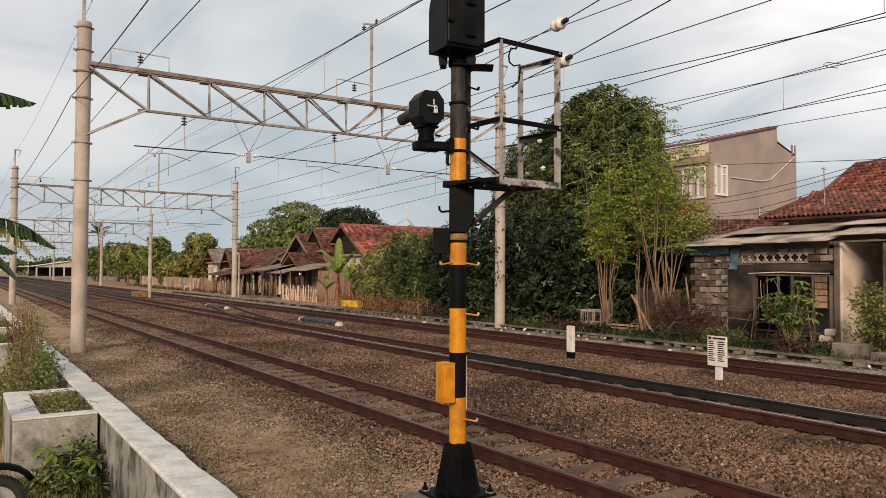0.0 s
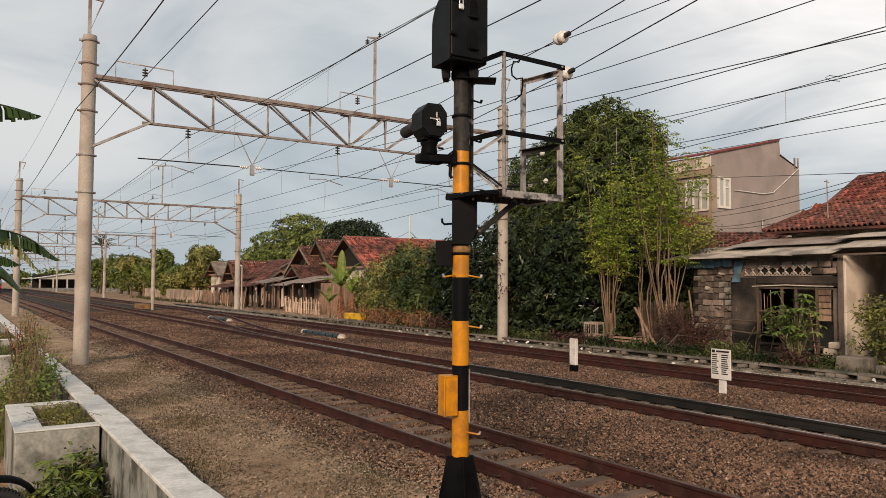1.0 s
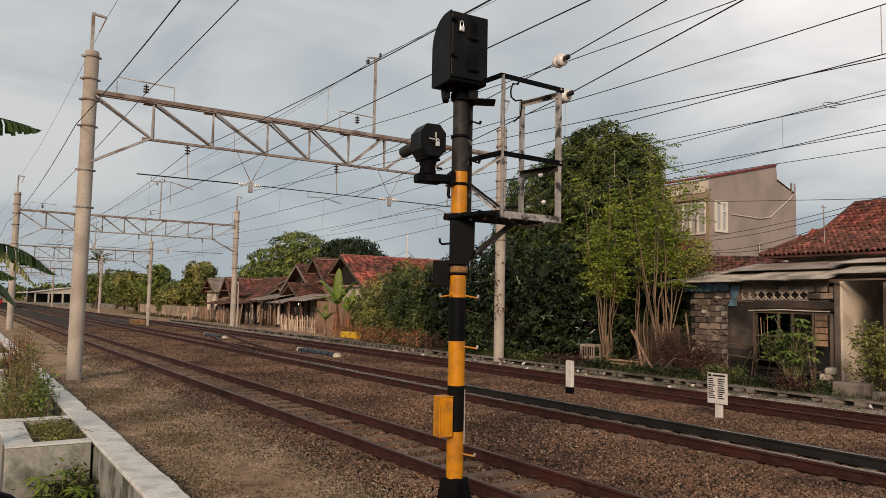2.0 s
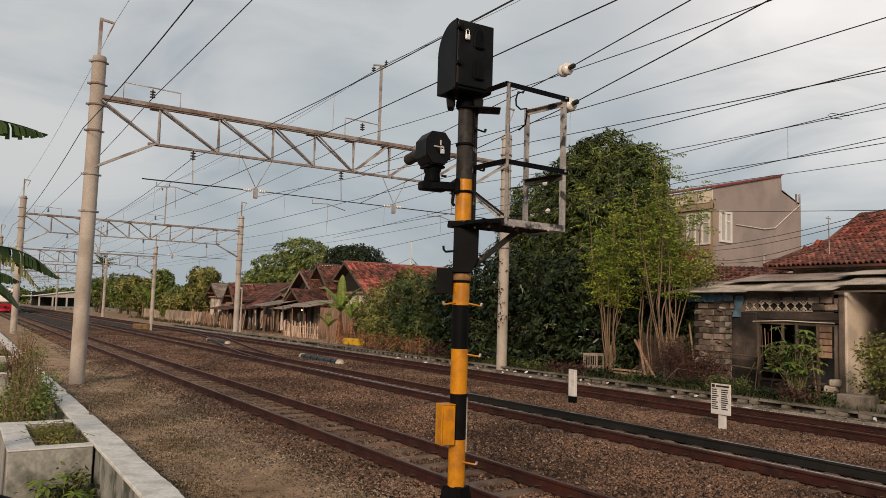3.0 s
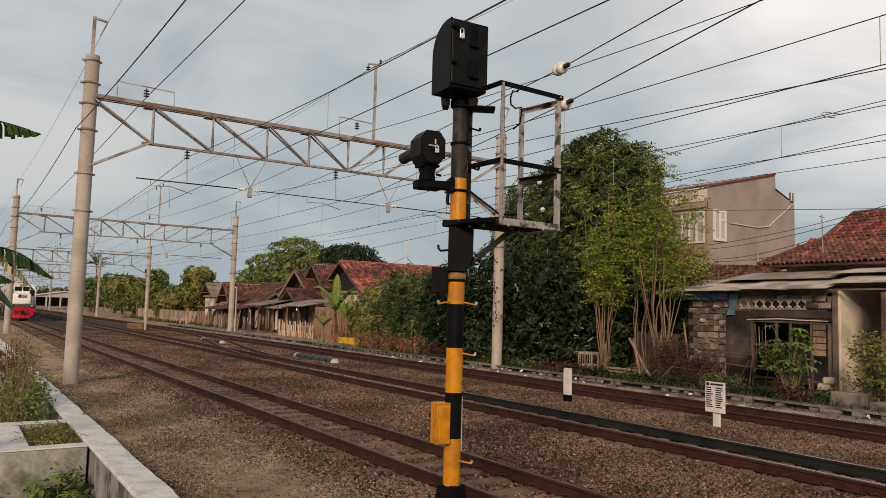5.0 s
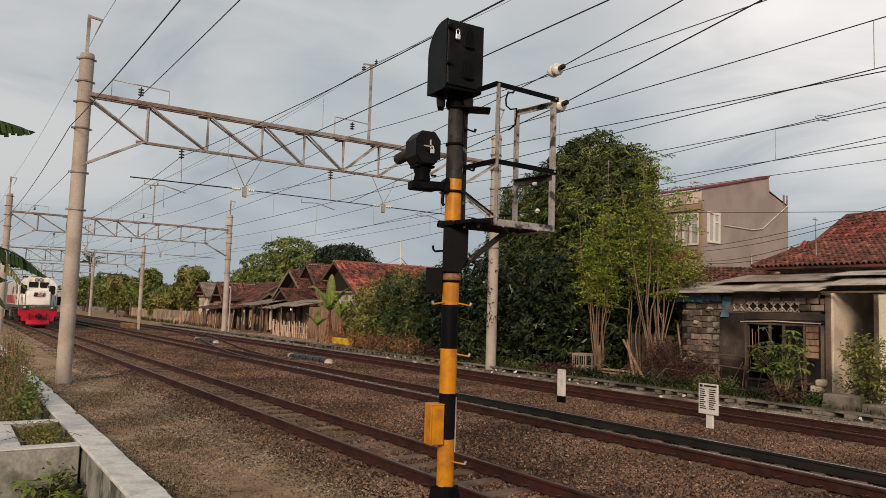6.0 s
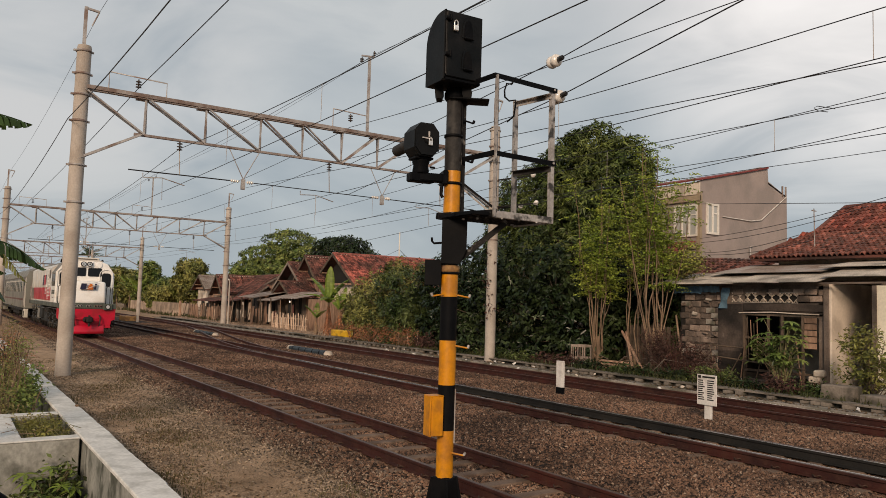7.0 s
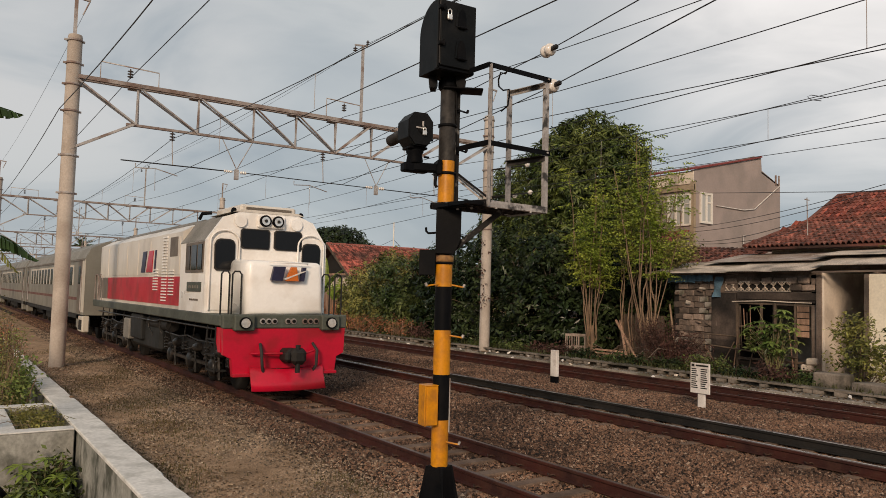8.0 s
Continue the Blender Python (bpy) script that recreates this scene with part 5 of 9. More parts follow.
            part("handrail", Geo().tube([(s * x0, y, 1.54), (s * x0, y, h - 0.06), (s * (x0 + 0.04), y, h), (s * (x1 - 0.04), y, h), (s * x1, y, h - 0.06), (s * x1, y, 1.54)], 0.017, 8), M_TANK, t)
    # long hood
    hp = [(-0.88, 1.54), (0.88, 1.54), (0.88, 3.30), (0.62, 3.52), (-0.62, 3.52), (-0.88, 3.30)]
    hp = [(x * 1.45, z) for x, z in hp]
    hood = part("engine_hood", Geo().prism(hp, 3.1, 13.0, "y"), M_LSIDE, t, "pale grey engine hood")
    part("hood_roof", Geo().prism([(-0.95, 3.50), (0.95, 3.50), (0.8, 3.60), (-0.8, 3.60)], 3.1, 12.9, "y"), M_LROOF, hood)
    for s in (-1, 1):
        x = s * 1.276
        part("red_panel", Geo().prism([(3.12, 1.62), (11.6, 1.62), (11.6, 2.28), (3.12, 2.28)], x - 0.012, x + 0.012, "x"), M_LRED, hood, "broad red side panel")
        part("brown_panel", Geo().prism([(11.62, 1.62), (12.9, 1.62), (12.9, 2.28), (11.62, 2.28)], x - 0.012, x + 0.012, "x"), M_COACHBAND, hood)
        for y0, n, z0, dz in ((4.35, 22, 1.70, 0.072), (5.2, 8, 1.95, 0.07), (3.7, 9, 1.85, 0.07)):
            lv = Geo()
            for k in range(n):
                lv.box(x - 0.035, x + 0.035, y0, y0 + 0.42, z0 + k * dz, z0 + k * dz + 0.03)
            part("louvre", lv, M_LWHITE, hood)
        for k in range(7):
            y0 = 3.3 + k * 1.4
            part("hood_door", Geo().prism([(y0, 2.34), (y0 + 1.28, 2.34), (y0 + 1.28, 3.2), (y0, 3.2)], x - 0.012, x + 0.012, "x"), M_LSIDE, hood)
        part("brown_hatch", Geo().prism([(3.45, 2.75), (4.1, 2.75), (4.1, 3.2), (3.45, 3.2)], x - 0.02, x + 0.02, "x"), M_COACHBAND, hood)
        em = Geo()
        def sslab(pts):
            em.prism(pts, x - 0.03, x + 0.03, "x")
        sslab([(7.0, 2.4), (6.6, 2.4), (6.42, 2.95), (6.82, 2.95)])
        part("side_emblem", em, M_NAVY, hood)
        em = Geo()
        sslab([(5.6, 2.4), (5.48, 2.4), (5.4, 2.95), (5.52, 2.95)])
        part("side_emblem", em, M_NAVY, hood)
        em = Geo()
        sslab([(6.42, 2.4), (5.80, 2.4), (5.72, 2.95), (6.15, 2.95)])
        part("side_emblem", em, M_LRED, hood)
        for y0 in (12.6, 13.4):
            part("handrail", Geo().tube([(x, y0, 1.54), (x, y0, 2.3), (x, y0 + 0.1, 2.38), (x, y0 + 0.4, 2.38), (x, y0 + 0.5, 2.3), (x, y0 + 0.5, 1.54)], 0.022, 8), M_STEELRUST, t)
    for k in range(5):
        part("exhaust_box", Geo().box(-0.5, 0.5, 4.2 + k * 1.7, 5.2 + k * 1.7, 3.58, 3.70, 0.03), M_LROOF, hood)
    part("sand_pipe", Geo().tube([(-0.9, 3.2, 3.62), (-0.9, 3.0, 3.72), (-0.7, 2.95, 3.75)], 0.04, 8), M_BLACK, hood)
    # running gear
    rr = random.Random(5)
    for y0 in (2.6, 10.9):
        bg = part("bogie", Geo().box(-0.95, 0.95, y0 - 1.9, y0 + 1.9, 0.66, 0.82, 0.04), M_UNDER, t, "grimy three-axle bogie")
        for s in (-1, 1):
            part("side_frame", Geo().prism([(y0 - 2.05, 0.70), (y0 - 1.9, 0.92), (y0 + 1.9, 0.92), (y0 + 2.05, 0.70), (y0 + 1.95, 0.62), (y0 + 1.2, 0.74), (y0 + 0.8, 0.62), (y0 + 0.4, 0.74), (y0 - 0.4, 0.74), (y0 - 0.8, 0.62), (y0 - 1.2, 0.74), (y0 - 1.95, 0.62)], s * 1.06 - 0.05, s * 1.06 + 0.05, "x"), M_UNDER, bg)
            part("equaliser", Geo().bar((s * 1.16, y0 - 1.55, 0.50), (s * 1.16, y0 + 1.55, 0.50), 0.05, 0.07), M_GREASE, bg)
            for dy in (-1.6, 0, 1.6):
                yy = y0 + dy
                part("axle_box", Geo().lathe([(0.10, 0.0), (0.17, 0.01), (0.17, 0.14), (0.12, 0.17), (0.05, 0.18)], 14, pose(s * 1.04, yy, 0.46, 0, 90 * s, 0)), M_GREASE, bg)
                part("horn_guide", Geo().box(s * 1.08 - 0.04, s * 1.08 + 0.04, yy - 0.26, yy - 0.18, 0.28, 0.74, 0.012).box(s * 1.08 - 0.04, s * 1.08 + 0.04, yy + 0.18, yy + 0.26, 0.28, 0.74, 0.012), M_UNDER, bg)
                for d2 in (-0.38, 0.38):
                    coil = [(s * 1.13 + 0.075 * math.cos(a * 0.9), yy + d2 + 0.075 * math.sin(a * 0.9), 0.56 + 0.0105 * a) for a in range(29)]
                    part("coil_spring", Geo().tube(coil, 0.016, 5), M_GREASE, bg)
                part("brake_cylinder", Geo().tube([(s * 1.16, yy - 0.72, 0.80), (s * 1.16, yy - 0.70, 0.80), (s * 1.16, yy - 0.48, 0.78), (s * 1.16, yy - 0.46, 0.78)], [0.07, 0.095, 0.095, 0.06], 12), M_GREASE, bg)
                part("brake_rod", Geo().bar((s * 1.2, yy - 0.5, 0.86), (s * 1.17, yy - 0.52, 0.26), 0.03, 0.045).tube([(s * 1.2, yy - 0.46, 0.78), (s * 1.19, yy + 0.1, 0.70)], 0.014, 6), M_GREASE, bg)
                part("brake_shoe", Geo().box(s * 0.62 - 0.06, s * 0.62 + 0.06, yy - 0.56, yy - 0.48, 0.3, 0.62, 0.02), M_UNDER, bg)
                part("sand_pipe", Geo().tube([(s * 1.1, yy + 0.6, 1.2), (s * 1.14, yy + 0.58, 0.8), (s * 0.8, yy + 0.5, 0.2)], 0.018, 6), M_GREASE, bg)
                part("wheel", Geo().lathe([(0.10, -0.09), (0.38, -0.07), (0.457, -0.06), (0.457, 0.05), (0.485, 0.06), (0.485, 0.08), (0.1, 0.08)], 24, pose(s * 0.60, yy, 0.46, 0, -90 * s, 0)), M_UNDER, bg)
            part("air_line", Geo().tube([(s * 1.2, y0 - 2.0, 0.96), (s * 1.2, y0 - 0.7, 0.94), (s * 1.22, y0, 1.0), (s * 1.2, y0 + 0.8, 0.94), (s * 1.2, y0 + 2.0, 0.97)], 0.016, 6), M_GREASE, bg)
    for s in (-1, 1):
        part("conduit", Geo().tube([(s * 1.24, 0.6, 1.24), (s * 1.24, 5.0, 1.24), (s * 1.24, 5.3, 1.18), (s * 1.24, 13.2, 1.18)], 0.022, 6), M_GREASE, t)
        for k in range(12):
            y0 = 0.9 + k * 1.05 + rr.uniform(-0.2, 0.2)
            part("drain_pipe", Geo().tube([(s * 1.2, y0, 1.3), (s * 1.22, y0 + 0.03, 1.0), (s * 1.15, y0 + rr.uniform(-0.2, 0.2), rr.uniform(0.75, 0.92))], 0.014, 5), M_GREASE, t)
        part("grey_box", Geo().box(min(s * 1.0, s * 1.27), max(s * 1.0, s * 1.27), 8.35, 9.05, 0.55, 1.12, 0.03), M_LROOF, t, "grey equipment box")
        part("cab_step", Geo().box(min(s * 1.05, s * 1.3), max(s * 1.05, s * 1.3), 0.45, 0.95, 0.42, 0.45).box(min(s * 1.05, s * 1.3), max(s * 1.05, s * 1.3), 0.45, 0.95, 0.72, 0.75).box(min(s * 1.05, s * 1.3), max(s * 1.05, s * 1.3), 0.45, 0.95, 1.02, 1.05).box(min(s * 1.28, s * 1.3), max(s * 1.28, s * 1.3), 0.42, 0.45, 0.4, 1.3).box(min(s * 1.28, s * 1.3), max(s * 1.28, s * 1.3), 0.95, 0.98, 0.4, 1.3), M_UNDER, t)
    part("fuel_tank", Geo().box(-1.15, 1.15, 5.3, 8.3, 0.42, 1.1, 0.08), M_TANK, t, "grey fuel tank")
    for s in (-1, 1):
        part("battery_box", Geo().box(min(s * 0.9, s * 1.25), max(s * 0.9, s * 1.25), 6.9, 8.2, 0.62, 1.28, 0.03), M_TANK, t)
        part("air_tank", Geo().tube([(s * 1.05, 4.5, 1.12), (s * 1.05, 6.6, 1.12)], 0.16, 14), M_UNDER, t)
    return t


def coach(label, plain):
    """Front end at y = 0, running towards -y; rail level at z = 0."""
    L, W = 20.7, 1.47
    t = thing("railway_coach", label, "coach", group="coaches of the train")
    bp = [(-W, 0.95), (W, 0.95), (W, 2.95), (1.3, 3.32), (0.8, 3.58), (0, 3.66), (-0.8, 3.58), (-1.3, 3.32), (-W, 2.95)]
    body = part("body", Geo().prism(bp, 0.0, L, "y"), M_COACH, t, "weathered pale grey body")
    part("roof", Geo().prism([(-W - 0.01, 2.98), (-1.31, 3.33), (-0.8, 3.595), (0, 3.675), (0.8, 3.595), (1.31, 3.33), (W + 0.01, 2.98), (W, 2.95), (-W, 2.95)], 0.02, L - 0.02, "y"), M_COACHROOF, t)
    part("end_frame", Geo().box(-0.5, 0.5, -0.25, 0.02, 1.0, 3.1, 0.03), M_BLACK, t, "black gangway bellows")
    for s in (-1, 1):
        x = s * W
        part("window_band", Geo().prism([(2.6, 2.0), (L - 2.6, 2.0), (L - 2.6, 2.78), (2.6, 2.78)], x - 0.006, x + 0.006, "x"), M_COACHEND, t)
        part("lower_stripe", Geo().prism([(0.1, 1.45), (L - 0.1, 1.45), (L - 0.1, 1.56), (0.1, 1.56)], x - 0.006, x + 0.006, "x"), M_DULLRED, t)
        for k in range(13):
            y0 = 2.9 + k * 1.17
            part("window", Geo().prism([(y0, 2.0), (y0 + 0.72, 2.0), (y0 + 0.72, 2.70), (y0, 2.70)], x - 0.014, x + 0.014, "x"), M_COACHGLASS, t)
        for y0 in (0.7, L - 1.5):
            d = part("door", Geo().prism([(y0, 1.0), (y0 + 0.85, 1.0), (y0 + 0.85, 2.92), (y0, 2.92)], x - 0.01, x + 0.01, "x"), M_COACHBAND, t, "darker end door")
            part("door_window", Geo().prism([(y0 + 0.22, 2.05), (y0 + 0.63, 2.05), (y0 + 0.63, 2.7), (y0 + 0.22, 2.7)], x - 0.02, x + 0.02, "x"), M_COACHGLASS, d)
            part("grab_rail", Geo().tube([(x * 1.02, y0 - 0.12, 1.1), (x * 1.02, y0 - 0.12, 2.4)], 0.02, 6), M_GALV, t)
            part("steps", Geo().box(min(x, x * 0.8), max(x, x * 0.8), y0, y0 + 0.8, 0.45, 0.95, 0.02), M_COACH, t)
        if plain == 2:
            part("blank_panel", Geo().prism([(-0.01, 1.05), (0.62, 1.05), (0.62, 2.93), (-0.01, 2.93)], x - 0.008, x + 0.008, "x"), M_COACHEND, t, "pale blank end panel")
            part("step_box", Geo().box(min(x * 1.01, x * 0.85), max(x * 1.01, x * 0.85), 0.0, 0.95, 0.35, 0.92, 0.03), M_COACHEND, t, "pale step box")
            # near-black box on the step box paints its shaded opening
            part("step_hole", Geo().box(min(x * 1.012, x * 0.9), max(x * 1.012, x * 0.9), 0.12, 0.82, 0.42, 0.78), M_DARK, t)
        for k in range(14):
            part("roof_rib", Geo().box(min(x * 0.96, x * 1.004), max(x * 0.96, x * 1.004), 0.7 + k * 1.45, 0.74 + k * 1.45, 2.93, 3.02), M_COACHROOF, t)
        part("rain_gutter", Geo().box(min(x * 0.995, x * 1.02), max(x * 0.995, x * 1.02), 0.05, L - 0.05, 2.9, 2.945), M_COACHBAND, t)
        part("sole_bar", Geo().box(min(x, x * 0.93), max(x, x * 0.93), 0.3, L - 0.3, 0.78, 0.96), M_UNDER, t)
    for y0 in (3.0, L - 3.0):
        bg = part("bogie", Geo().box(-1.0, 1.0, y0 - 1.4, y0 + 1.4, 0.45, 0.75, 0.04), M_UNDER, t)
        for s in (-1, 1):
            for dy in (-1.05, 1.05):
                part("wheel", Geo().lathe([(0.1, -0.06), (0.40, -0.06), (0.43, 0.05), (0.46, 0.07), (0.1, 0.07)], 20, pose(s * 0.60, y0 + dy, 0.43, 0, -90 * s, 0)), M_UNDER, bg)
    part("equipment_box", Geo().box(-1.2, 1.2, 7.5, 13.0, 0.4, 0.95, 0.04), M_UNDER, t)
    return t


loco = locomotive()
coaches = [coach("weathered grey luggage coach behind the locomotive", 2)]
coaches += [coach("weathered grey passenger coach with a row of windows", 1)]
while len(coaches) < 7:
    coaches.append(copy_thing(coaches[1], pose(0, 0, 0)))


# ---- kerb along the far track ----
kerb = thing("kerb", "low concrete kerb wall with open slots beside the far track", "kerb", kind="structure")
part("kerb_ledge", wavy_wall(16.95, 17.42, 2, 75, -0.1, 0.225, 0.3, 0.035), M_KERB, kerb, "weathered concrete ledge")
part("kerb_back", Geo().box(17.58, 17.74, 2, 75, -0.1, 0.33), M_KERBOLD, kerb)
part("kerb_cap", wavy_wall(17.40, 17.76, 2, 75, 0.325, 0.37, 0.25, 0.03), M_KERBOLD, kerb)
block_mesh = Geo().box(-0.11, 0.11, -0.12, 0.12, 0, 0.105, 0.012).mesh("kerb_block", M_KERBOLD)
y = 5.0
while y < 62:
    slots = 10.5 < y < 15.0 or 26.5 < y < 41.0
    if random.random() < (0.85 if slots else 0.55):
        b = new("kerb_block", block_mesh); b.parent = kerb
        b.matrix_basis = pose(17.53 + random.uniform(-0.03, 0.04), y + random.uniform(-0.05, 0.05), 0.222, random.uniform(-3, 3), 0, random.uniform(-9, 9)) @ Matrix.Diagonal((1, random.uniform(0.7, 1.3), random.uniform(0.8, 1.05), 1))
    y += 0.40 if slots else 0.27
scatter_stones("rubble", "pale rubble and lime thrown along the kerb", 16.3, 16.95, 5.5, 12.5, 1900, 0.017, [(16, 0.16), (17, 0.14)], M_WHITE, 1.0, 8)
scatter_stones("rubble", "pale rubble strewn behind the far track", 16.3, 17.0, 11.5, 30, 800, 0.018, [(16, 0.16), (17, 0.14)], M_PLASTER, 1.0, 9)


# ---- clay tile roofs ----
TILE = [(-0.13, -0.012), (-0.065, 0.045), (0.015, 0.04), (0.075, -0.02), (0.13, 0.0)]


def tile_geo(g, o, u, s, n, w=0.25, h=0.30):
    """One pantile at o: u across, s up the slope, n off the roof."""
    vs = []
    for k, lift in ((0.0, 0.05), (h * 1.12, 0.0)):
        for a, b in TILE:
            vs.append(o + u * (a * w / 0.25) + s * k + n * (b * 1.25 + lift))
    vs += [vs[i] - n * 0.035 for i in range(5)]
    g.add(vs, [(i, i + 1, i + 6, i + 5) for i in range(4)] + [(10 + i, 11 + i, i + 1, i) for i in range(4)])


def tile_roof(parent, name, p, eave, up, inside=lambda a, b: True, mat=None, w=0.25, h=0.30, label=""):
    """Courses of tiles over the parallelogram p, p + eave, p + up."""
    p, eave, up = Vector(p), Vector(eave), Vector(up)
    nu, nv = max(1, int(eave.length / w)), max(1, int(up.length / h))
    u, s = eave.normalized(), up.normalized()
    n = u.cross(s)
    n = n if n.z > 0 else -n
    g = Geo()
    for j in range(nv):
        for i in range(nu):
            if inside((i + 0.5) / nu, (j + 0.5) / nv):
                wob = n * random.uniform(-0.008, 0.012)
                tile_geo(g, p + eave * ((i + 0.5) / nu) + up * (j / nv) + wob, u, s, n, w, h)
    return tagged(part(name, g, mat or M_TILE_J, parent, label), kind="stuff")


def slab_between(pts, t=0.06):
    """A thin plate on four or more corners."""
    pts = [Vector(q) for q in pts]
    n = (pts[1] - pts[0]).cross(pts[2] - pts[0]).normalized()
    n = n if n.z > 0 else -n
    k = len(pts)
    vs = pts + [q - n * t for q in pts]
    return Geo().add(vs, [tuple(range(k)), tuple(range(k, 2 * k))[::-1]] + [(i, i + k, (i + 1) % k + k, (i + 1) % k) for i in range(k)])


# ---- tiled house behind the shed ----
house = thing("tiled_house", "house under a broad red clay tile hip roof", "house")
EY, EZ, BY2, BZ, TY, TZ = 15.5, 4.24, 14.83, 5.28, 14.64, 6.39
part("house_wall", Geo().box(24.2, 33, -4, EY - 0.5, 0.0, EZ - 0.05), M_PLASTER, house)
part("roof_deck", slab_between([(23.3, EY, EZ - 0.03), (23.3, -6, EZ - 0.03), (26.2, -6, BZ), (26.2, BY2, BZ)]), M_TILE_OLD, house)
part("roof_deck", slab_between([(26.2, BY2, BZ), (26.2, -6, BZ), (28.0, -6, TZ), (28.0, TY, TZ)]), M_TILE_OLD, house)
part("roof_deck", slab_between([(23.3, EY, EZ - 0.03), (26.2, BY2, BZ), (31, BY2, BZ), (33, EY, EZ - 0.03)]), M_TILE_OLD, house)
part("roof_deck", slab_between([(26.2, BY2, BZ), (28.0, TY, TZ), (30, TY, TZ), (31, BY2, BZ)]), M_TILE_OLD, house)
LOW_UP = Vector((2.9, 0, BZ - EZ))
TW, TH = 0.17, 0.30
nu, nv = 115, int(LOW_UP.length / TH) + 1
nrm = Vector((-(BZ - EZ), 0, 2.9)).normalized()
shared = Geo()
tile_geo(shared, Vector((0, 0, 0)), Vector((0, -1, 0)), LOW_UP.normalized(), nrm, TW, TH)
tile_mesh = shared.mesh("roof_tile", M_TILE)
far_low = Geo()
count = 0
for j in range(nv):
    for i in range(nu):
        yy = EY - 0.08 - TW * i
        a = j / nv
        if yy > EY - (EY - BY2) * a:
            continue
        o = Vector((23.3, yy, EZ)) + LOW_UP * a
        if yy > 10.4 and count < 300:
            q = new("roof_tile", tile_mesh); q.parent = house
            q.matrix_basis = pose(o.x, o.y, o.z + random.uniform(-0.012, 0.014), random.uniform(-2, 2), 0, random.uniform(-2, 2))
            count += 1
        else:
            tile_geo(far_low, o + nrm * random.uniform(-0.006, 0.012), Vector((0, -1, 0)), LOW_UP.normalized(), nrm, TW, TH)
tagged(part("more_tiles", far_low, M_TILE_J, house), kind="stuff")
tile_roof(house, "upper_tiles", (26.2, BY2, BZ + 0.02), (0, -14, 0), (1.8, 0, TZ - BZ), lambda a, b: a * 14 > (BY2 - TY) * b, w=0.17, h=0.26, mat=M_TILE_RED)
tile_roof(house, "end_tiles", (33, EY, EZ), (-9.7, 0, 0), (0, BY2 - EY, BZ - EZ), lambda a, b: b < a * 4.5 and b < (1 - a) * 4)
for a, b in (((23.3, EY, EZ + 0.06), (26.2, BY2, BZ + 0.08)), ((26.2, BY2, BZ + 0.08), (28.0, TY, TZ + 0.06)), ((28.0, TY, TZ + 0.06), (28.0, -6, TZ + 0.06))):
    part("ridge_cap", Geo().tube([a, b], 0.07, 10), M_TILE_OLD, house)
part("lower_wing_roof", slab_between([(24.0, 20.4, 3.62), (24.0, 16.6, 3.50), (26.5, 16.6, 4.34), (26.5, 20.4, 4.58)]), M_TILE_OLD, house)
tile_roof(house, "wing_tiles", (24.0, 20.4, 3.65), (0, -3.8, -0.2), (2.5, 0, 0.95), mat=M_TILE_OLD, w=0.2, h=0.28)
part("wing_wall", Geo().box(24.4, 28, 17.0, 20.2, 0.0, 3.55), M_MORTAR, house)
thing("aerial_pole", "thin grey aerial pole on the tiled roof", "aerial", g=Geo().tube([(24.3, 13.75, 4.1), (24.3, 13.78, 5.95)], 0.017, 6).bar((24.3, 13.70, 5.85), (24.3, 13.86, 5.9), 0.035), mats=M_GALV)


# ---- derelict block shed ----
def corrugated(x0, z0, x1, z1, y0, y1, pitch=0.085, amp=0.009, t=0.006):
    """A corrugated sheet; the waves run down the slope."""
    g = Geo()
    n = int((y1 - y0) / pitch * 6)
    d = Vector((x1 - x0, 0, z1 - z0)).normalized()
    nn = Vector((-d.z, 0, d.x))
    top = []
    for i in range(n + 1):
        yy = y0 + (y1 - y0) * i / n
        o = amp * math.sin(2 * math.pi * (yy - y0) / pitch)
        top.append((yy, o))
    vs = []
    for x, z in ((x0, z0), (x1, z1)):
        for tt in (0, -t):
            vs += [(x + nn.x * (o + tt), yy, z + nn.z * (o + tt)) for yy, o in top]
    k = n + 1
    for i in range(n):
        g.add([vs[i], vs[i + 1], vs[2 * k + i + 1], vs[2 * k + i]], [(0, 1, 2, 3)])
        g.add([vs[k + i], vs[k + i + 1], vs[3 * k + i + 1], vs[3 * k + i]], [(3, 2, 1, 0)])
        g.add([vs[i], vs[i + 1], vs[k + i + 1], vs[k + i]], [(0, 1, 2, 3)])
    return g


shed = thing("block_shed", "derelict soot-stained cinder block shed with a gaping window", "shed")
SX = 21.0
# core of the wall round the opening, 12 cm behind the faces of its blocks
core = Geo()
core.box(SX + 0.02, SX + 0.16, 14.2, 16.6, 0.0, 3.2)
core.box(SX + 0.02, SX + 0.16, 11.55, 14.2, 2.32, 2.70); core.box(SX + 0.02, SX + 0.16, 11.55, 14.2, 3.0, 3.25); core.box(SX + 0.02, SX + 0.16, 11.55, 14.2, 0.0, 0.34)
core.box(SX + 0.02, SX + 0.16, 11.55, 11.8, 0.58, 3.2)
part("wall_core", core, M_MORTAR, shed, "sooty mortar")
# near-black walls paint in the shade seen through the window
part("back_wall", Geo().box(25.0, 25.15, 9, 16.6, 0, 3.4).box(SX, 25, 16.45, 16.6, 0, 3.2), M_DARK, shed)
# soot colour on the floor stands in for indoor shade
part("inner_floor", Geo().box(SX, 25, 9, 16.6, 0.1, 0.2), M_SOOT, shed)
blk = Geo().box(-0.03, 0.03, -0.192, 0.192, -0.092, 0.092, 0.012).mesh("block", M_BLOCK)
pale = Geo().box(-0.03, 0.035, -0.18, 0.185, -0.088, 0.09, 0.016).mesh("block", M_KERB)
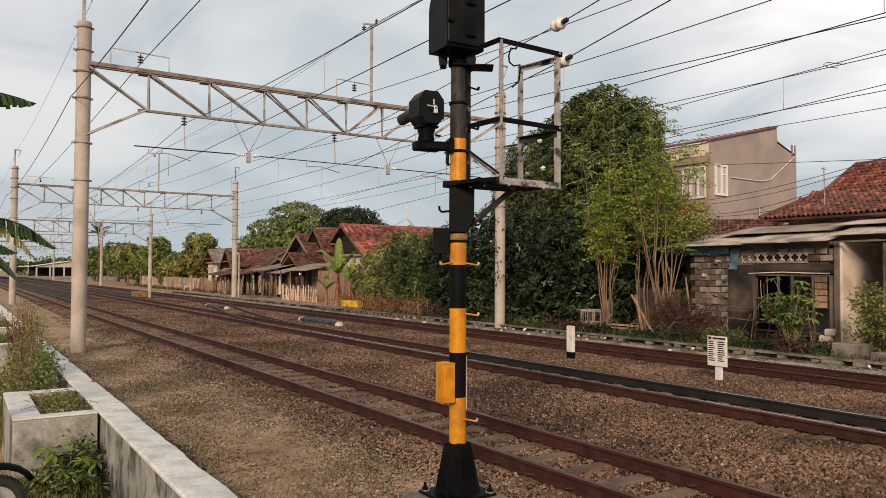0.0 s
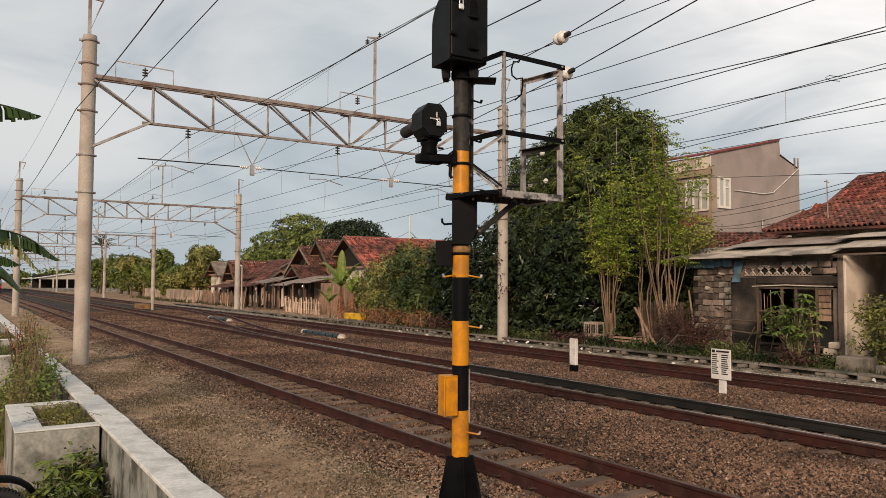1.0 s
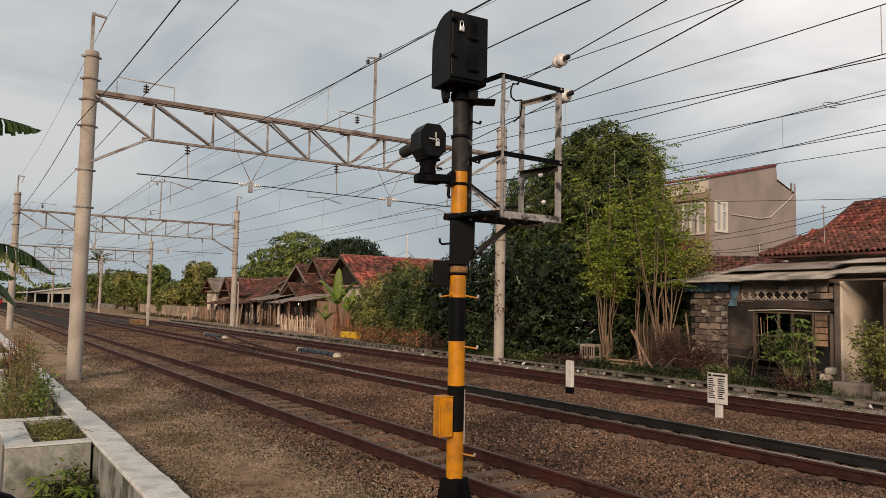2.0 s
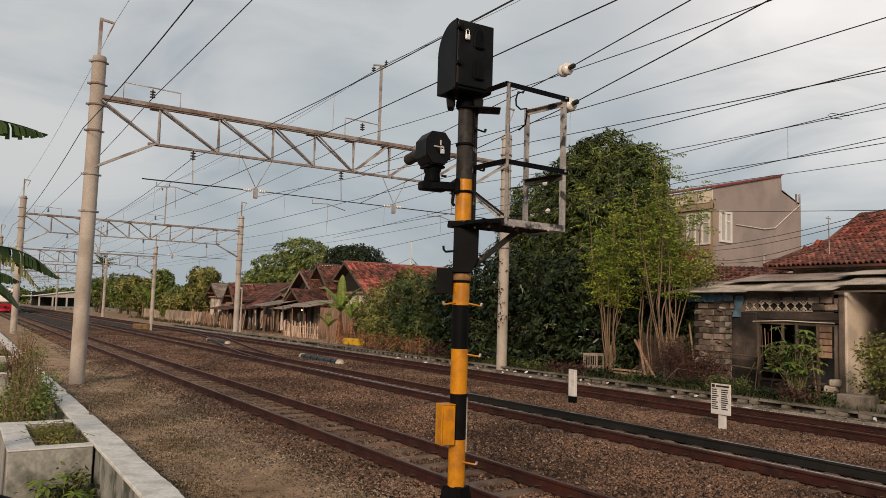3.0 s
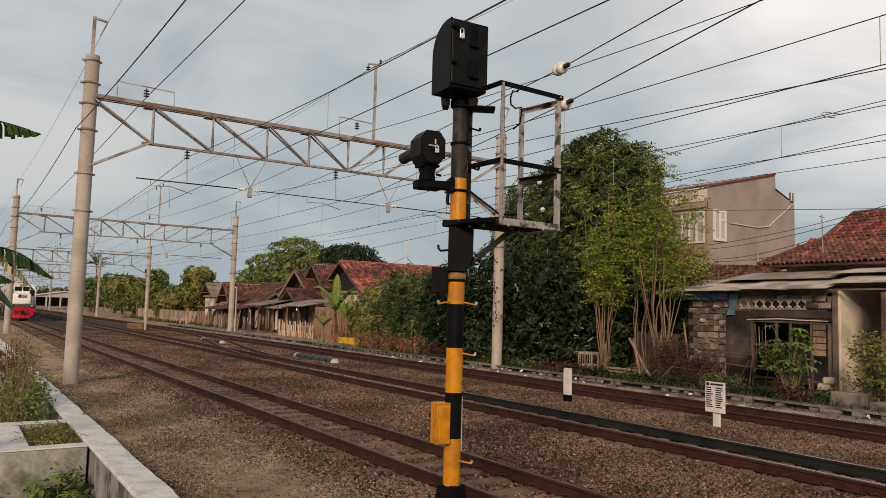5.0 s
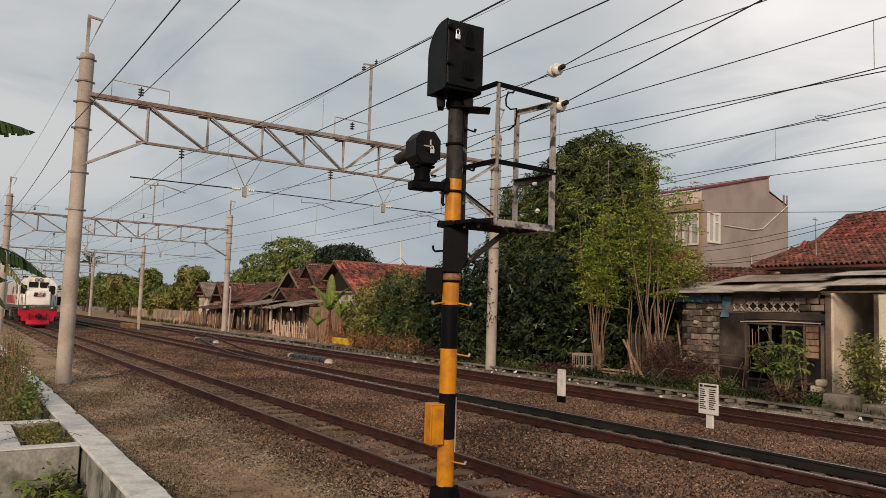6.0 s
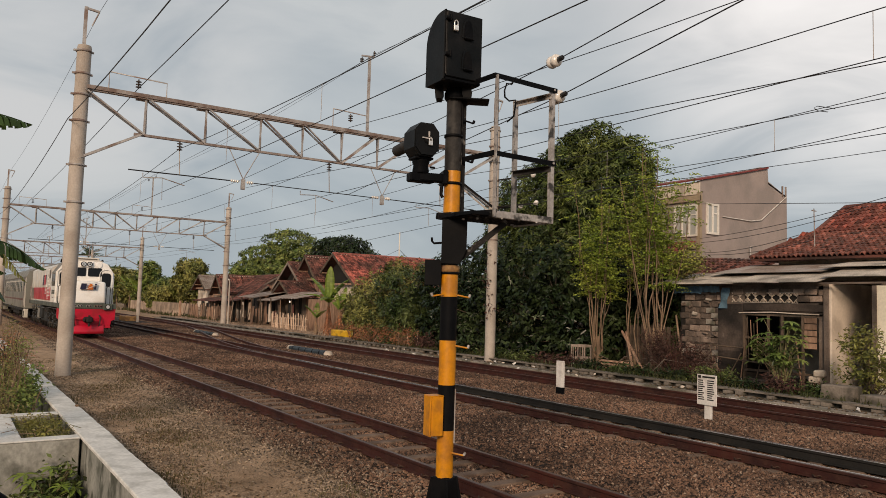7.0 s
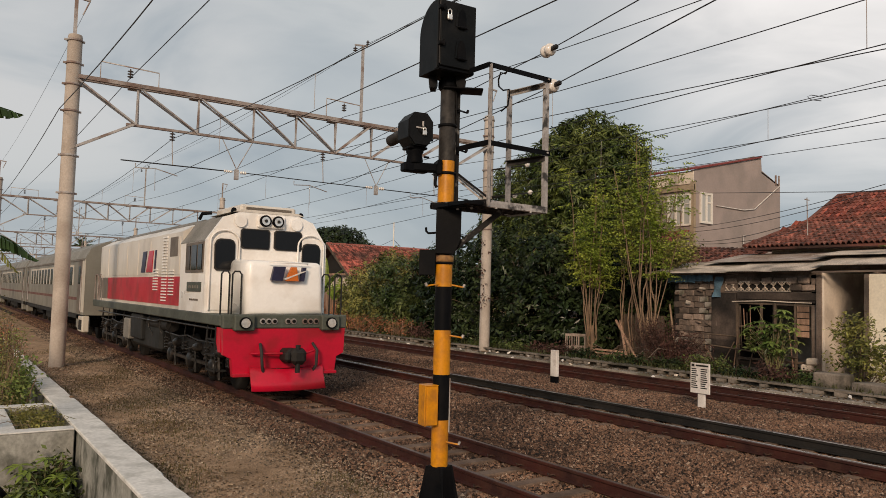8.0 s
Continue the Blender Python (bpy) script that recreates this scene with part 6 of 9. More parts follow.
half = Geo().box(-0.03, 0.03, -0.09, 0.09, -0.092, 0.092, 0.012).mesh("block", M_BLOCK)
for j in range(15):
    z = 0.22 + 0.2 * j
    yy = 11.62 + (0.2 if j % 2 else 0.0)
    while yy < 16.5:
        inside_win = 11.75 < yy < 14.35 and 0.3 < z < 2.38
        vent = 12.3 < yy < 14.7 and 2.66 < z < 3.02
        plastered = yy < 14.9 and z < 2.66
        if not inside_win and not vent and not plastered and z < 3.2 and random.random() > 0.05:
            q = new("block", pale if yy > 14.9 and random.random() < 0.12 else blk); q.parent = shed
            q.matrix_basis = pose(SX + random.uniform(-0.02, 0.02), yy + random.uniform(-0.04, 0.04), z + random.uniform(-0.015, 0.015), random.uniform(-4, 4), 0, random.uniform(-4, 4)) @ Matrix.Diagonal((1, random.uniform(0.86, 1.0), random.uniform(0.9, 1.02), 1))
        yy += 0.40
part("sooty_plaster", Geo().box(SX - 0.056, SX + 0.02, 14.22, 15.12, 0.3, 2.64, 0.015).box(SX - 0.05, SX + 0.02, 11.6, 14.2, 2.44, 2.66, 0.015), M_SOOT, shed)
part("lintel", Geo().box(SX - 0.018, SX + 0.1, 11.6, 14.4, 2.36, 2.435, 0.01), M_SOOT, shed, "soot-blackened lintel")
part("lintel_edge", Geo().tube([(SX - 0.05, 14.35, 2.36), (SX - 0.06, 13.2, 2.405), (SX - 0.05, 12.5, 2.38), (SX - 0.05, 11.75, 2.37)], 0.018, 6), M_PLASTER, shed, "pale broken edge under the lintel")
vent = part("vent_screen", Geo().box(SX - 0.02, SX + 0.05, 12.42, 14.64, 2.685, 2.705).box(SX - 0.02, SX + 0.05, 12.42, 14.64, 2.995, 3.015), M_ASBESTOS, shed, "pale concrete lattice vent blocks")
# near-black sheet: shade behind the lattice put into colour
part("vent_dark", Geo().box(SX + 0.06, SX + 0.1, 12.40, 14.66, 2.67, 3.03), M_DARK, vent, "near-black sheet for the shade behind the lattice")
diamond = Geo()
for sy in (-1, 1):
    for sz in (-1, 1):
        diamond.bar((0, 0.135 * sy, 0.02 * sz), (0, 0.02 * sy, 0.145 * sz), 0.05, 0.015)
        diamond.bar((0, 0.135 * sy, 0.145 * sz), (0, 0.06 * sy, 0.065 * sz), 0.05, 0.015)
diamond.bar((0, -0.134, -0.145), (0, -0.134, 0.145), 0.05, 0.015)
dm = diamond.mesh("vent_block", M_PLASTER)
for k in range(8):
    q = new("vent_block", dm); q.parent = vent; q.matrix_basis = pose(SX + 0.005, 12.56 + 0.276 * k, 2.85)
rb_ = random.Random(5)
for k in range(12):
    yy, z = rb_.uniform(15.2, 16.5), rb_.uniform(0.5, 2.9)
    part("rubble", Geo().box(-0.05, 0.05, -0.11, 0.11, -0.06, 0.06, 0.03), M_BLOCK if k % 6 else M_ASBESTOS, shed, at=pose(SX - 0.05, yy, z, rb_.uniform(-25, 25), 0, rb_.uniform(-15, 15)) @ Matrix.Diagonal((1, rb_.uniform(0.4, 1.1), rb_.uniform(0.5, 1.1), 1)))
# window woodwork
for yy in (14.18, 13.35, 12.9, 12.25):
    part("window_post", Geo().bar((SX, yy, 0.3), (SX, yy + 0.02, 2.34), 0.05, 0.07), M_BARK, shed)
part("window_rail", Geo().bar((SX + 0.02, 11.8, 2.30), (SX + 0.02, 14.2, 2.32), 0.05, 0.05), M_BARK, shed)
part("window_rail", Geo().bar((SX, 11.8, 1.62), (SX, 14.2, 1.6), 0.04, 0.05).bar((SX, 11.8, 0.62), (SX, 14.2, 0.6), 0.06, 0.07), M_BARK, shed)
for k in range(4):
    part("window_stick", Geo().tube([(SX - 0.05, 14.0 - 0.1 * k, 0.9 + 0.3 * (k % 2)), (SX - 0.05, 14.05 - 0.11 * k, 2.25 - 0.1 * (k % 3))], 0.011, 5), M_WOOD if k % 2 else M_BARK, shed)
for k in range(6):
    part("window_stick", Geo().tube([(SX - 0.35, 14.6 - 0.5 * k, 0.2), (SX - 0.15, 14.2 - 0.42 * k + 0.3 * (k % 2), 1.1 + 0.25 * (k % 3))], 0.02, 5), M_WOOD if k % 2 else M_BARK, shed)
part("window_rail", Geo().tube([(SX - 0.4, 14.9, 0.95), (SX - 0.35, 12.0, 0.78)], 0.025, 6), M_BARK, shed)
part("window_rail", Geo().tube([(SX - 0.4, 15.9, 1.32), (SX - 0.35, 14.0, 1.28)], 0.022, 6), M_BARK, shed)
# near-black backing paints the shade between the shutter boards
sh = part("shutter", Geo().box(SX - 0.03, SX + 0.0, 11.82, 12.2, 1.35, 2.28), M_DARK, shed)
for k in range(5):
    part("shutter_board", Geo().box(SX - 0.05, SX - 0.03, 11.83, 12.2, 1.37 + k * 0.185, 1.53 + k * 0.185, 0.006), M_WOOD, sh)
for k, (y, z, w) in enumerate(((11.72, 0.45, 0.20), (11.78, 0.66, 0.17), (11.66, 0.85, 0.15))):
    part("loose_block", Geo().box(-0.14, 0.14, -w, w, -0.1, 0.1, 0.04), M_PLASTER, shed, "pale broken block under the shutter", at=pose(SX - 0.2, y, z - 0.15, 6 - 5 * k, 0, 14 * k - 10))
# covered alley and the cream neighbour
part("side_wall", Geo().box(20.97, 24.98, 11.40, 11.54, 0.0, 3.28, 0.012), M_ALLEY, shed, "pale streaked plaster wall of a covered alley")
# near-black end sheet stands in for the alley's deep shade
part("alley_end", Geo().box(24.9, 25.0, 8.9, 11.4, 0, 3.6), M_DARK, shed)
part("wall_edge", Geo().box(20.93, 21.03, 11.46, 11.62, 0.0, 3.26, 0.012), M_MORTAR, shed, "crumbling dark wall edge")
part("door_jamb", Geo().bar((20.74, 10.12, 0.1), (20.74, 10.10, 3.2), 0.09, 0.1), M_MORTAR, shed)
part("alley_wall", Geo().box(20.9, 24.9, 9.9, 10.0, 0, 3.3), M_MORTAR, shed)
part("cream_wall", Geo().box(20.75, 20.9, 5.0, 10.06, 0, 3.2, 0.01), M_CREAM, shed, "cream plastered wall")
for x0, z0, x1, z1, y0, y1, m in ((20.35, 3.26, 22.6, 3.72, 14.2, 17.3, M_ASBESTOS), (20.42, 3.30, 22.6, 3.78, 11.5, 14.3, M_ASBESTOS), (20.72, 3.46, 22.8, 3.9, 5, 11.6, M_ASBESTOS),
                                  (21.6, 3.66, 23.9, 4.05, 12.0, 15.9, M_ZINC), (21.7, 3.80, 24.1, 4.12, 5, 12.2, M_ASBESTOS)):
    part("roof_sheet", corrugated(x0, z0, x1, z1, y0, y1), m, shed, "grey corrugated fibre-cement sheet")
part("roof_batten", Geo().bar((20.75, 9.5, 3.28), (20.75, 17.2, 3.23), 0.05, 0.05), M_MORTAR, shed)
for y0, y1, z0 in ((15.0, 15.75, 3.0), (15.7, 16.75, 2.96)):
    g = Geo()
    n = 12
    vs = [(SX - 0.16 + 0.03 * math.sin(i * 1.9 + r), y0 + (y1 - y0) * i / n, 3.2 - r * (3.2 - z0) / 2 + 0.06 * noise.noise((i * 0.7, r, y0))) for r in range(3) for i in range(n + 1)]
    g.add(vs, [(r * (n + 1) + i, r * (n + 1) + i + 1, (r + 1) * (n + 1) + i + 1, (r + 1) * (n + 1) + i) for r in range(2) for i in range(n)], True)
    part("tarpaulin", g, M_BLUE, shed, "torn blue tarpaulin")
g = Geo()
vs = [(SX - 0.13 + 0.04 * math.sin(r * 1.3 + i), 14.62 + 0.28 * i / 3 + 0.02 * r, 3.15 - r * 0.11) for r in range(7) for i in range(4)]
g.add(vs, [(r * 4 + i, r * 4 + i + 1, r * 4 + i + 5, r * 4 + i + 4) for r in range(6) for i in range(3)], True)
part("tarpaulin", g, M_BLUE, shed, "hanging strip of blue tarpaulin")

# ---- two-storey building ----
bld = thing("two_storey_building", "unpainted grey rendered two-storey building with white windows", "building")
BX, BY = 30.0, 22.65
gp = [(BX, 0), (37.3, 0), (37.3, 8.62), (35.62, 9.25), (35.55, 9.95), (34.9, 9.93), (BX, 8.66)]
part("gable_wall", Geo().prism(gp, BY, BY + 0.18, "y"), M_GREYWALL, bld, "bare grey render")
part("side_wall", Geo().box(BX, BX + 0.15, BY + 0.19, 34, 0, 5.35).box(BX, BX + 0.15, BY + 0.19, 34, 7.62, 8.6).box(BX, BX + 0.15, BY + 0.19, BY + 0.4, 5.35, 7.62).box(BX, BX + 0.15, 24.12, 34, 5.35, 7.62).box(BX, BX + 0.15, BY + 0.4, 24.12, 5.35, 5.98).box(BX, BX + 0.15, BY + 0.4, 24.12, 7.52, 7.62), M_GREYWALL, bld)
part("corner_post", Geo().box(BX - 0.06, BX + 0.1, BY - 0.05, BY + 0.16, 0, 8.1), M_TERRACE, bld, "ochre corner pilaster")
part("ochre_band", Geo().box(BX - 0.12, BX, BY - 0.05, 30, 7.68, 7.95).box(BX - 0.1, BX, BY + 0.2, 30, 5.35, 5.6), M_TERRACE, bld)
part("parapet", Geo().box(BX - 0.05, BX + 0.0, BY, 30, 8.0, 8.62), M_PLASTER, bld)
part("roof", slab_between([(BX - 0.2, BY - 0.1, 8.72), (35.5, BY - 0.1, 10.0), (35.5, 34, 10.0), (BX - 0.2, 34, 8.72)], 0.08), M_REDSHEET, bld, "thin red roof sheet")
part("rear_roof", slab_between([(35.6, BY, 9.2), (37.3, BY, 8.62), (37.3, 34, 8.62), (35.6, 34, 9.2)], 0.08), M_REDSHEET, bld)
def window(parent, at, w, h, n):
    wd = part("window", Geo().box(-w / 2, w / 2, -0.02, 0.08, 0, h), M_WINDOW, parent, "white-framed window", at=at)
    f = Geo()
    for i in range(n + 1):
        x = -w / 2 + w * i / n
        f.box(x - 0.045, x + 0.045, -0.07, 0.09, -0.03, h + 0.03)
    f.box(-w / 2, w / 2, -0.06, 0.085, -0.04, 0.05); f.box(-w / 2, w / 2, -0.06, 0.085, h - 0.05, h + 0.04)
    f.box(-w / 2, w / 2, -0.05, 0.08, h * 0.66, h * 0.66 + 0.06)
    part("window_frame", f, M_WFRAME, wd)
    return wd
gw = part("window", Geo().box(-0.40, 0.40, -0.02, 0.06, 0, 1.42), M_WINDOW, bld, "white-framed casement window", at=pose(30.9, BY - 0.02, 6.15))
wf = Geo().box(-0.46, -0.36, -0.07, 0.07, -0.05, 1.47).box(0.36, 0.46, -0.07, 0.07, -0.05, 1.47).box(-0.36, 0.36, -0.07, 0.07, -0.05, 0.06).box(-0.36, 0.36, -0.07, 0.07, 1.36, 1.47).box(-0.05, 0.06, -0.065, 0.07, 0.06, 1.36)
part("window_frame", wf, M_WFRAME, gw)
part("sash_bar", Geo().box(0.06, 0.36, -0.055, 0.06, 0.95, 1.02), M_WFRAME, gw)
window(bld, pose(BX - 0.02, 23.45, 6.0, 0, 0, -90), 1.3, 1.5, 3)
part("porch_roof", slab_between([(28.6, 22.9, 5.05), (28.6, 26, 5.05), (30, 26, 5.75), (30, 22.9, 5.75)], 0.06), M_REDSHEET, bld, "faded red porch roof")
for x in (36.9, 37.2):
    part("rebar_stub", Geo().tube([(x, BY, 8.6), (x, BY, 9.15)], 0.05, 6), M_STEELRUST, bld)
part("wall_cable", Geo().tube([(31.7, BY - 0.04, 7.05), (34.0, BY - 0.05, 7.02), (34.9, BY - 0.05, 7.15), (36.0, BY - 0.05, 7.85), (37.2, BY - 0.05, 8.6)], 0.03, 5), M_WHITE, bld)
part("drain_pipe", Geo().tube([(33.9, BY - 0.08, 4.9), (33.9, BY - 0.08, 5.7), (34.1, BY - 0.1, 5.75)], 0.04, 6), M_GALV, bld)


# ---- village houses with gables to the track ----
def village_house(x, y, width, length, eave, ridge, mat, wallmat, label, boards=M_BARK):
    """Ridge runs away from the track; the open timber gable stands at x under a wide overhang."""
    t = thing("village_house", label, "house", group="village houses by the track")
    h = width / 2
    slope = (ridge - eave) / h
    part("wall", Geo().box(x + 0.7, x + length - 0.3, y - h + 0.45, y + h - 0.45, 0, eave + 0.05), wallmat, t)
    # solid near-black gable: the shade under the overhang is in its colour
    part("gable_recess", Geo().prism([(y - h + 0.5, eave + 0.05), (y + h - 0.5, eave + 0.05), (y, ridge - 0.18)], x + 0.8, x + length - 0.3, "x"), M_DARK, t, "near-black fill for the shade in the open gable")
    for s in (-1, 1):
        part("roof_deck", slab_between([(x, y + s * h, eave - 0.1), (x + length, y + s * h, eave - 0.1), (x + length, y, ridge), (x, y, ridge)], 0.05), M_TILE_OLD, t)
        part("barge_board", Geo().bar((x - 0.03, y + s * (h + 0.05), eave - 0.16), (x - 0.03, y, ridge - 0.04), 0.05, 0.2), boards, t)
        part("purlin", Geo().bar((x + 0.02, y + s * h * 0.5, ridge - slope * h * 0.5 - 0.22), (x + 1.2, y + s * h * 0.5, ridge - slope * h * 0.5 - 0.22), 0.12), M_WOOD, t)
    part("tie_beam", Geo().bar((x + 0.45, y - h + 0.35, eave + 0.1), (x + 0.45, y + h - 0.35, eave + 0.1), 0.14, 0.16), M_WOOD, t)
    tile_roof(t, "roof_tiles", (x, y - h, eave - 0.05), (length, 0, 0), (0, h, ridge - eave + 0.1), mat=mat, w=0.24, h=0.27)
    tile_roof(t, "roof_tiles", (x, y + h, eave - 0.05), (length, 0, 0), (0, -h, ridge - eave + 0.1), mat=mat, w=0.5, h=0.5)
    # thin near-black box on the wall paints a shaded doorway
    part("gable_opening", Geo().box(x + 0.66, x + 0.72, y - 0.7, y + 0.5, 0.2, min(2.1, eave - 0.3)), M_DARK, t, "near-black patch for the shade in a doorway")
    for s in (-1, 1):
        part("door_post", Geo().bar((x + 0.64, y - 0.1 + s * 0.64, 0.1), (x + 0.64, y - 0.1 + s * 0.64, min(2.15, eave - 0.25)), 0.08), M_FENCEGREY, t)
    nb = int((width - 0.9) / 0.28)
    bd = Geo().box(-0.012, 0.012, -0.115, 0.115, 0.15, eave - 0.05).mesh("wall_board", wallmat)
    for k in range(nb):
        yy = y - h + 0.6 + k * 0.28
        if abs(yy - (y - 0.1)) > 0.75:
            q = new("wall_board", bd); q.parent = t; q.matrix_basis = pose(x + 0.68 - 0.02 * (k % 2), yy, random.uniform(-0.05, 0.05), random.uniform(-1.5, 1.5), 0, 0)
    # ridge tiles, bedded in pale mortar
    rm = Geo().tube([(0, 0, 0), (0.44, 0, 0.012)], 0.12, 8).mesh("ridge_tile", mat)
    k = 0.0
    while k < length - 0.3:
        q = new("ridge_tile", rm); q.parent = t; q.matrix_basis = pose(x + k, y, ridge + 0.03 + random.uniform(-0.015, 0.015), 0, 0, random.uniform(-3, 3))
        k += 0.42
    part("ridge_mortar", Geo().bar((x + 0.05, y, ridge - 0.02), (x + length, y, ridge - 0.02), 0.3, 0.06), M_PLASTER, t)
    return t


village_house(26.6, 56.2, 8.4, 10, 3.6, 6.2, M_TILE_J, M_PLASTER, "village house with a long red clay tile roof")
village_house(25.9, 60.3, 5.0, 7, 4.0, 6.1, M_TILE_OLD, M_WOOD, "wooden village house with a steep dark tile gable")
village_house(25.4, 62.9, 8.4, 7, 2.9, 5.6, M_TILE_OLD, M_WOOD, "wooden village house with pale barge boards", M_FENCEGREY)
village_house(23.7, 60.2, 5.8, 2.2, 2.3, 3.8, M_TILE_OLD, M_WOOD, "low lean-to with a dark tile gable")
village_house(24.4, 80.6, 4.8, 6, 2.5, 4.7, M_TILE_OLD, M_WOOD, "brown wooden village house")
village_house(24.2, 86.6, 5.6, 6, 3.2, 4.7, M_ZINC, M_PLASTER, "small plastered house with a grey roof")

def eave_house(x, y0, y1, depth, eave, ridge, mat, wallmat, label):
    """Ridge runs along the track; the long eave faces it."""
    t = thing("village_house", label, "house", group="village houses by the track")
    part("wall", Geo().prism([(x + 0.5, 0), (x + 2 * depth - 0.5, 0), (x + 2 * depth - 0.5, eave), (x + depth, ridge - 0.2), (x + 0.5, eave)], y0 + 0.35, y1 - 0.35, "y"), wallmat, t)
    for s in (0, 1):
        part("roof_deck", slab_between([(x + 2 * depth * s, y0, eave - 0.1), (x + 2 * depth * s, y1, eave - 0.1), (x + depth, y1, ridge), (x + depth, y0, ridge)], 0.05), M_TILE_OLD, t)
    tile_roof(t, "roof_tiles", (x, y0, eave - 0.05), (0, y1 - y0, 0), (depth, 0, ridge - eave + 0.1), mat=mat, w=0.32, h=0.36)
    part("ridge_cap", Geo().tube([(x + depth, y0, ridge + 0.04), (x + depth, y1, ridge + 0.04)], 0.11, 8), mat, t)
    # doorway is a near-black patch, its shade painted on the wall
    part("doorway", Geo().box(x + 0.46, x + 0.52, y0 + 1.2, y0 + 2.2, 0.1, min(2.0, eave - 0.2)), M_DARK, t, "near-black patch for the shade in a doorway")
    part("barge_board", Geo().bar((x, y0 - 0.03, eave - 0.08), (x + depth, y0 - 0.03, ridge), 0.05, 0.15), M_FENCEGREY, t)
    return t


eave_house(24.9, 71.2, 78.2, 3.2, 2.9, 4.7, M_TILE_OLD, M_WOOD, "village house with dark weathered roof tiles")
eave_house(23.2, 66.4, 71.0, 1.8, 2.3, 3.5, M_TILE_OLD, M_WOOD, "low lean-to with a sagging dark tile roof")

# open shelter with tin awning in front of the houses
shelter = thing("roadside_shelter", "open wooden shelter with a sagging tin awning", "shelter")
for k, (y0, y1, z) in enumerate(((51.9, 57.2, 2.62), (56.8, 60.9, 2.40), (60.6, 65.2, 2.62), (66.6, 72.0, 2.25), (71.8, 79.6, 2.15))):
    part("awning_sheet", corrugated(21.7 + 0.25 * (k % 2), z - 0.22, 24.6, z + 0.35, y0, y1, 0.3, 0.03), M_ZINC if k < 3 else M_TILE_OLD, shelter, "rusty tin sheet")
for yy in (53.2, 55.4, 57.5, 59.8, 62.0, 64.5, 67.0, 69.5):
    part("post", Geo().tube([(21.9 + random.uniform(0, 0.2), yy + random.uniform(-0.3, 0.3), 0), (21.9, yy, 2.42)], 0.05, 6), M_WOOD if random.random() < 0.4 else M_BARK, shelter)
rb = random.Random(23)
yy = 51.0
while yy < 80:
    w = rb.uniform(0.35, 0.9)
    # the near-black boards paint shade under the awning
    m = rb.choice((M_WOOD, M_BARK, M_BARK, M_FENCEGREY, M_DARK, M_DARK))
    part("back_board", Geo().box(23.42 + rb.uniform(0, 0.08), 23.55, yy, yy + w - 0.02, 0, 2.5), m, shelter)
    yy += w
for k in range(34):
    yy = 52 + k * 0.82 + rb.uniform(-0.3, 0.3)
    z0 = rb.uniform(0.2, 1.3)
    part("hanging_cloth", Geo().prism([(yy, z0), (yy + rb.uniform(0.2, 0.5), z0 + 0.05), (yy + 0.4, z0 + rb.uniform(0.5, 0.9)), (yy + 0.02, z0 + 0.7)], 22.3 + 0.02 * k % 0.9, 22.33 + 0.02 * k % 0.9, "x"), rb.choice((M_WOOD, M_BARK, M_PLASTER, M_BARK, M_DULLRED)), shelter)
part("side_board", Geo().box(22.6, 24.4, 47.0, 47.1, 0, 2.4).box(22.5, 22.6, 47.0, 51.4, 0, 2.4), M_WOOD, shelter, "grey weathered planks")
for yy in (54.2, 58.3, 60.4, 63.2, 65.0, 68.0):
    part("hanging_cloth", Geo().prism([(yy, 0.5), (yy + 0.55, 0.4), (yy + 0.5, 1.9), (yy + 0.05, 2.0)], 22.25, 22.29, "x"), random.choice((M_WOOD, M_BAMBOO, M_DARK, M_PLASTER)), shelter)
for k in range(26):
    yy = 52.5 + k * 1.25 + random.uniform(-0.4, 0.4)
    x = random.uniform(20.6, 22.0)
    h = random.uniform(0.5, 1.9)
    kind_, m = random.choice((("leaning_board", M_BARK), ("leaning_board", M_WOOD), ("leaning_pole", M_BAMBOO), ("leaning_pole", M_BARK)))
    g = Geo().box(-0.02, 0.02, -0.16, 0.16, 0, h) if kind_ == "leaning_board" else Geo().tube([(0, 0, 0), (0.1, 0.1, h * 1.2)], 0.035, 6)
    if yy > 59:
        thing(kind_, "old timber leaning before the village shelter", "timber", pose(x, yy, 0.08, random.uniform(-12, 12), 6, random.uniform(-30, 30)), "timber by the shelter", g=g, mats=m)
bulb = thing("light_bulb", "small glowing bulb hung under the awning", "lamp", g=Geo().lathe([(0.02, 0.1), (0.035, 0.06), (0.042, 0.0), (0.02, -0.04)], 10, pose(22.6, 55.2, 2.12)), mats=M_BULB)
part("cord", Geo().tube([(22.6, 55.2, 2.2), (22.6, 55.2, 2.55)], 0.008, 4), M_WIRE, bulb, "thin dark cord")
fence = thing("bamboo_fence", "pale split bamboo fence before the shelter", "fence")
pk = Geo().box(-0.012, 0.012, -0.045, 0.045, 0, 1.25).mesh("picket", M_BAMBOO)
yy = 49.0
while yy < 55.6:
    q = new("picket", pk); q.parent = fence
    q.matrix_basis = pose(21.35 + random.uniform(-0.05, 0.05), yy, 0.02 + random.uniform(-0.3, 0.12), random.uniform(-9, 9), random.uniform(-4, 4), random.uniform(-25, 25))
    yy += random.uniform(0.12, 0.22)
for z in (0.45, 0.95):
    part("fence_rail", Geo().tube([(21.38, 48.9, z), (21.38, 55.7, z)], 0.03, 6), M_BAMBOO, fence)
fence2 = thing("plank_fence", "leaning fence of old grey planks", "fence")
yy = 66.5
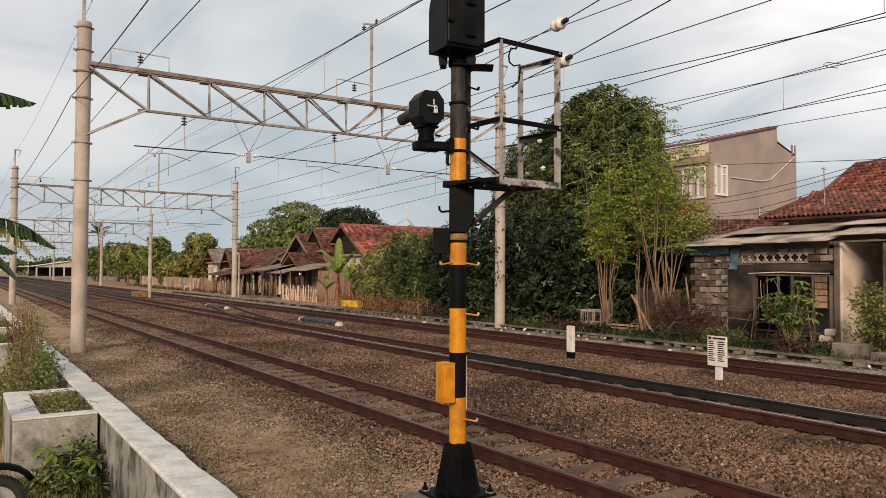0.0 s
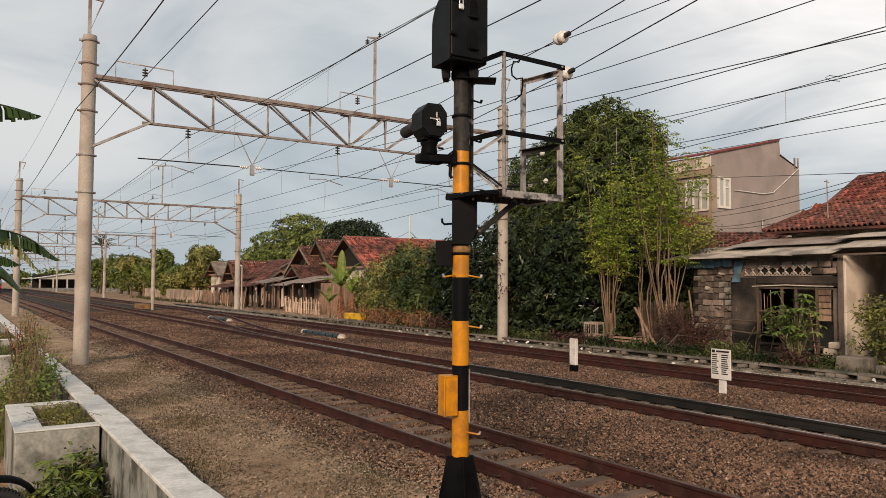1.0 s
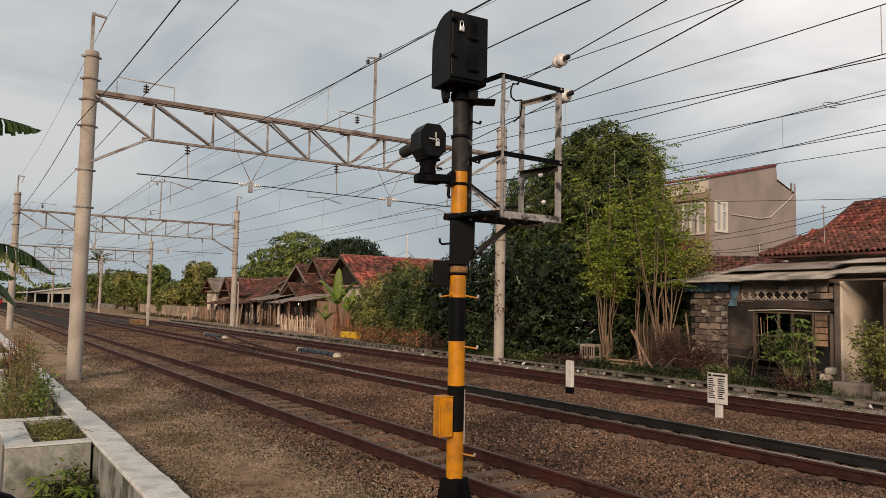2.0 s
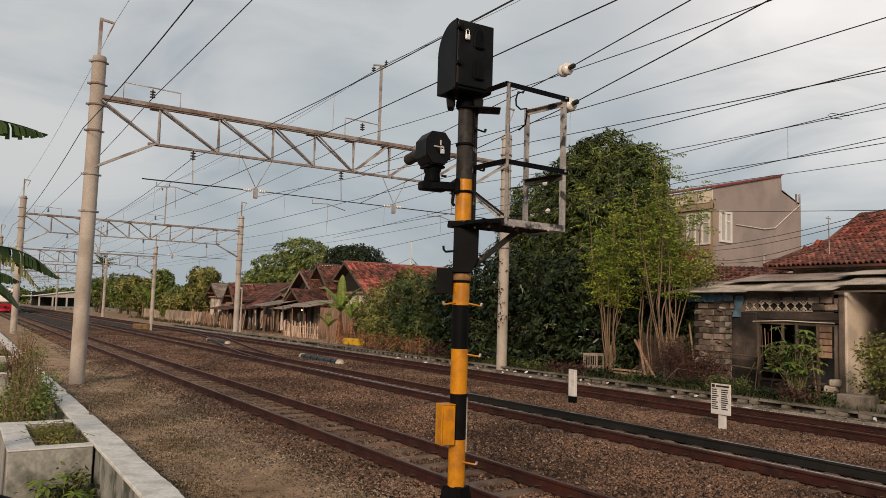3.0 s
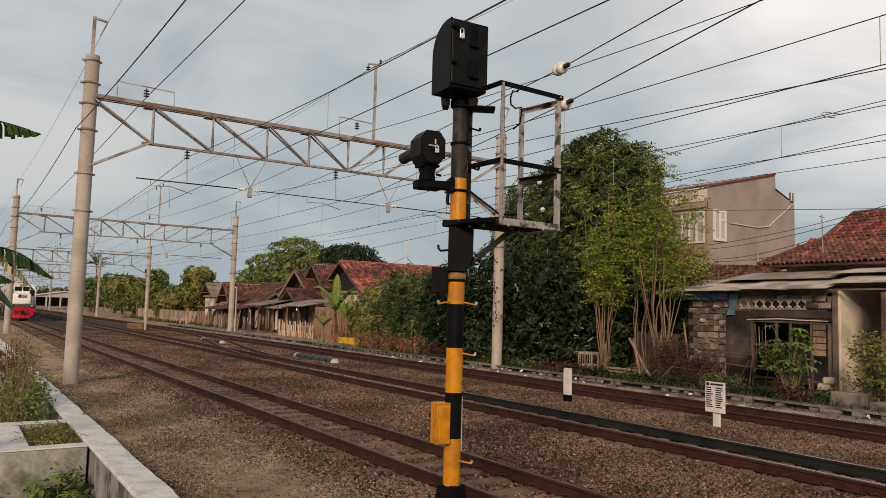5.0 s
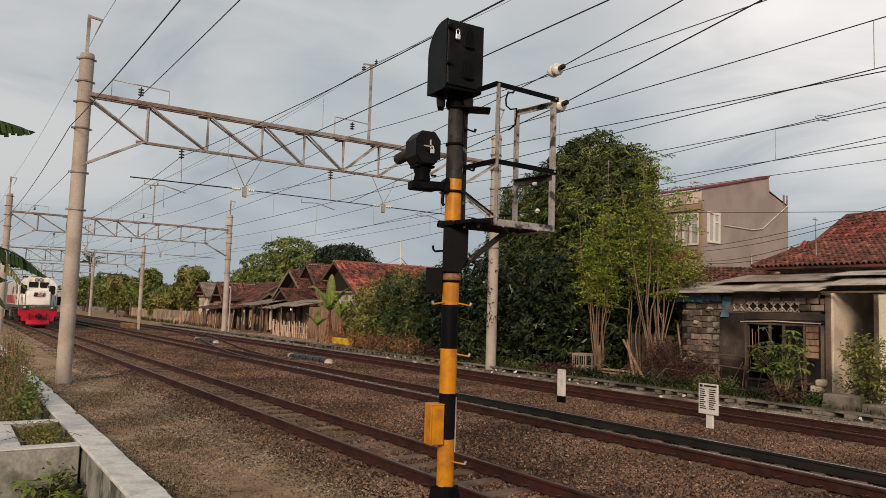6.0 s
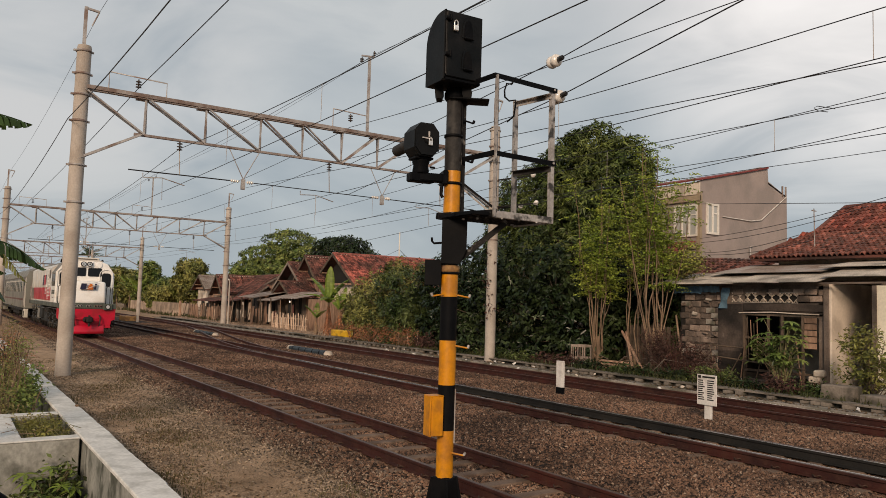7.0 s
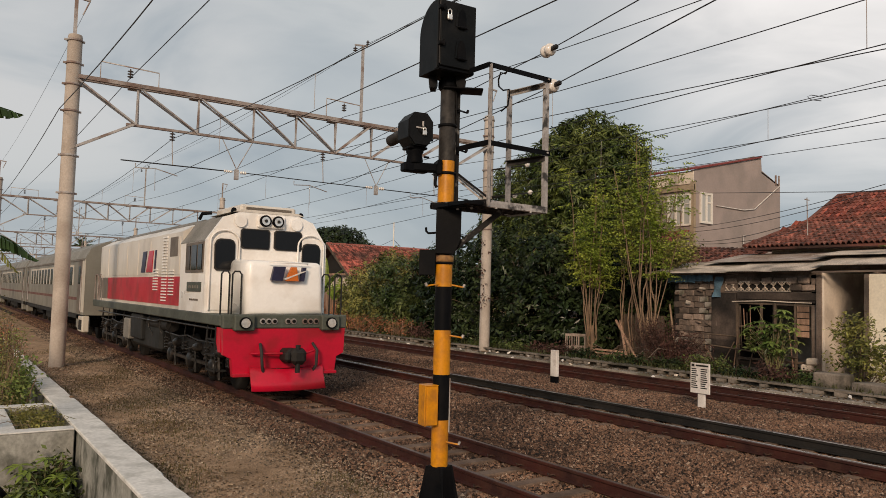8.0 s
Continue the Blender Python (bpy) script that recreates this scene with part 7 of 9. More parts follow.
while yy < 80:
    part("plank", Geo().box(-0.015, 0.015, -0.09, 0.09, 0, 1.5 + random.uniform(-0.3, 0.2)), M_WOOD, fence2, at=pose(21.6, yy, 0.1, random.uniform(-6, 6), 0, random.uniform(-6, 6)))
    yy += random.uniform(0.22, 0.4)
part("fence_rail", Geo().tube([(21.64, 66.3, 0.9), (21.64, 80, 0.9)], 0.04, 6), M_WOOD, fence2)
thing("brick_wall", "low pale brick garden wall", "wall", g=Geo().box(22, 22.2, 80.4, 112, 0, 1.55, 0.02), mats=M_BRICKWALL)
# grey plank fence behind the shrubs
pf = thing("plank_fence", "dark weathered upright plank fence between the stems", "fence", group="plank fences")
for k in range(12):
    part("plank", Geo().box(-0.012, 0.012, -0.075, 0.075, 0, 1.55 + random.uniform(-0.06, 0.04)), M_BARK, pf, at=pose(21.2, 17.3 + 0.17 * k, 0.25, random.uniform(-1, 1), 0, random.uniform(-3, 3)))
part("fence_rail", Geo().box(21.22, 21.27, 17.2, 19.4, 0.5, 0.58).box(21.22, 21.27, 17.2, 19.4, 1.4, 1.48), M_WOOD, pf)
# station hall far down the line
st = thing("station_hall", "far pale station hall with a dark open front", "building")
part("front_gable", Geo().prism([(17.8, 3.1), (36, 3.1), (36, 4.2), (27, 4.9), (17.8, 3.55)], 232, 232.3, "y"), M_STATION, st, "pale gable front")
part("roof", slab_between([(17.0, 231.5, 3.4), (27, 231.5, 5.0), (27, 290, 5.0), (17.0, 290, 3.4)], 0.15), M_WHITE, st)
part("platform", Geo().box(17.2, 40, 190, 300, -0.1, 0.6), M_KERB, st)
# near-black wall stands in for the shade inside the hall
part("rear_wall", Geo().box(17.6, 36, 250, 250.5, 0.6, 4.6), M_DARK, st)
for x in (18.2, 21.5, 25.0, 28.5):
    part("post", Geo().box(x - 0.2, x + 0.2, 232, 232.4, 0.6, 3.1), M_STATION, st)


# ---- plants ----
def leaf_cloud(points, sizes, aspect, rg, droop=0.35, fold=0.25, up=0.3, out=None):
    """Vertices and triangles of folded leaves at the given points."""
    n = len(points)
    d = rg.normal(size=(n, 3)); d[:, 2] = d[:, 2] * 0.5 - droop
    if out is not None:
        d += out
    d /= np.linalg.norm(d, axis=1)[:, None]
    a = rg.normal(size=(n, 3)) * 0.6; a[:, 2] += up * 2
    w = np.cross(d, a); w /= np.linalg.norm(w, axis=1)[:, None] + 1e-9
    nn = np.cross(w, d)
    L = sizes[:, None]
    half_w = L * aspect * 0.5
    base, tip = points, points + d * L - nn * L * 0.12
    mid = points + d * L * 0.45
    lft, rgt = mid + w * half_w + nn * half_w * fold, mid - w * half_w + nn * half_w * fold
    v = np.stack([base, lft, tip, rgt], 1).reshape(-1, 3)
    k = 4 * np.arange(n)[:, None]
    f = np.stack([k + np.array([[0, 1, 2]]), k + np.array([[0, 2, 3]])], 1).reshape(-1, 3)
    return v, f


def clumps(blobs, n_clump, n_leaf, rg, spread, shell=0.55):
    """Leaf points in clumps on and in ellipsoids (x, y, z, rx, ry, rz)."""
    b = np.array(blobs, float)
    wgt = (b[:, 3] * b[:, 4] * b[:, 5]) ** 0.66
    pick = rg.choice(len(b), n_clump, p=wgt / wgt.sum())
    d = rg.normal(size=(n_clump, 3)); d /= np.linalg.norm(d, axis=1)[:, None]
    r = (shell + (1 - shell) * rg.random(n_clump))[:, None] * (0.85 + 0.3 * rg.random((n_clump, 1)))
    c = b[pick, :3] + d * r * b[pick, 3:]
    m = rg.poisson(n_leaf, n_clump)
    idx = np.repeat(np.arange(n_clump), m)
    p = c[idx] + rg.normal(size=(len(idx), 3)) * spread
    return p, d[idx]


def foliage(name, parent, blobs, n_clump, n_leaf, size, aspect, mat, seed, spread=0.22, droop=0.35, zmin=0.15, shell=0.55, outward=0.0):
    rg = np.random.default_rng(seed)
    p, o = clumps(blobs, n_clump, n_leaf, rg, spread, shell)
    keep = p[:, 2] > zmin
    p, o = p[keep], o[keep] * outward
    s = size * (0.6 + 0.7 * rg.random(len(p)))
    v, f = leaf_cloud(p, s, aspect, rg, droop, out=o)
    ob = new(name, fast_mesh(name, v, f, mat))
    ob.parent = parent
    return ob


def limb(g, a, b, r0, r1, seed, n=6, wob=0.12):
    """A crooked tapered limb."""
    a, b = Vector(a), Vector(b)
    L = (b - a).length
    pts = []
    for i in range(n + 1):
        u = i / n
        o = Vector(noise.noise_vector((seed * 3.1, u * 2.3, seed))) * wob * L * 0.5 * math.sin(math.pi * u)
        pts.append(a.lerp(b, u) + o)
    g.tube(pts, [r0 + (r1 - r0) * i / n for i in range(n + 1)], 7)
    return pts


def tree(name, label, base, blobs, n_clump, n_leaf, size, aspect, mat, seed, r=0.2, bark=None, category="tree", group="", spread=0.22, droop=0.35, shell=0.55, outward=0.0):
    t = thing(name, label, category, group=group)
    g = Geo()
    base = Vector(base)
    top = Vector((sum(b[0] for b in blobs) / len(blobs), sum(b[1] for b in blobs) / len(blobs), base.z + 0.45 * (max(b[2] for b in blobs) - base.z)))
    limb(g, base - Vector((0, 0, 0.2)), top, r, r * 0.7, seed)
    for k, b in enumerate(blobs):
        q = Vector(b[:3])
        limb(g, top, q, r * 0.55, r * 0.2, seed + k)
        for j in range(3):
            e = q + Vector((math.cos(j * 2.1 + k) * b[3], math.sin(j * 2.1 + k) * b[4], 0.4 * b[5])) * 0.75
            limb(g, top.lerp(q, 0.7), e, r * 0.22, r * 0.06, seed + k * 7 + j)
    part("trunk", g, bark or M_BARK, t)
    foliage("crown", t, blobs, n_clump, n_leaf, size, aspect, mat, seed, spread, droop, base.z + 0.05, shell, outward)
    return t


def whorls(name, parent, blobs, n_whorl, n_leaf, size, aspect, mat, seed, droop=0.5, shell=0.72, zmin=0.15):
    """A crown of twig tips, each a rosette of drooping leaves, set in the outer shell of the ellipsoids."""
    rg = np.random.default_rng(seed)
    b = np.array(blobs, float)
    wgt = (b[:, 3] * b[:, 4] * b[:, 5]) ** 0.66
    pick = rg.choice(len(b), n_whorl, p=wgt / wgt.sum())
    ax = rg.normal(size=(n_whorl, 3)); ax /= np.linalg.norm(ax, axis=1)[:, None]
    rr = (shell + (1.06 - shell) * rg.random(n_whorl) ** 0.7)[:, None]
    wob = np.array([0.82 + 0.36 * (0.5 + 0.5 * noise.noise((a[0] * 2.2 + seed, a[1] * 2.2, a[2] * 2.2))) for a in ax])[:, None]
    c = b[pick, :3] + ax * rr * wob * b[pick, 3:]
    keep = c[:, 2] > zmin
    c, ax = c[keep], ax[keep]
    ax = ax * 0.8 + np.array([[0, 0, 0.35]]) + 0.35 * rg.normal(size=ax.shape); ax /= np.linalg.norm(ax, axis=1)[:, None]
    s1 = np.cross(ax, np.array([[0.13, 0.2, 1.0]])); s1 /= np.linalg.norm(s1, axis=1)[:, None]
    s2 = np.cross(ax, s1)
    m = len(c)
    th = (np.arange(n_leaf)[None] * 6.283 / n_leaf + rg.random((m, 1)) * 6.283 + 0.5 * (rg.random((m, n_leaf)) - 0.5))[:, :, None]
    d = s1[:, None] * np.cos(th) + s2[:, None] * np.sin(th) + ax[:, None] * (0.55 * rg.random((m, n_leaf, 1)) + 0.05)
    d[:, :, 2] -= droop * (0.5 + rg.random((m, n_leaf)))
    d = (d / np.linalg.norm(d, axis=2)[:, :, None]).reshape(-1, 3)
    p = np.repeat(c, n_leaf, axis=0) + 0.05 * rg.normal(size=(m * n_leaf, 3))
    scale = np.repeat(0.7 + 0.6 * rg.random(m), n_leaf) * (0.7 + 0.5 * rg.random(m * n_leaf))
    L = (size * scale)[:, None]
    up = np.repeat(ax, n_leaf, axis=0) + 0.3 * rg.normal(size=d.shape)
    w = np.cross(d, up); w /= np.linalg.norm(w, axis=1)[:, None] + 1e-9
    nn = np.cross(w, d)
    hw = L * aspect * 0.5
    mid = p + d * L * 0.5 + nn * L * 0.05
    v = np.stack([p, mid + w * hw - nn * hw * 0.25, p + d * L - nn * L * 0.10, mid - w * hw - nn * hw * 0.25], 1).reshape(-1, 3)
    k = 4 * np.arange(len(p))[:, None]
    f = np.stack([k + np.array([[0, 1, 2]]), k + np.array([[0, 2, 3]])], 1).reshape(-1, 3)
    ob = new(name, fast_mesh(name, v, f, mat))
    ob.parent = parent
    return ob


def whorl_tree(name, label, base, blobs, n_whorl, n_leaf, size, aspect, mat, seed, r=0.2, category="tree", group="", droop=0.5, shell=0.72):
    """Trunk and crooked limbs under a crown of leaf rosettes."""
    t = thing(name, label, category, group=group)
    g = Geo()
    base = Vector(base)
    top = Vector((sum(b[0] for b in blobs) / len(blobs), sum(b[1] for b in blobs) / len(blobs), base.z + 0.4 * (max(b[2] for b in blobs) - base.z)))
    limb(g, base - Vector((0, 0, 0.2)), top, r, r * 0.7, seed)
    for k, b in enumerate(blobs):
        q = Vector(b[:3])
        limb(g, top, q, r * 0.5, r * 0.2, seed + k)
        for j in range(5):
            e = q + Vector((math.cos(j * 1.26 + k) * b[3], math.sin(j * 1.26 + k) * b[4], (0.7 - 0.35 * j) * b[5])) * 0.8
            limb(g, top.lerp(q, 0.7), e, r * 0.2, r * 0.05, seed + k * 7 + j)
    part("trunk", g, M_BARK, t)
    whorls("crown", t, blobs, n_whorl, n_leaf, size, aspect, mat, seed, droop, shell, base.z + 0.05)
    return t


# mango trees behind the plank fence
whorl_tree("mango_tree", "tall dense mango tree with drooping dark leaves", (25, 24.6, 0.1),
     [(25, 25.2, 8.5, 2.4, 2.3, 2.3), (24.6, 23.3, 7.4, 2.1, 1.7, 2.1), (24.8, 27.0, 7.2, 2.3, 1.8, 2.4), (24.4, 25.5, 5.0, 2.6, 2.8, 2.2), (24.6, 22.6, 4.6, 2.0, 1.8, 2.0), (24.4, 28.0, 4.0, 2.2, 1.9, 2.4), (25, 24.7, 9.9, 1.5, 1.5, 1.1), (25, 22.9, 8.8, 1.5, 1.2, 1.3), (25.2, 26.8, 9.1, 1.5, 1.4, 1.3), (24.2, 23.6, 6.2, 1.2, 1.0, 1.2)],
     4600, 11, 0.33, 0.21, M_MANGO, 11, 0.28, droop=0.55, shell=0.7)
whorl_tree("mango_tree", "tall dense mango tree with drooping dark leaves", (25.6, 29.6, 0.1),
     [(25.4, 30.0, 8.2, 1.5, 1.6, 1.5), (25.2, 31.2, 6.8, 1.4, 1.3, 1.7), (25.2, 29.4, 6.4, 1.6, 1.5, 1.6), (24.6, 30.6, 4.6, 1.8, 2.2, 2.0)],
     1200, 11, 0.33, 0.21, M_MANGO, 12, 0.2, droop=0.55, shell=0.7)
# dark evergreen thicket along the kerb
for k, (x, y, h, w) in enumerate(((20.9, 30.2, 4.9, 1.7), (20.7, 27.6, 5.2, 1.8), (21.0, 25.0, 5.8, 1.9), (20.8, 22.7, 5.0, 1.6), (21.6, 20.9, 4.2, 1.5), (21.8, 32.5, 4.5, 1.7))):
    whorl_tree("evergreen_shrub", "dense dark evergreen shrub hanging over the kerb", (x, y, 0.1),
         [(x, y, h * 0.72, w, w, h * 0.27), (x - 0.2, y + 0.4, h * 0.38, w * 1.05, w * 1.05, h * 0.3), (x - 0.4, y - 0.4, 0.8, w * 0.9, w, 0.8), (x - 0.5, y - 0.9, h * 0.5, w * 0.6, w * 0.6, h * 0.16)],
         820, 7, 0.25, 0.40, M_DARKLEAF, 30 + k, 0.12, category="shrub", group="thicket along the kerb", droop=0.5, shell=0.62)
# dark bushes behind the feathery stems
for k, (x, y, h, w) in enumerate(((22.6, 20.6, 5.6, 1.4), (22.8, 18.8, 4.4, 1.1), (22.8, 17.6, 3.2, 0.8), (24.4, 21.6, 7.6, 1.4))):
    whorl_tree("evergreen_shrub", "dense dark shrub behind the slender stems", (x, y, 0.1),
         [(x, y, h * 0.75, w, w, h * 0.25), (x, y + 0.2, h * 0.42, w * 1.05, w * 1.05, h * 0.3), (x - 0.2, y - 0.1, 0.8, w, w, 0.9)],
         560, 8, 0.24, 0.34, (M_DARKLEAF, M_DARKLEAF, M_BUSHDARK, M_MANGO)[k], 90 + k, 0.1, category="shrub", group="bushes behind the stems", shell=0.6)
# lighter straggling bushes further along
for k, (x, y, h, w) in enumerate(((20.4, 34.0, 4.4, 1.8), (20.6, 36.8, 4.0, 1.9), (22.4, 38.0, 4.9, 2.0), (23.6, 45.2, 2.4, 1.0), (19.6, 32.0, 2.4, 1.2), (19.6, 36.6, 1.7, 0.9), (21.4, 39.2, 2.6, 1.1))):
    bl = [(x, y, h * 0.68, w, w * 1.1, h * 0.3), (x - 0.3, y, h * 0.3, w, w * 1.2, h * 0.3)]
    for j in range(4):
        bl.append((x + w * 0.6 * math.cos(j * 1.7 + k), y + w * 0.8 * math.sin(j * 1.7 + k), h * (0.72 + 0.07 * j), 0.5, 0.55, 0.55))
    whorl_tree("straggling_bush", "straggling green bush overgrown with creepers", (x, y, 0.1), bl,
         900, 8, 0.21, 0.34, M_BUSH if k not in (0, 4) else M_BUSHDARK, 50 + k, 0.08, category="shrub", group="bushes along the kerb", droop=0.35, shell=0.6)


def feather_sprays(pts, count, rg, start=0.3, length=0.62, leaf=0.082):
    """Points, leaf directions and sizes of drooping feathery sprays up a stem."""
    P, D = [], []
    pts = np.array([p[:] for p in pts])
    for k in range(count):
        u = (start + (1.02 - start) * rg.random()) * (len(pts) - 1)
        i = min(int(u), len(pts) - 2)
        o = pts[i] + (pts[i + 1] - pts[i]) * (u - i)
        a, L = rg.random() * 6.283, length * (0.5 + 0.7 * rg.random())
        d = np.array([math.cos(a), math.sin(a), 0.35 + 0.35 * rg.random()])
        side = np.array([-d[1], d[0], 0.0])
        m = int(15 + 12 * rg.random())
        w = np.linspace(0.25, 1, m)[:, None]
        q = o + d * L * w - np.array([[0, 0, 0.55]]) * L * w ** 2 + side * (rg.random((m, 1)) - 0.5) * L * 0.5
        P.append(q); D.append(np.tile(d * 0.5, (m, 1)) + side * (rg.random((m, 1)) - 0.5) * 2)
    P, D = np.concatenate(P), np.concatenate(D)
    return P, D, leaf * (0.6 + 0.8 * rg.random(len(P)))


def stem_clump(name, label, x, y, z, stems, height, lean, fork, sprays, seed, start=0.34, drift=0.0, mat=None, straight=0.13):
    """Thin pale stems fanning out of one short trunk under a feathery crown."""
    rr = random.Random(seed)
    rg = np.random.default_rng(seed)
    t = thing(name, label, "tree", group="feathery stem trees")
    P, D, S = [], [], []
    for k in range(stems):
        g = Geo()
        a = k * 2.4 + rr.uniform(-0.6, 0.6)
        h = height * rr.uniform(0.5, 1.0)
        out = lean * rr.uniform(0.1, 1) * (1.25 - 0.5 * h / height)
        tip = (x + math.cos(a) * out * 0.7, y + math.sin(a) * out + drift, z + h)
        r0 = rr.uniform(0.012, 0.034)
        b = a + rr.uniform(-1.5, 1.5)
        pts = limb(g, (x + math.cos(b) * 0.16, y + math.sin(b) * rr.uniform(0.05, 0.3), z + fork * rr.uniform(0.0, 1.0)), tip, r0, 0.009, seed + k, 9, straight)
        part("stem", g, M_STEM, t)
        p, d, s = feather_sprays(pts, sprays, rg, start)
        P.append(p); D.append(d); S.append(s)
    part("trunk", Geo().tube([(x, y + 0.05, z - 0.2), (x + 0.03, y, z + fork * 0.5), (x, y, z + fork), (x, y, z + fork + 0.25)], [0.12, 0.085, 0.075, 0.03], 9), M_STEM, t)
    P, D, S = np.concatenate(P), np.concatenate(D), np.concatenate(S)
    v, f = leaf_cloud(P, S, 0.5, rg, 0.25, out=D)
    ob = new("crown", fast_mesh("crown", v, f, mat or M_LIGHTLEAF)); ob.parent = t
    return t


stem_clump("feathery_tree", "slender multi-stemmed tree with feathery yellow-green leaves", 20.0, 19.5, 0.3, 13, 7.2, 1.5, 0.8, 40, 71, 0.54)
stem_clump("feathery_tree", "slender multi-stemmed tree with feathery olive-green leaves", 20.0, 16.95, 0.3, 14, 8.2, 1.7, 1.2, 40, 72, 0.52, 0.1, M_LIGHTLEAF, 0.17)
stem_clump("feathery_tree", "young feathery tree between the two larger ones", 20.6, 18.3, 0.3, 6, 6.6, 0.9, 0.4, 24, 74, 0.55, 0.0, M_OLIVELEAF)
stem_clump("bare_feathery_tree", "thin feathery tree rising behind the others", 22.5, 18.2, 0.3, 6, 8.2, 0.9, 1.0, 5, 73, 0.88)
tree("low_green_shrub", "low bright green shrub by the shed roof", (21.4, 17.1, 0.1), [(21.4, 16.9, 4.0, 0.6, 0.7, 0.5)], 90, 18, 0.13, 0.45, M_BUSH, 75, 0.05, category="shrub")


# far trees
def far_tree(x, y, h, w, seed, label="broad round-topped tree beyond the houses", mat=None, name="far_tree"):
    rg = random.Random(seed)
    bl = [(x + rg.uniform(-0.5, 0.5) * w, y + rg.uniform(-0.55, 0.55) * w, h * rg.uniform(0.55, 0.84), w * rg.uniform(0.35, 0.6), w * rg.uniform(0.35, 0.6), h * rg.uniform(0.12, 0.2)) for _ in range(7)]
    bl.append((x, y, h * 0.45, w * 0.7, w * 0.7, h * 0.3))
    for _ in range(9):
        a, e = rg.uniform(0, 6.28), rg.uniform(0.5, 0.92)
        bl.append((x + math.cos(a) * w * 0.75 * (1.3 - e), y + math.sin(a) * w * 0.75 * (1.3 - e), h * e, w * 0.26, w * 0.26, h * 0.09))
    return whorl_tree(name, label, (x, y, 0), bl, 1500, 8, 0.42, 0.42, mat or M_FARLEAF, seed, 0.35, group="trees in the distance", droop=0.3, shell=0.75)


whorl_tree("far_tree", "broad round-topped tree beyond the houses", (41, 102, 0), [(40, 99, 10.2, 3.5, 4.5, 1.8), (40, 106, 8.4, 4, 4.5, 2.0), (40, 113, 6.6, 4, 4, 1.6), (40, 95, 8.2, 3.5, 3, 2.2), (40, 119, 5.0, 4, 4, 1.6), (40, 104, 6.0, 4.5, 9, 2.5)], 2700, 8, 0.46, 0.42, M_FARLEAF, 201, 0.4, group="trees in the distance", droop=0.3, shell=0.72)
whorl_tree("far_tree", "dark round-topped tree behind the red roof", (41, 81, 0), [(40, 82, 8.4, 3, 4.2, 1.7), (40, 78.5, 7.2, 3, 2.4, 1.4), (40, 86.5, 7.0, 3, 2.4, 1.4), (40, 81, 5.5, 3.5, 6, 2)], 2100, 8, 0.46, 0.42, M_DARKLEAF, 203, 0.4, group="trees in the distance", droop=0.3, shell=0.72)
for k, (x, y, h, w) in enumerate(((26.3, 98, 7.4, 2.8), (25, 104, 4.6, 2.6), (24, 114, 7.4, 2.7), (24, 126, 6.8, 3.6), (25, 140, 7.2, 4.2), (26, 155, 7.8, 4.6), (30, 110, 5.6, 4.0), (30, 132, 5.6, 4.4), (31, 90, 6.2, 3), (23, 100, 3.6, 2.2), (24, 170, 7.4, 4.6), (34, 90, 6.8, 4))):
    far_tree(x, y, h, w, 220 + k, "leafy garden tree beside the line", M_FARLEAF if k % 3 else M_BUSH, "garden_tree")


def banana_leaf(L, w, bend, tatter, seed, hang=0.0):
    """A long leaf along +x that arches down, its blade torn into strips."""
    rr = random.Random(seed)
    g = Geo()
    n = 22
    mid = []
    for i in range(n + 1):
        u = i / n
        mid.append(Vector((L * (u - 0.10 * bend * u * u), 0, L * (0.28 * u - bend * 0.75 * u * u))))
    for s in (-1, 1):
        for i in range(n):
            if rr.random() < tatter * 0.35:
                continue
            u0, u1 = i / n, (i + 1) / n - (0.012 if rr.random() < tatter else 0)
            def half(u):
                return w * 0.5 * (max(0.0, math.sin(math.pi * min(1, 0.06 + u * 0.95))) ** 0.55)
            dr = rr.uniform(0.0, 0.5) * tatter + 0.25 + hang
            p0, p1 = mid[i], mid[i].lerp(mid[i + 1], (u1 - u0) * n)
            vs = []
            for p, u in ((p0, u0), (p1, u1)):
                h = half(u)
                sw = 1.0 - 0.55 * min(1.0, hang)
                vs += [p, p + Vector((0.06 * L * tatter * u, s * h * 0.6 * sw, 0.07 * h - dr * h * 0.35)), p + Vector((0.09 * L * tatter * u, s * h * sw, -dr * h))]
            g.add(vs, [(0, 1, 4, 3), (1, 2, 5, 4)])
    g.tube(mid[:-1], [0.03 * L / 2 * (1 - i / n * 0.8) for i in range(n)], 5)
    return g


def banana_plant(x, y, z, h, leaves, label, dead=0, group="", hang=0.0, mat=None):
    t = thing("banana_plant", label, "banana plant", pose(x, y, z), group)
    part("pseudostem", Geo().tube([(0, 0, -0.2), (0.02, 0, h * 0.25), (0, 0.02, h * 0.52)], [0.13, 0.11, 0.07], 10), M_STEM, t)
    for k, (az, el, L, w, bend, tat) in enumerate(leaves):
        part("leaf", banana_leaf(L, w, bend, tat, k + int(x * 10), hang), mat or M_BANANA, t, at=pose(0, 0, h * 0.5, 0, -el, az))
    for k in range(dead):
        part("dead_leaf", banana_leaf(h * 0.42, 0.26, 0.08, 0.8, k + 90, 0.3), M_BROWNLEAF, t, "dry brown hanging leaf", at=pose(0, 0, h * 0.47, 0, 92 + 6 * (k % 3), k * 360 / dead))
    return t


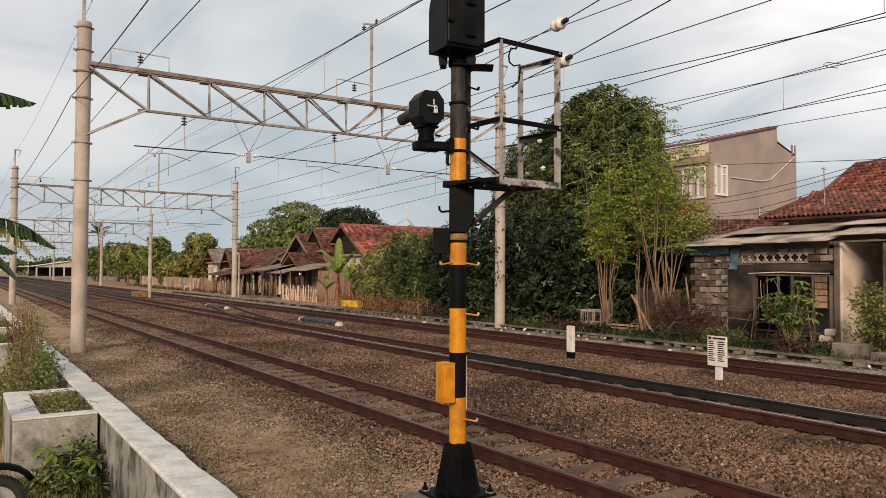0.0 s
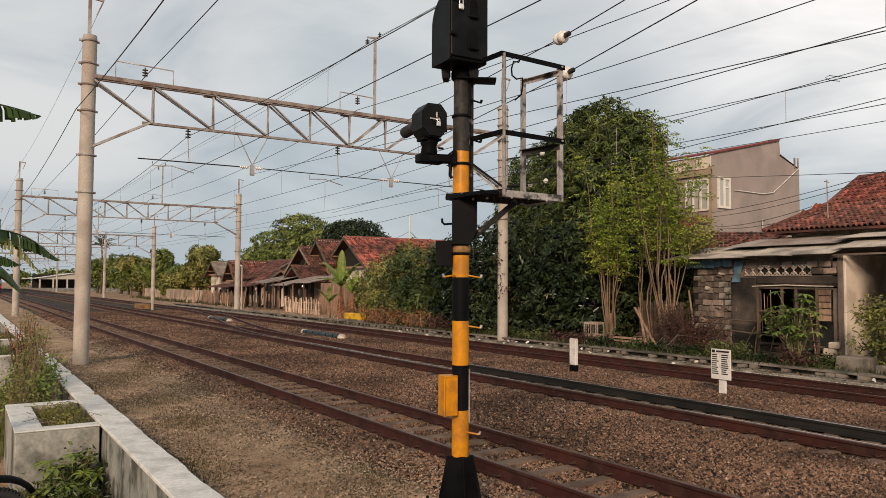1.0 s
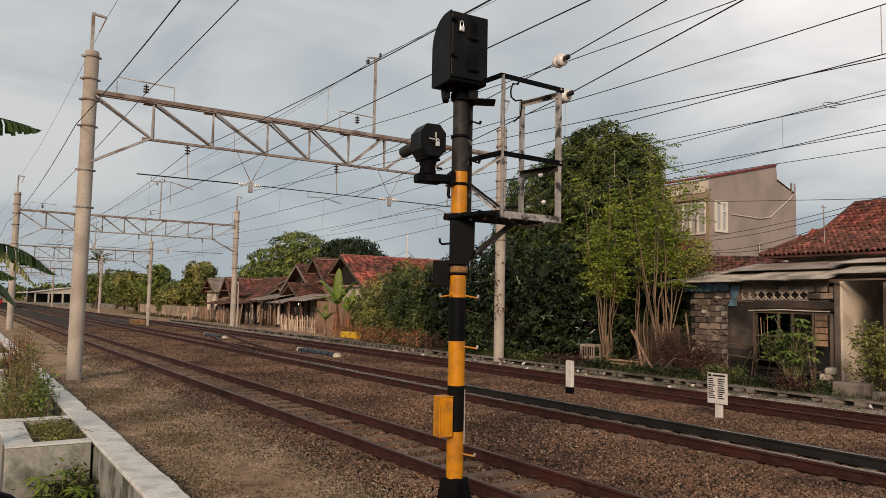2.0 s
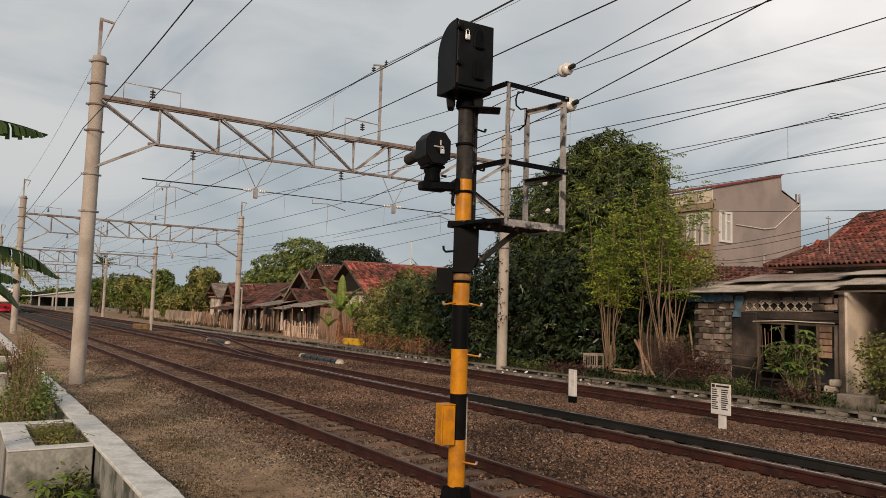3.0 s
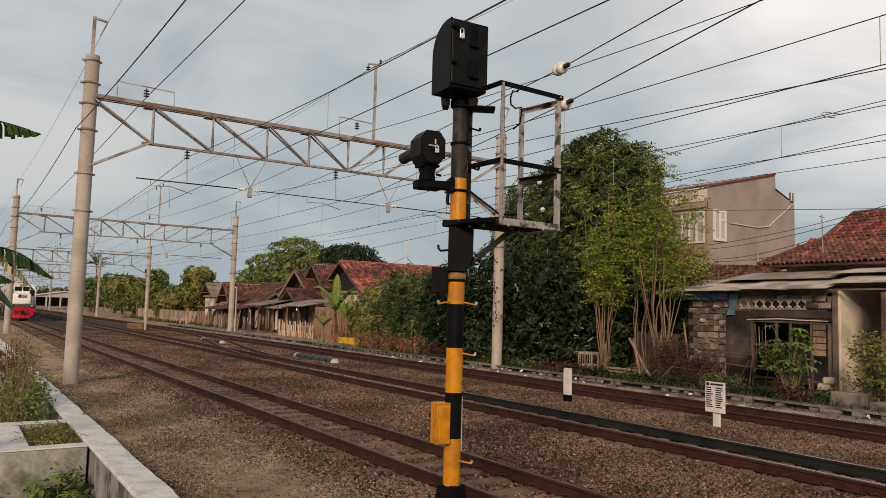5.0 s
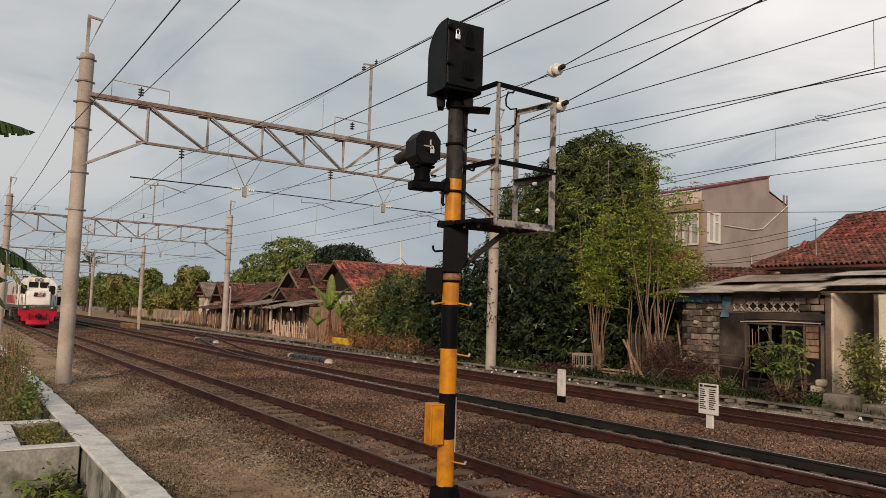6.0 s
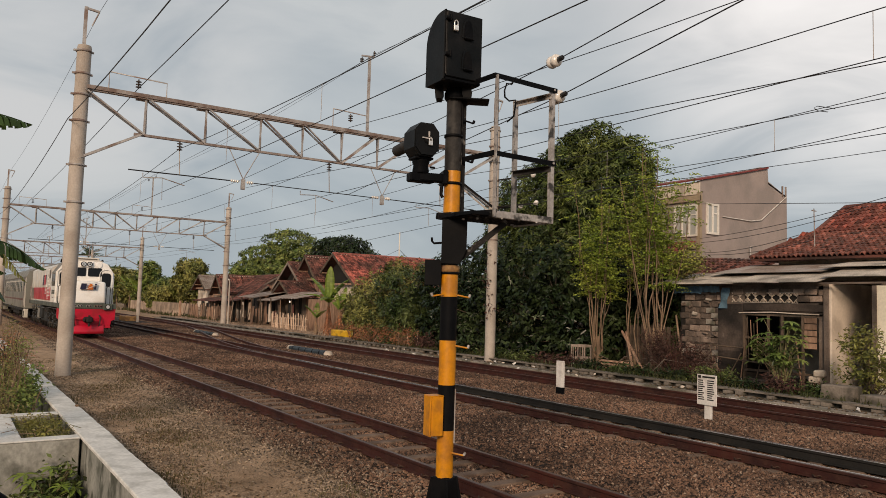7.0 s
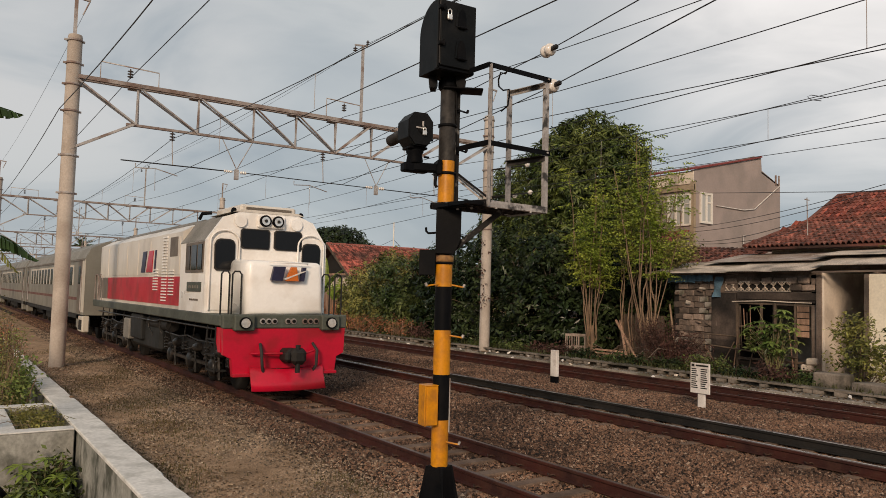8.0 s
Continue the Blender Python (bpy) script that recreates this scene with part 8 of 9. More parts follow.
banana_plant(20.3, 43.2, 0.1, 4.3, [(250, 86, 2.2, 0.55, 0.10, 0.02), (50, 76, 2.3, 0.6, 0.15, 0.02), (130, 58, 2.1, 0.7, 0.55, 0.15), (310, 55, 2.1, 0.7, 0.55, 0.15), (150, 32, 2.0, 0.6, 0.9, 0.3), (330, 30, 2.0, 0.6, 0.9, 0.3), (70, 30, 1.8, 0.55, 0.9, 0.4), (230, 25, 1.8, 0.55, 0.9, 0.4)], "tall banana plant with brown dead leaves round its stem", 9)
banana_plant(20.6, 42.2, 0.1, 3.4, [(180, 70, 1.7, 0.5, 0.3, 0.2), (40, 60, 1.7, 0.5, 0.4, 0.3), (290, 50, 1.5, 0.5, 0.6, 0.3), (110, 45, 1.5, 0.5, 0.6, 0.3)], "smaller banana plant with brown dead leaves", 8)
banana_plant(20.1, 44.6, 0.1, 2.2, [(180, 50, 1.2, 0.4, 0.5, 0.2), (60, 60, 1.2, 0.4, 0.4, 0.3), (290, 40, 1.1, 0.4, 0.6, 0.3)], "young banana plant beside the tall one", 3)
for k, (x, y, h) in enumerate(((22.5, 110, 5.5), (23, 118, 6.0), (22.5, 125, 5.0))):
    banana_plant(x, y, 0, h, [(a, 35 + 20 * (i % 2), h * 0.55, 0.7, 0.6, 0.4) for i, a in enumerate(range(0, 360, 45))], "far banana plant with arching fronds", 0, "far banana plants")
# coconut palm far off
palm = thing("coconut_palm", "far coconut palm with a ragged crown", "palm", pose(22.9, 158, 0))
part("trunk", Geo().tube([(0, 0, 0), (0.3, 0.2, 4.5), (0, 0, 9.5)], [0.22, 0.17, 0.13], 8), M_BARK, palm)
for k in range(13):
    part("frond", banana_leaf(3.3, 0.9, 0.7, 0.7, k + 300), M_BUSHDARK, palm, at=pose(0, 0, 9.5, 0, -random.uniform(5, 60), k * 27.7))

# banana plants in the garden inside the wall
g1 = banana_plant(0.1, 12.0, -0.7, 7.56, [(2, 0, 1.15, 0.34, 0.8, 0.55), (170, 50, 2.2, 0.6, 0.5, 0.4), (100, 60, 2.2, 0.6, 0.5, 0.4), (250, 40, 2.0, 0.6, 0.5, 0.4)], "garden banana plant with tattered yellowing leaves", 0, "garden banana plants", 0.8, M_BANANA_DARK)
part("yellow_leaf", banana_leaf(1.0, 0.24, 0.9, 0.9, 411, 0.9), M_YELLEAF, g1, "yellowing torn leaf", at=pose(0, 0, 3.80, 0, 12, -5))
part("leaf", banana_leaf(0.72, 0.5, 1.2, 0.0, 412, 0.3), M_BANANA_DARK, g1, at=pose(0, 0.1, 3.38, 0, 0, 4))
part("leaf", banana_leaf(0.62, 0.2, 0.6, 0.9, 413, 0.9), M_BANANA_DARK, g1, at=pose(0, 0, 3.45, 0, 0, 10))
banana_plant(-0.75, 11.2, -0.7, 10.7, [(10, -2, 1.62, 0.40, 0.30, 0.6), (200, 60, 2.2, 0.6, 0.5, 0.4), (120, 50, 2.0, 0.6, 0.5, 0.4)], "tall garden banana plant with torn green leaves", 0, "garden banana plants", 0.7, M_BANANA_DARK)


# weeds and grass
def grass_patch(name, label, pts, h, mat, seed, w=0.012, lean=0.5):
    """Blades of grass rooted at the points."""
    rg = np.random.default_rng(seed)
    n = len(pts)
    hh = (h * (0.4 + 0.9 * rg.random(n)))[:, None]
    a = rg.random(n) * 6.283
    d = np.stack([np.cos(a), np.sin(a), np.zeros(n)], 1)
    s = np.stack([-np.sin(a), np.cos(a), np.zeros(n)], 1) * (w * (0.6 + 0.8 * rg.random(n)))[:, None]
    upv = np.array([[0, 0, 1.0]])
    ln = (lean * rg.random(n))[:, None]
    m1 = pts + upv * hh * 0.6 + d * hh * ln * 0.3
    tip = pts + upv * hh * (1 - 0.4 * ln) + d * hh * ln
    v = np.stack([pts - s, pts + s, m1 + s * 0.8, m1 - s * 0.8, tip], 1).reshape(-1, 3)
    k = 5 * np.arange(n)[:, None]
    f = np.concatenate([k + np.array([[0, 1, 2]]), k + np.array([[0, 2, 3]]), k + np.array([[3, 2, 4]])])
    return tagged(new(name, fast_mesh(name, v, f, mat)), label, "grass", kind="stuff")


def patchy(rg, n, x0, x1, y0, y1, zf, thr, sc=1.2, bias=1.0):
    out = []
    while len(out) < n:
        x, y = rg.uniform(x0, x1), y0 + (y1 - y0) * rg.random() ** bias
        if noise.noise((x * sc, y * sc * 0.6, 9)) + 0.25 * rg.normal() > thr:
            out.append((x, y, zf(x, y)))
    return np.array(out)


rg5 = np.random.default_rng(5)


def litter(name, label, pts, size, mat, seed):
    """Curled dead leaves and chips lying on the ground."""
    rg = np.random.default_rng(seed)
    n = len(pts)
    a, L = rg.random(n) * 6.283, (size * (0.5 + rg.random(n)))[:, None]
    d = np.stack([np.cos(a), np.sin(a), 0.5 * (rg.random(n) - 0.3)], 1)
    s = np.stack([-np.sin(a), np.cos(a), 0.8 * (rg.random(n) - 0.5)], 1)
    z = np.array([[0, 0, 1.0]])
    p = pts + z * 0.006
    v = np.stack([p - d * L, p - s * L * 0.45 + z * L * 0.35 * rg.random((n, 1)), p + d * L, p + s * L * 0.45 + z * L * 0.35 * rg.random((n, 1))], 1).reshape(-1, 3)
    k = 4 * np.arange(n)[:, None]
    f = np.concatenate([k + np.array([[0, 1, 2]]), k + np.array([[0, 2, 3]])])
    return tagged(new(name, fast_mesh(name, v, f, mat)), label, "leaf litter", kind="stuff")


litter("leaf_litter", "dead brown leaves and chips strewn in patches on the path", patchy(rg5, 17000, 2.28, 4.7, 3.6, 24, ground_z, 0.02, 1.0, 1.7), 0.021, M_LITTER, 31)
litter("leaf_litter", "pale dry leaf scraps strewn on the path", patchy(rg5, 9000, 2.28, 4.9, 3.6, 24, ground_z, 0.05, 0.8, 1.7), 0.017, M_PALELITTER, 32)
litter("leaf_litter", "dead leaves on the verge behind the kerb", patchy(rg5, 6000, 17.8, 20.6, 8, 40, ground_z, -0.2, 1.0, 1.0), 0.05, M_LITTER, 33)
grass_patch("path_grass", "thin dull grass in patches on the earth path", patchy(rg5, 9500, 2.3, 4.5, 4, 30, ground_z, 0.24, 0.8, 1.4), 0.045, M_PATHGRASS, 21, 0.0055, 0.9)
grass_patch("garden_grass", "long yellowing grass at the foot of the wall", patchy(rg5, 9000, 0.2, 1.62, 6.0, 12.0, ground_z, -0.2), 0.28, M_STRAW, 22, 0.008, 0.9)
grass_patch("garden_grass", "rank green grass between the planters", patchy(rg5, 2600, -0.6, 1.75, 14.9, 27, ground_z, -0.2), 0.4, M_GRASS, 23, 0.012, 0.8)
for y0, y1, sd, hh, nn in ((12.4, 14.55, 24, 0.16, 2600), (24.9, 28.1, 25, 0.30, 2600), (31.9, 35.1, 26, 0.3, 2000)):
    grass_patch("planter_weeds", "tangled yellow-green weeds filling a planter", patchy(rg5, nn, 1.08, 1.74, y0, y1, lambda x, y: 0.12, -0.6), hh, M_STRAW if sd == 24 else M_GRASS, sd, 0.006, 1.9)
grass_patch("verge_grass", "rough grass and weeds behind the kerb", patchy(rg5, 4200, 17.8, 20.2, 8, 36, ground_z, 0.05), 0.30, M_VERGE, 27, 0.014, 0.8)
scatter_stones("rubble", "pale rubble and dust before the village", 17.8, 21.2, 38, 80, 6500, 0.032, [(17.8, 0.14), (21.2, 0.14)], M_PALESTONE, 1.0, 19)
grass_patch("kerb_grass", "dark grass hanging over the kerb", patchy(rg5, 1300, 17.42, 17.85, 7, 34, lambda x, y: 0.30, -0.05, 0.8), 0.24, M_VERGE, 34, 0.012, 1.3)
litter("leaf_litter", "dead leaves on the kerb ledge", patchy(rg5, 2500, 16.95, 17.4, 7, 40, lambda x, y: 0.225, -0.1, 0.8), 0.035, M_LITTER, 35)
grass_patch("verge_grass", "rough grass along the village fence", patchy(rg5, 900, 20.4, 22, 66, 115, ground_z, 0.05), 0.4, M_VERGE, 28, 0.03, 0.8)


def weed_bush(name, label, blobs, n_clump, size, mat, seed, stems=7, aspect=0.4, n_leaf=12, group="", stem_mat=None):
    """A small bush of thin stems with leaves."""
    t = thing(name, label, "plant", group=group)
    rr = random.Random(seed)
    cx, cy = blobs[0][0], blobs[0][1]
    z0 = min(b[2] - b[5] for b in blobs) - 0.15
    g = Geo()
    for k in range(stems):
        b = rr.choice(blobs)
        limb(g, (cx + rr.uniform(-0.1, 0.1), cy + rr.uniform(-0.1, 0.1), z0), (b[0] + rr.uniform(-1, 1) * b[3] * 0.8, b[1] + rr.uniform(-1, 1) * b[4] * 0.8, b[2] + rr.uniform(0, 1) * b[5]), 0.014, 0.005, seed + k, 5, 0.2)
    part("stem_tuft", g, stem_mat or M_STEM, t)
    if n_clump:
        foliage("leaves", t, blobs, n_clump, n_leaf, size, aspect, mat, seed, 0.09, 0.3, z0, 0.3)
    return t


weed_bush("garden_weed", "leafy green weed bush against the wall", [(1.35, 16.2, 0.25, 0.4, 0.7, 0.4), (1.55, 17.4, 0.45, 0.35, 0.6, 0.4), (1.0, 16.6, 0.2, 0.4, 0.6, 0.45)], 110, 0.10, M_WEED, 301, 12, 0.5)
weed_bush("garden_weed", "leafy green weed bush against the wall", [(1.2, 18.6, 0.3, 0.4, 0.6, 0.5), (1.5, 19.5, 0.4, 0.25, 0.5, 0.45)], 90, 0.10, M_WEED, 302, 12, 0.45)
for k, (x, y, h) in enumerate(((1.1, 16.4, 1.3), (1.3, 17.6, 1.5), (1.3, 20.0, 1.7), (1.5, 18.9, 1.4), (1.45, 22.4, 1.8))):
    weed_bush("tall_weed", "tall straggling weed in the garden strip", [(x, y, h * 0.3, 0.25, 0.35, h * 0.75), (x + 0.1, y + 0.2, h * 0.8, 0.2, 0.3, 0.25)], 42, 0.075, M_WEED if k % 2 else M_STRAW, 360 + k, 11, 0.35, 10, group="tall garden weeds")
weed_bush("flowering_weed", "tall weeds with pale flower heads", [(1.0, 15.7, 0.3, 0.35, 0.5, 0.4), (1.2, 16.6, 0.5, 0.3, 0.5, 0.5)], 60, 0.07, M_STRAW, 303, 16, 0.5)
weed_bush("dry_shrub", "dry reddish-brown twiggy shrub by the wall", [(1.3, 21.5, 0.95, 0.5, 0.7, 0.55), (1.6, 20.4, 0.7, 0.4, 0.5, 0.45)], 70, 0.06, M_BROWNLEAF, 304, 38, 0.5, 8, stem_mat=M_DRY)
tangle = thing("trailing_weed", "trailing yellow-green weed spilling over the planter rim", "plant")
rt = random.Random(88)
for k in range(46):
    x, y = rt.uniform(1.1, 1.72), rt.uniform(12.45, 14.5)
    a, L = rt.uniform(0, 6.28), rt.uniform(0.15, 0.4)
    part("runner", Geo().tube([(x, y, 0.1), (x + math.cos(a) * L * 0.4, y + math.sin(a) * L * 0.4, 0.14 + L * 0.55), (x + math.cos(a) * L, y + math.sin(a) * L, 0.29 + rt.uniform(0, 0.05))], 0.005, 4), M_STRAW if k % 3 else M_STEM, tangle)
foliage("leaf_cover", tangle, [(1.4, 13.4, 0.24, 0.36, 1.05, 0.08)], 240, 8, 0.055, 0.45, M_YELLEAF, 89, 0.06, 0.1, 0.1, 0.1)
for k, (x, y, h) in enumerate(((1.15, 17.2, 1.5), (1.4, 18.6, 1.5), (1.3, 20.4, 1.7), (1.5, 21.4, 1.5))):
    weed_bush("dry_weed", "tall dry weed with reddish-brown stems and seed heads", [(x, y, h * 0.35, 0.35, 0.5, h * 0.6), (x + 0.1, y + 0.2, h * 0.75, 0.3, 0.45, 0.3)], 34, 0.05, M_BROWNLEAF if k % 2 else M_STRAW, 380 + k, 8, 0.45, 7, group="dry garden weeds", stem_mat=M_DRY)
def star_plant(name, label, x, y, z, leaves, seed, size, mat, lobes=7):
    """Long stalks, each with one broad leaf of spreading lobes."""
    t = thing(name, label, "plant")
    rr = random.Random(seed)
    for dx, dy, dz in leaves:
        tip = Vector((x + dx, y + dy, z + dz))
        part("stalk", Geo().tube([(x + dx * 0.1, y + dy * 0.1, z), (x + dx * 0.5, y + dy * 0.5, z + dz * 0.75), tip], 0.006, 5), M_WEEDSTEM, t)
        g = Geo()
        a0, sc = rr.uniform(0, 6.28), size * rr.uniform(0.75, 1.15)
        tilt = Vector((dx, dy, 0)) * 0.6 + Vector((rr.uniform(-0.2, 0.2), rr.uniform(-0.2, 0.2), 1))
        tilt.normalize()
        e1 = tilt.orthogonal().normalized(); e2 = tilt.cross(e1)
        for k in range(lobes):
            a = a0 + k * 5.5 / lobes
            d = e1 * math.cos(a) + e2 * math.sin(a)
            w = tilt.cross(d)
            L = sc * (1.0 - 0.35 * abs(k - (lobes - 1) / 2) / lobes * 2)
            vs = [tip, tip + d * L * 0.3 + w * L * 0.10, tip + d * L * 0.62 + w * L * 0.155 - tilt * L * 0.05, tip + d * L - tilt * L * 0.28, tip + d * L * 0.62 - w * L * 0.155 - tilt * L * 0.05, tip + d * L * 0.3 - w * L * 0.10, tip + d * L * 0.62 - tilt * L * 0.10]
            g.add(vs, [(0, 1, 6), (1, 2, 6), (2, 3, 6), (3, 4, 6), (4, 5, 6), (5, 0, 6)])
        part("leaf", g, mat, t)
    return t


rv = random.Random(14)
star_plant("papaya_seedling", "papaya-like seedling with broad star leaves by the planter", 1.36, 11.55, -0.68,
           [(0.02, -0.05, 0.68), (0.26, 0.0, 0.62), (-0.2, -0.12, 0.55), (0.12, -0.3, 0.48), (-0.28, 0.1, 0.60), (0.30, -0.25, 0.42), (-0.12, -0.35, 0.36), (0.05, -0.45, 0.28), (-0.35, -0.2, 0.30), (0.22, 0.2, 0.66)], 15, 0.26, M_BANANA)
star_plant("cassava_shrub", "young cassava shrub with star leaves before the broken window", 19.8, 12.2, 0.15,
           [(rv.uniform(-0.35, 0.35), rv.uniform(-0.75, 0.8), rv.uniform(0.75, 2.15)) for _ in range(46)], 16, 0.30, M_WEED)
weed_bush("garden_weed", "low dark weed under the papaya seedling", [(1.3, 11.4, -0.45, 0.42, 0.5, 0.25), (1.5, 11.75, -0.25, 0.3, 0.3, 0.25), (1.3, 10.9, -0.5, 0.4, 0.5, 0.2)], 170, 0.11, M_BUSHDARK, 306, 14, 0.4, 9)
weed_bush("window_shrub", "cassava shrub growing before the broken window", [(19.8, 12.2, 1.2, 0.3, 0.5, 0.6), (19.8, 12.9, 1.3, 0.3, 0.35, 0.3)], 34, 0.17, M_BUSHDARK, 307, 9, 0.38)
weed_bush("verge_shrub", "green shrub beside the cream wall", [(19.4, 9.6, 1.1, 0.6, 0.9, 0.8), (19.5, 9.9, 1.8, 0.4, 0.5, 0.4), (19.2, 8.6, 0.9, 0.6, 0.9, 0.6)], 190, 0.13, M_BUSH, 308, 14)
weed_bush("dry_shrub", "dark reddish dry shrub beside the shed", [(19.3, 15.4, 1.0, 0.6, 1.0, 0.75), (19.2, 14.6, 0.8, 0.5, 0.8, 0.55), (19.4, 16.3, 1.1, 0.5, 0.8, 0.7)], 420, 0.08, M_DRY, 309, 80, 0.5, 8, stem_mat=M_DRY)
for k, (x, y, h) in enumerate(((18.6, 13.6, 0.8), (18.5, 14.8, 0.6), (18.6, 11.3, 0.7), (18.5, 10.6, 0.6), (18.3, 15.9, 0.55), (18.4, 19.4, 0.7), (18.4, 21.8, 0.6), (18.4, 18.2, 0.6), (18.5, 20.6, 0.6), (18.4, 23.8, 0.7), (18.6, 26.5, 0.8), (18.5, 29, 0.9), (18.6, 17.0, 0.5), (18.5, 12.5, 0.5))):
    weed_bush("verge_weed", "low leafy weed on the verge behind the kerb", [(x, y, h * 0.55, 0.5, 0.8, h * 0.5)], 90, 0.12, (M_BUSHDARK, M_DARKLEAF, M_DRY)[k % 3], 320 + k, 14, group="verge weeds", stem_mat=M_DRY)
for k, (x, y) in enumerate(((18.3, 30.6), (18.5, 32.4), (18.4, 34.2), (18.5, 36.0), (18.8, 39.0))):
    weed_bush("dead_brush", "heap of dead brown brush on the verge", [(x, y, 0.65, 0.6, 1.1, 0.6)], 60, 0.10, M_BROWNLEAF, 340 + k, 34, group="dead brush on the verge", stem_mat=M_DRY if k % 2 else M_STEM)


rw = random.Random(67)
for k in range(30):
    y = rw.uniform(8.5, 30)
    thing("paper_scrap", "crumpled white scrap of rubbish by the kerb", "litter", pose(rw.choice((16.6, 17.1, 17.25, 18.1)) + rw.uniform(-0.2, 0.2), y, 0.24, rw.uniform(-30, 30), rw.uniform(-30, 30), rw.uniform(0, 360)), "rubbish by the kerb",
          g=Geo().add([(0, 0, 0), (0.09, 0.01, 0.02), (0.12, 0.07, 0.05), (0.04, 0.09, 0.01), (-0.04, 0.05, 0.035), (0.05, 0.04, 0.07)], [(0, 1, 5), (1, 2, 5), (2, 3, 5), (3, 4, 5), (4, 0, 5), (4, 3, 2, 1, 0)]), mats=M_WHITE if k % 3 else M_PLASTER)
for k in range(22):
    y = rw.uniform(13.5, 20.5)
    L, a = rw.uniform(0.6, 1.6), rw.uniform(-1.2, 1.2)
    x = rw.uniform(18.6, 20.2)
    thing("dead_stick", "grey dead stick leaning in the verge heap", "stick", group="dead sticks in the brush",
          g=Geo().tube([(x, y, 0.15), (x + 0.1, y + L * 0.5 * math.sin(a), 0.2 + L * 0.4), (x + rw.uniform(-0.2, 0.2), y + L * math.sin(a), 0.2 + L * 0.75 * abs(math.cos(a)))], [0.02, 0.015, 0.006], 5), mats=M_FENCEGREY if k % 2 else M_STEM)
rs = random.Random(61)
for k in range(26):
    y = 29.5 + 0.46 * k + rs.uniform(-0.2, 0.2)
    a = rs.uniform(-1.0, 1.0)
    L = rs.uniform(0.7, 1.7)
    thing("dead_stick", "dry pale stick lying in the brush", "stick", group="dead sticks in the brush",
          g=Geo().tube([(18.2 + rs.uniform(0, 0.5), y, 0.15), (18.5, y + L * 0.5 * math.sin(a), 0.2 + L * 0.25), (18.4 + rs.uniform(0, 0.4), y + L * math.sin(a), 0.25 + L * 0.5 * abs(math.cos(a)))], [0.022, 0.018, 0.008], 5), mats=M_STEM if k % 2 else M_BAMBOO)


# woods that close the distance
def woods(name, label, x0, x1, y0, y1, n, h, mat, seed):
    rg = np.random.default_rng(seed)
    bl = [(rg.uniform(x0, x1), rg.uniform(y0, y1), h * rg.uniform(0.25, 0.6), rg.uniform(4, 8), rg.uniform(4, 8), h * rg.uniform(0.25, 0.45)) for _ in range(n)]
    p, c = clumps(bl, n * 55, 12, rg, 0.9, 0.3)
    p = p[p[:, 2] > 0]
    v, f = leaf_cloud(p, 1.5 * (0.6 + 0.7 * rg.random(len(p))), 0.6, rg, 0.3)
    return tagged(new(name, fast_mesh(name, v, f, mat)), label, "woods", kind="stuff")


woods("far_woods", "low hazy woods closing the end of the line", -140, 60, 290, 340, 40, 8, M_FARLEAF, 501)
woods("far_woods", "woods beyond the village roofs", 62, 90, 20, 290, 44, 9, M_FARLEAF, 502)
woods("far_woods", "trees behind the camera side of the line", -60, -25, -20, 290, 34, 9, M_FARLEAF, 503)

# dead creeper clinging to the far mast
cr = thing("dead_creeper", "withered dark creeper clinging to the concrete mast", "creeper")
foliage("leaves", cr, [(17.4, 22.75, 3.4, 0.16, 0.16, 1.3), (17.42, 22.7, 2.4, 0.15, 0.15, 0.6)], 24, 7, 0.12, 0.5, M_DRY, 77, 0.07, 0.5, 0.2, 0.9)


# ---- small things by the tracks ----
sign = thing("notice_board", "small white notice board with black lines on a post", "sign", pose(13.0, 9.6, 0.17))
part("post", Geo().box(-0.03, 0.03, -0.08, 0.08, -0.2, 0.36, 0.008), M_WHITE, sign)
bd = part("board", Geo().box(-0.065, -0.035, -0.23, 0.23, 0.32, 0.93, 0.006), M_WHITE, sign)
for k in range(10):
    z = 0.80 - k * 0.042
    for y0, y1 in ((0.20, 0.20 - random.uniform(0.1, 0.16)), (-0.02, -0.02 - random.uniform(0.1, 0.17))):
        part("text_bar", Geo().box(-0.0675, -0.064, min(y0, y1), max(y0, y1), z, z + 0.022), M_DARK, bd)
part("text_bar", Geo().box(-0.0675, -0.064, -0.2, 0.1, 0.865, 0.90), M_DARK, bd)
part("text_bar", Geo().box(-0.0675, -0.064, 0.13, 0.2, 0.855, 0.91), M_DARK, bd)
mp = thing("marker_post", "white marker post with a black foot between the tracks", "post", pose(13.0, 13.96, 0.17))
part("post", Geo().box(-0.05, 0.05, -0.11, 0.11, 0.2, 0.86, 0.012), M_WHITE, mp)
part("foot", Geo().box(-0.05, 0.05, -0.11, 0.11, -0.2, 0.2, 0.006), M_BLACK, mp, "black painted foot")
pm = thing("point_machine", "long blue-grey point machine cover with white ends", "point machine", pose(12.75, 28.9, 0.17))
part("cover", Geo().prism([(-0.17, 0), (0.17, 0), (0.17, 0.13), (0.12, 0.19), (-0.12, 0.19), (-0.17, 0.13)], -1.75, 1.75, "y"), M_SKYBLUE, pm)
for k in range(5):
    part("cover_strap", Geo().prism([(-0.175, 0), (0.175, 0), (0.175, 0.135), (0.125, 0.195), (-0.125, 0.195), (-0.175, 0.135)], -1.4 + k * 0.68, -1.32 + k * 0.68, "y"), M_BLACK, pm)
for yy in (-1.9, 1.9):
    part("end_cap", Geo().lathe([(0.17, 0), (0.18, 0.1), (0.12, 0.19), (0.04, 0.21)], 14, pose(0, yy, 0)), M_PLASTER, pm, "white painted end")
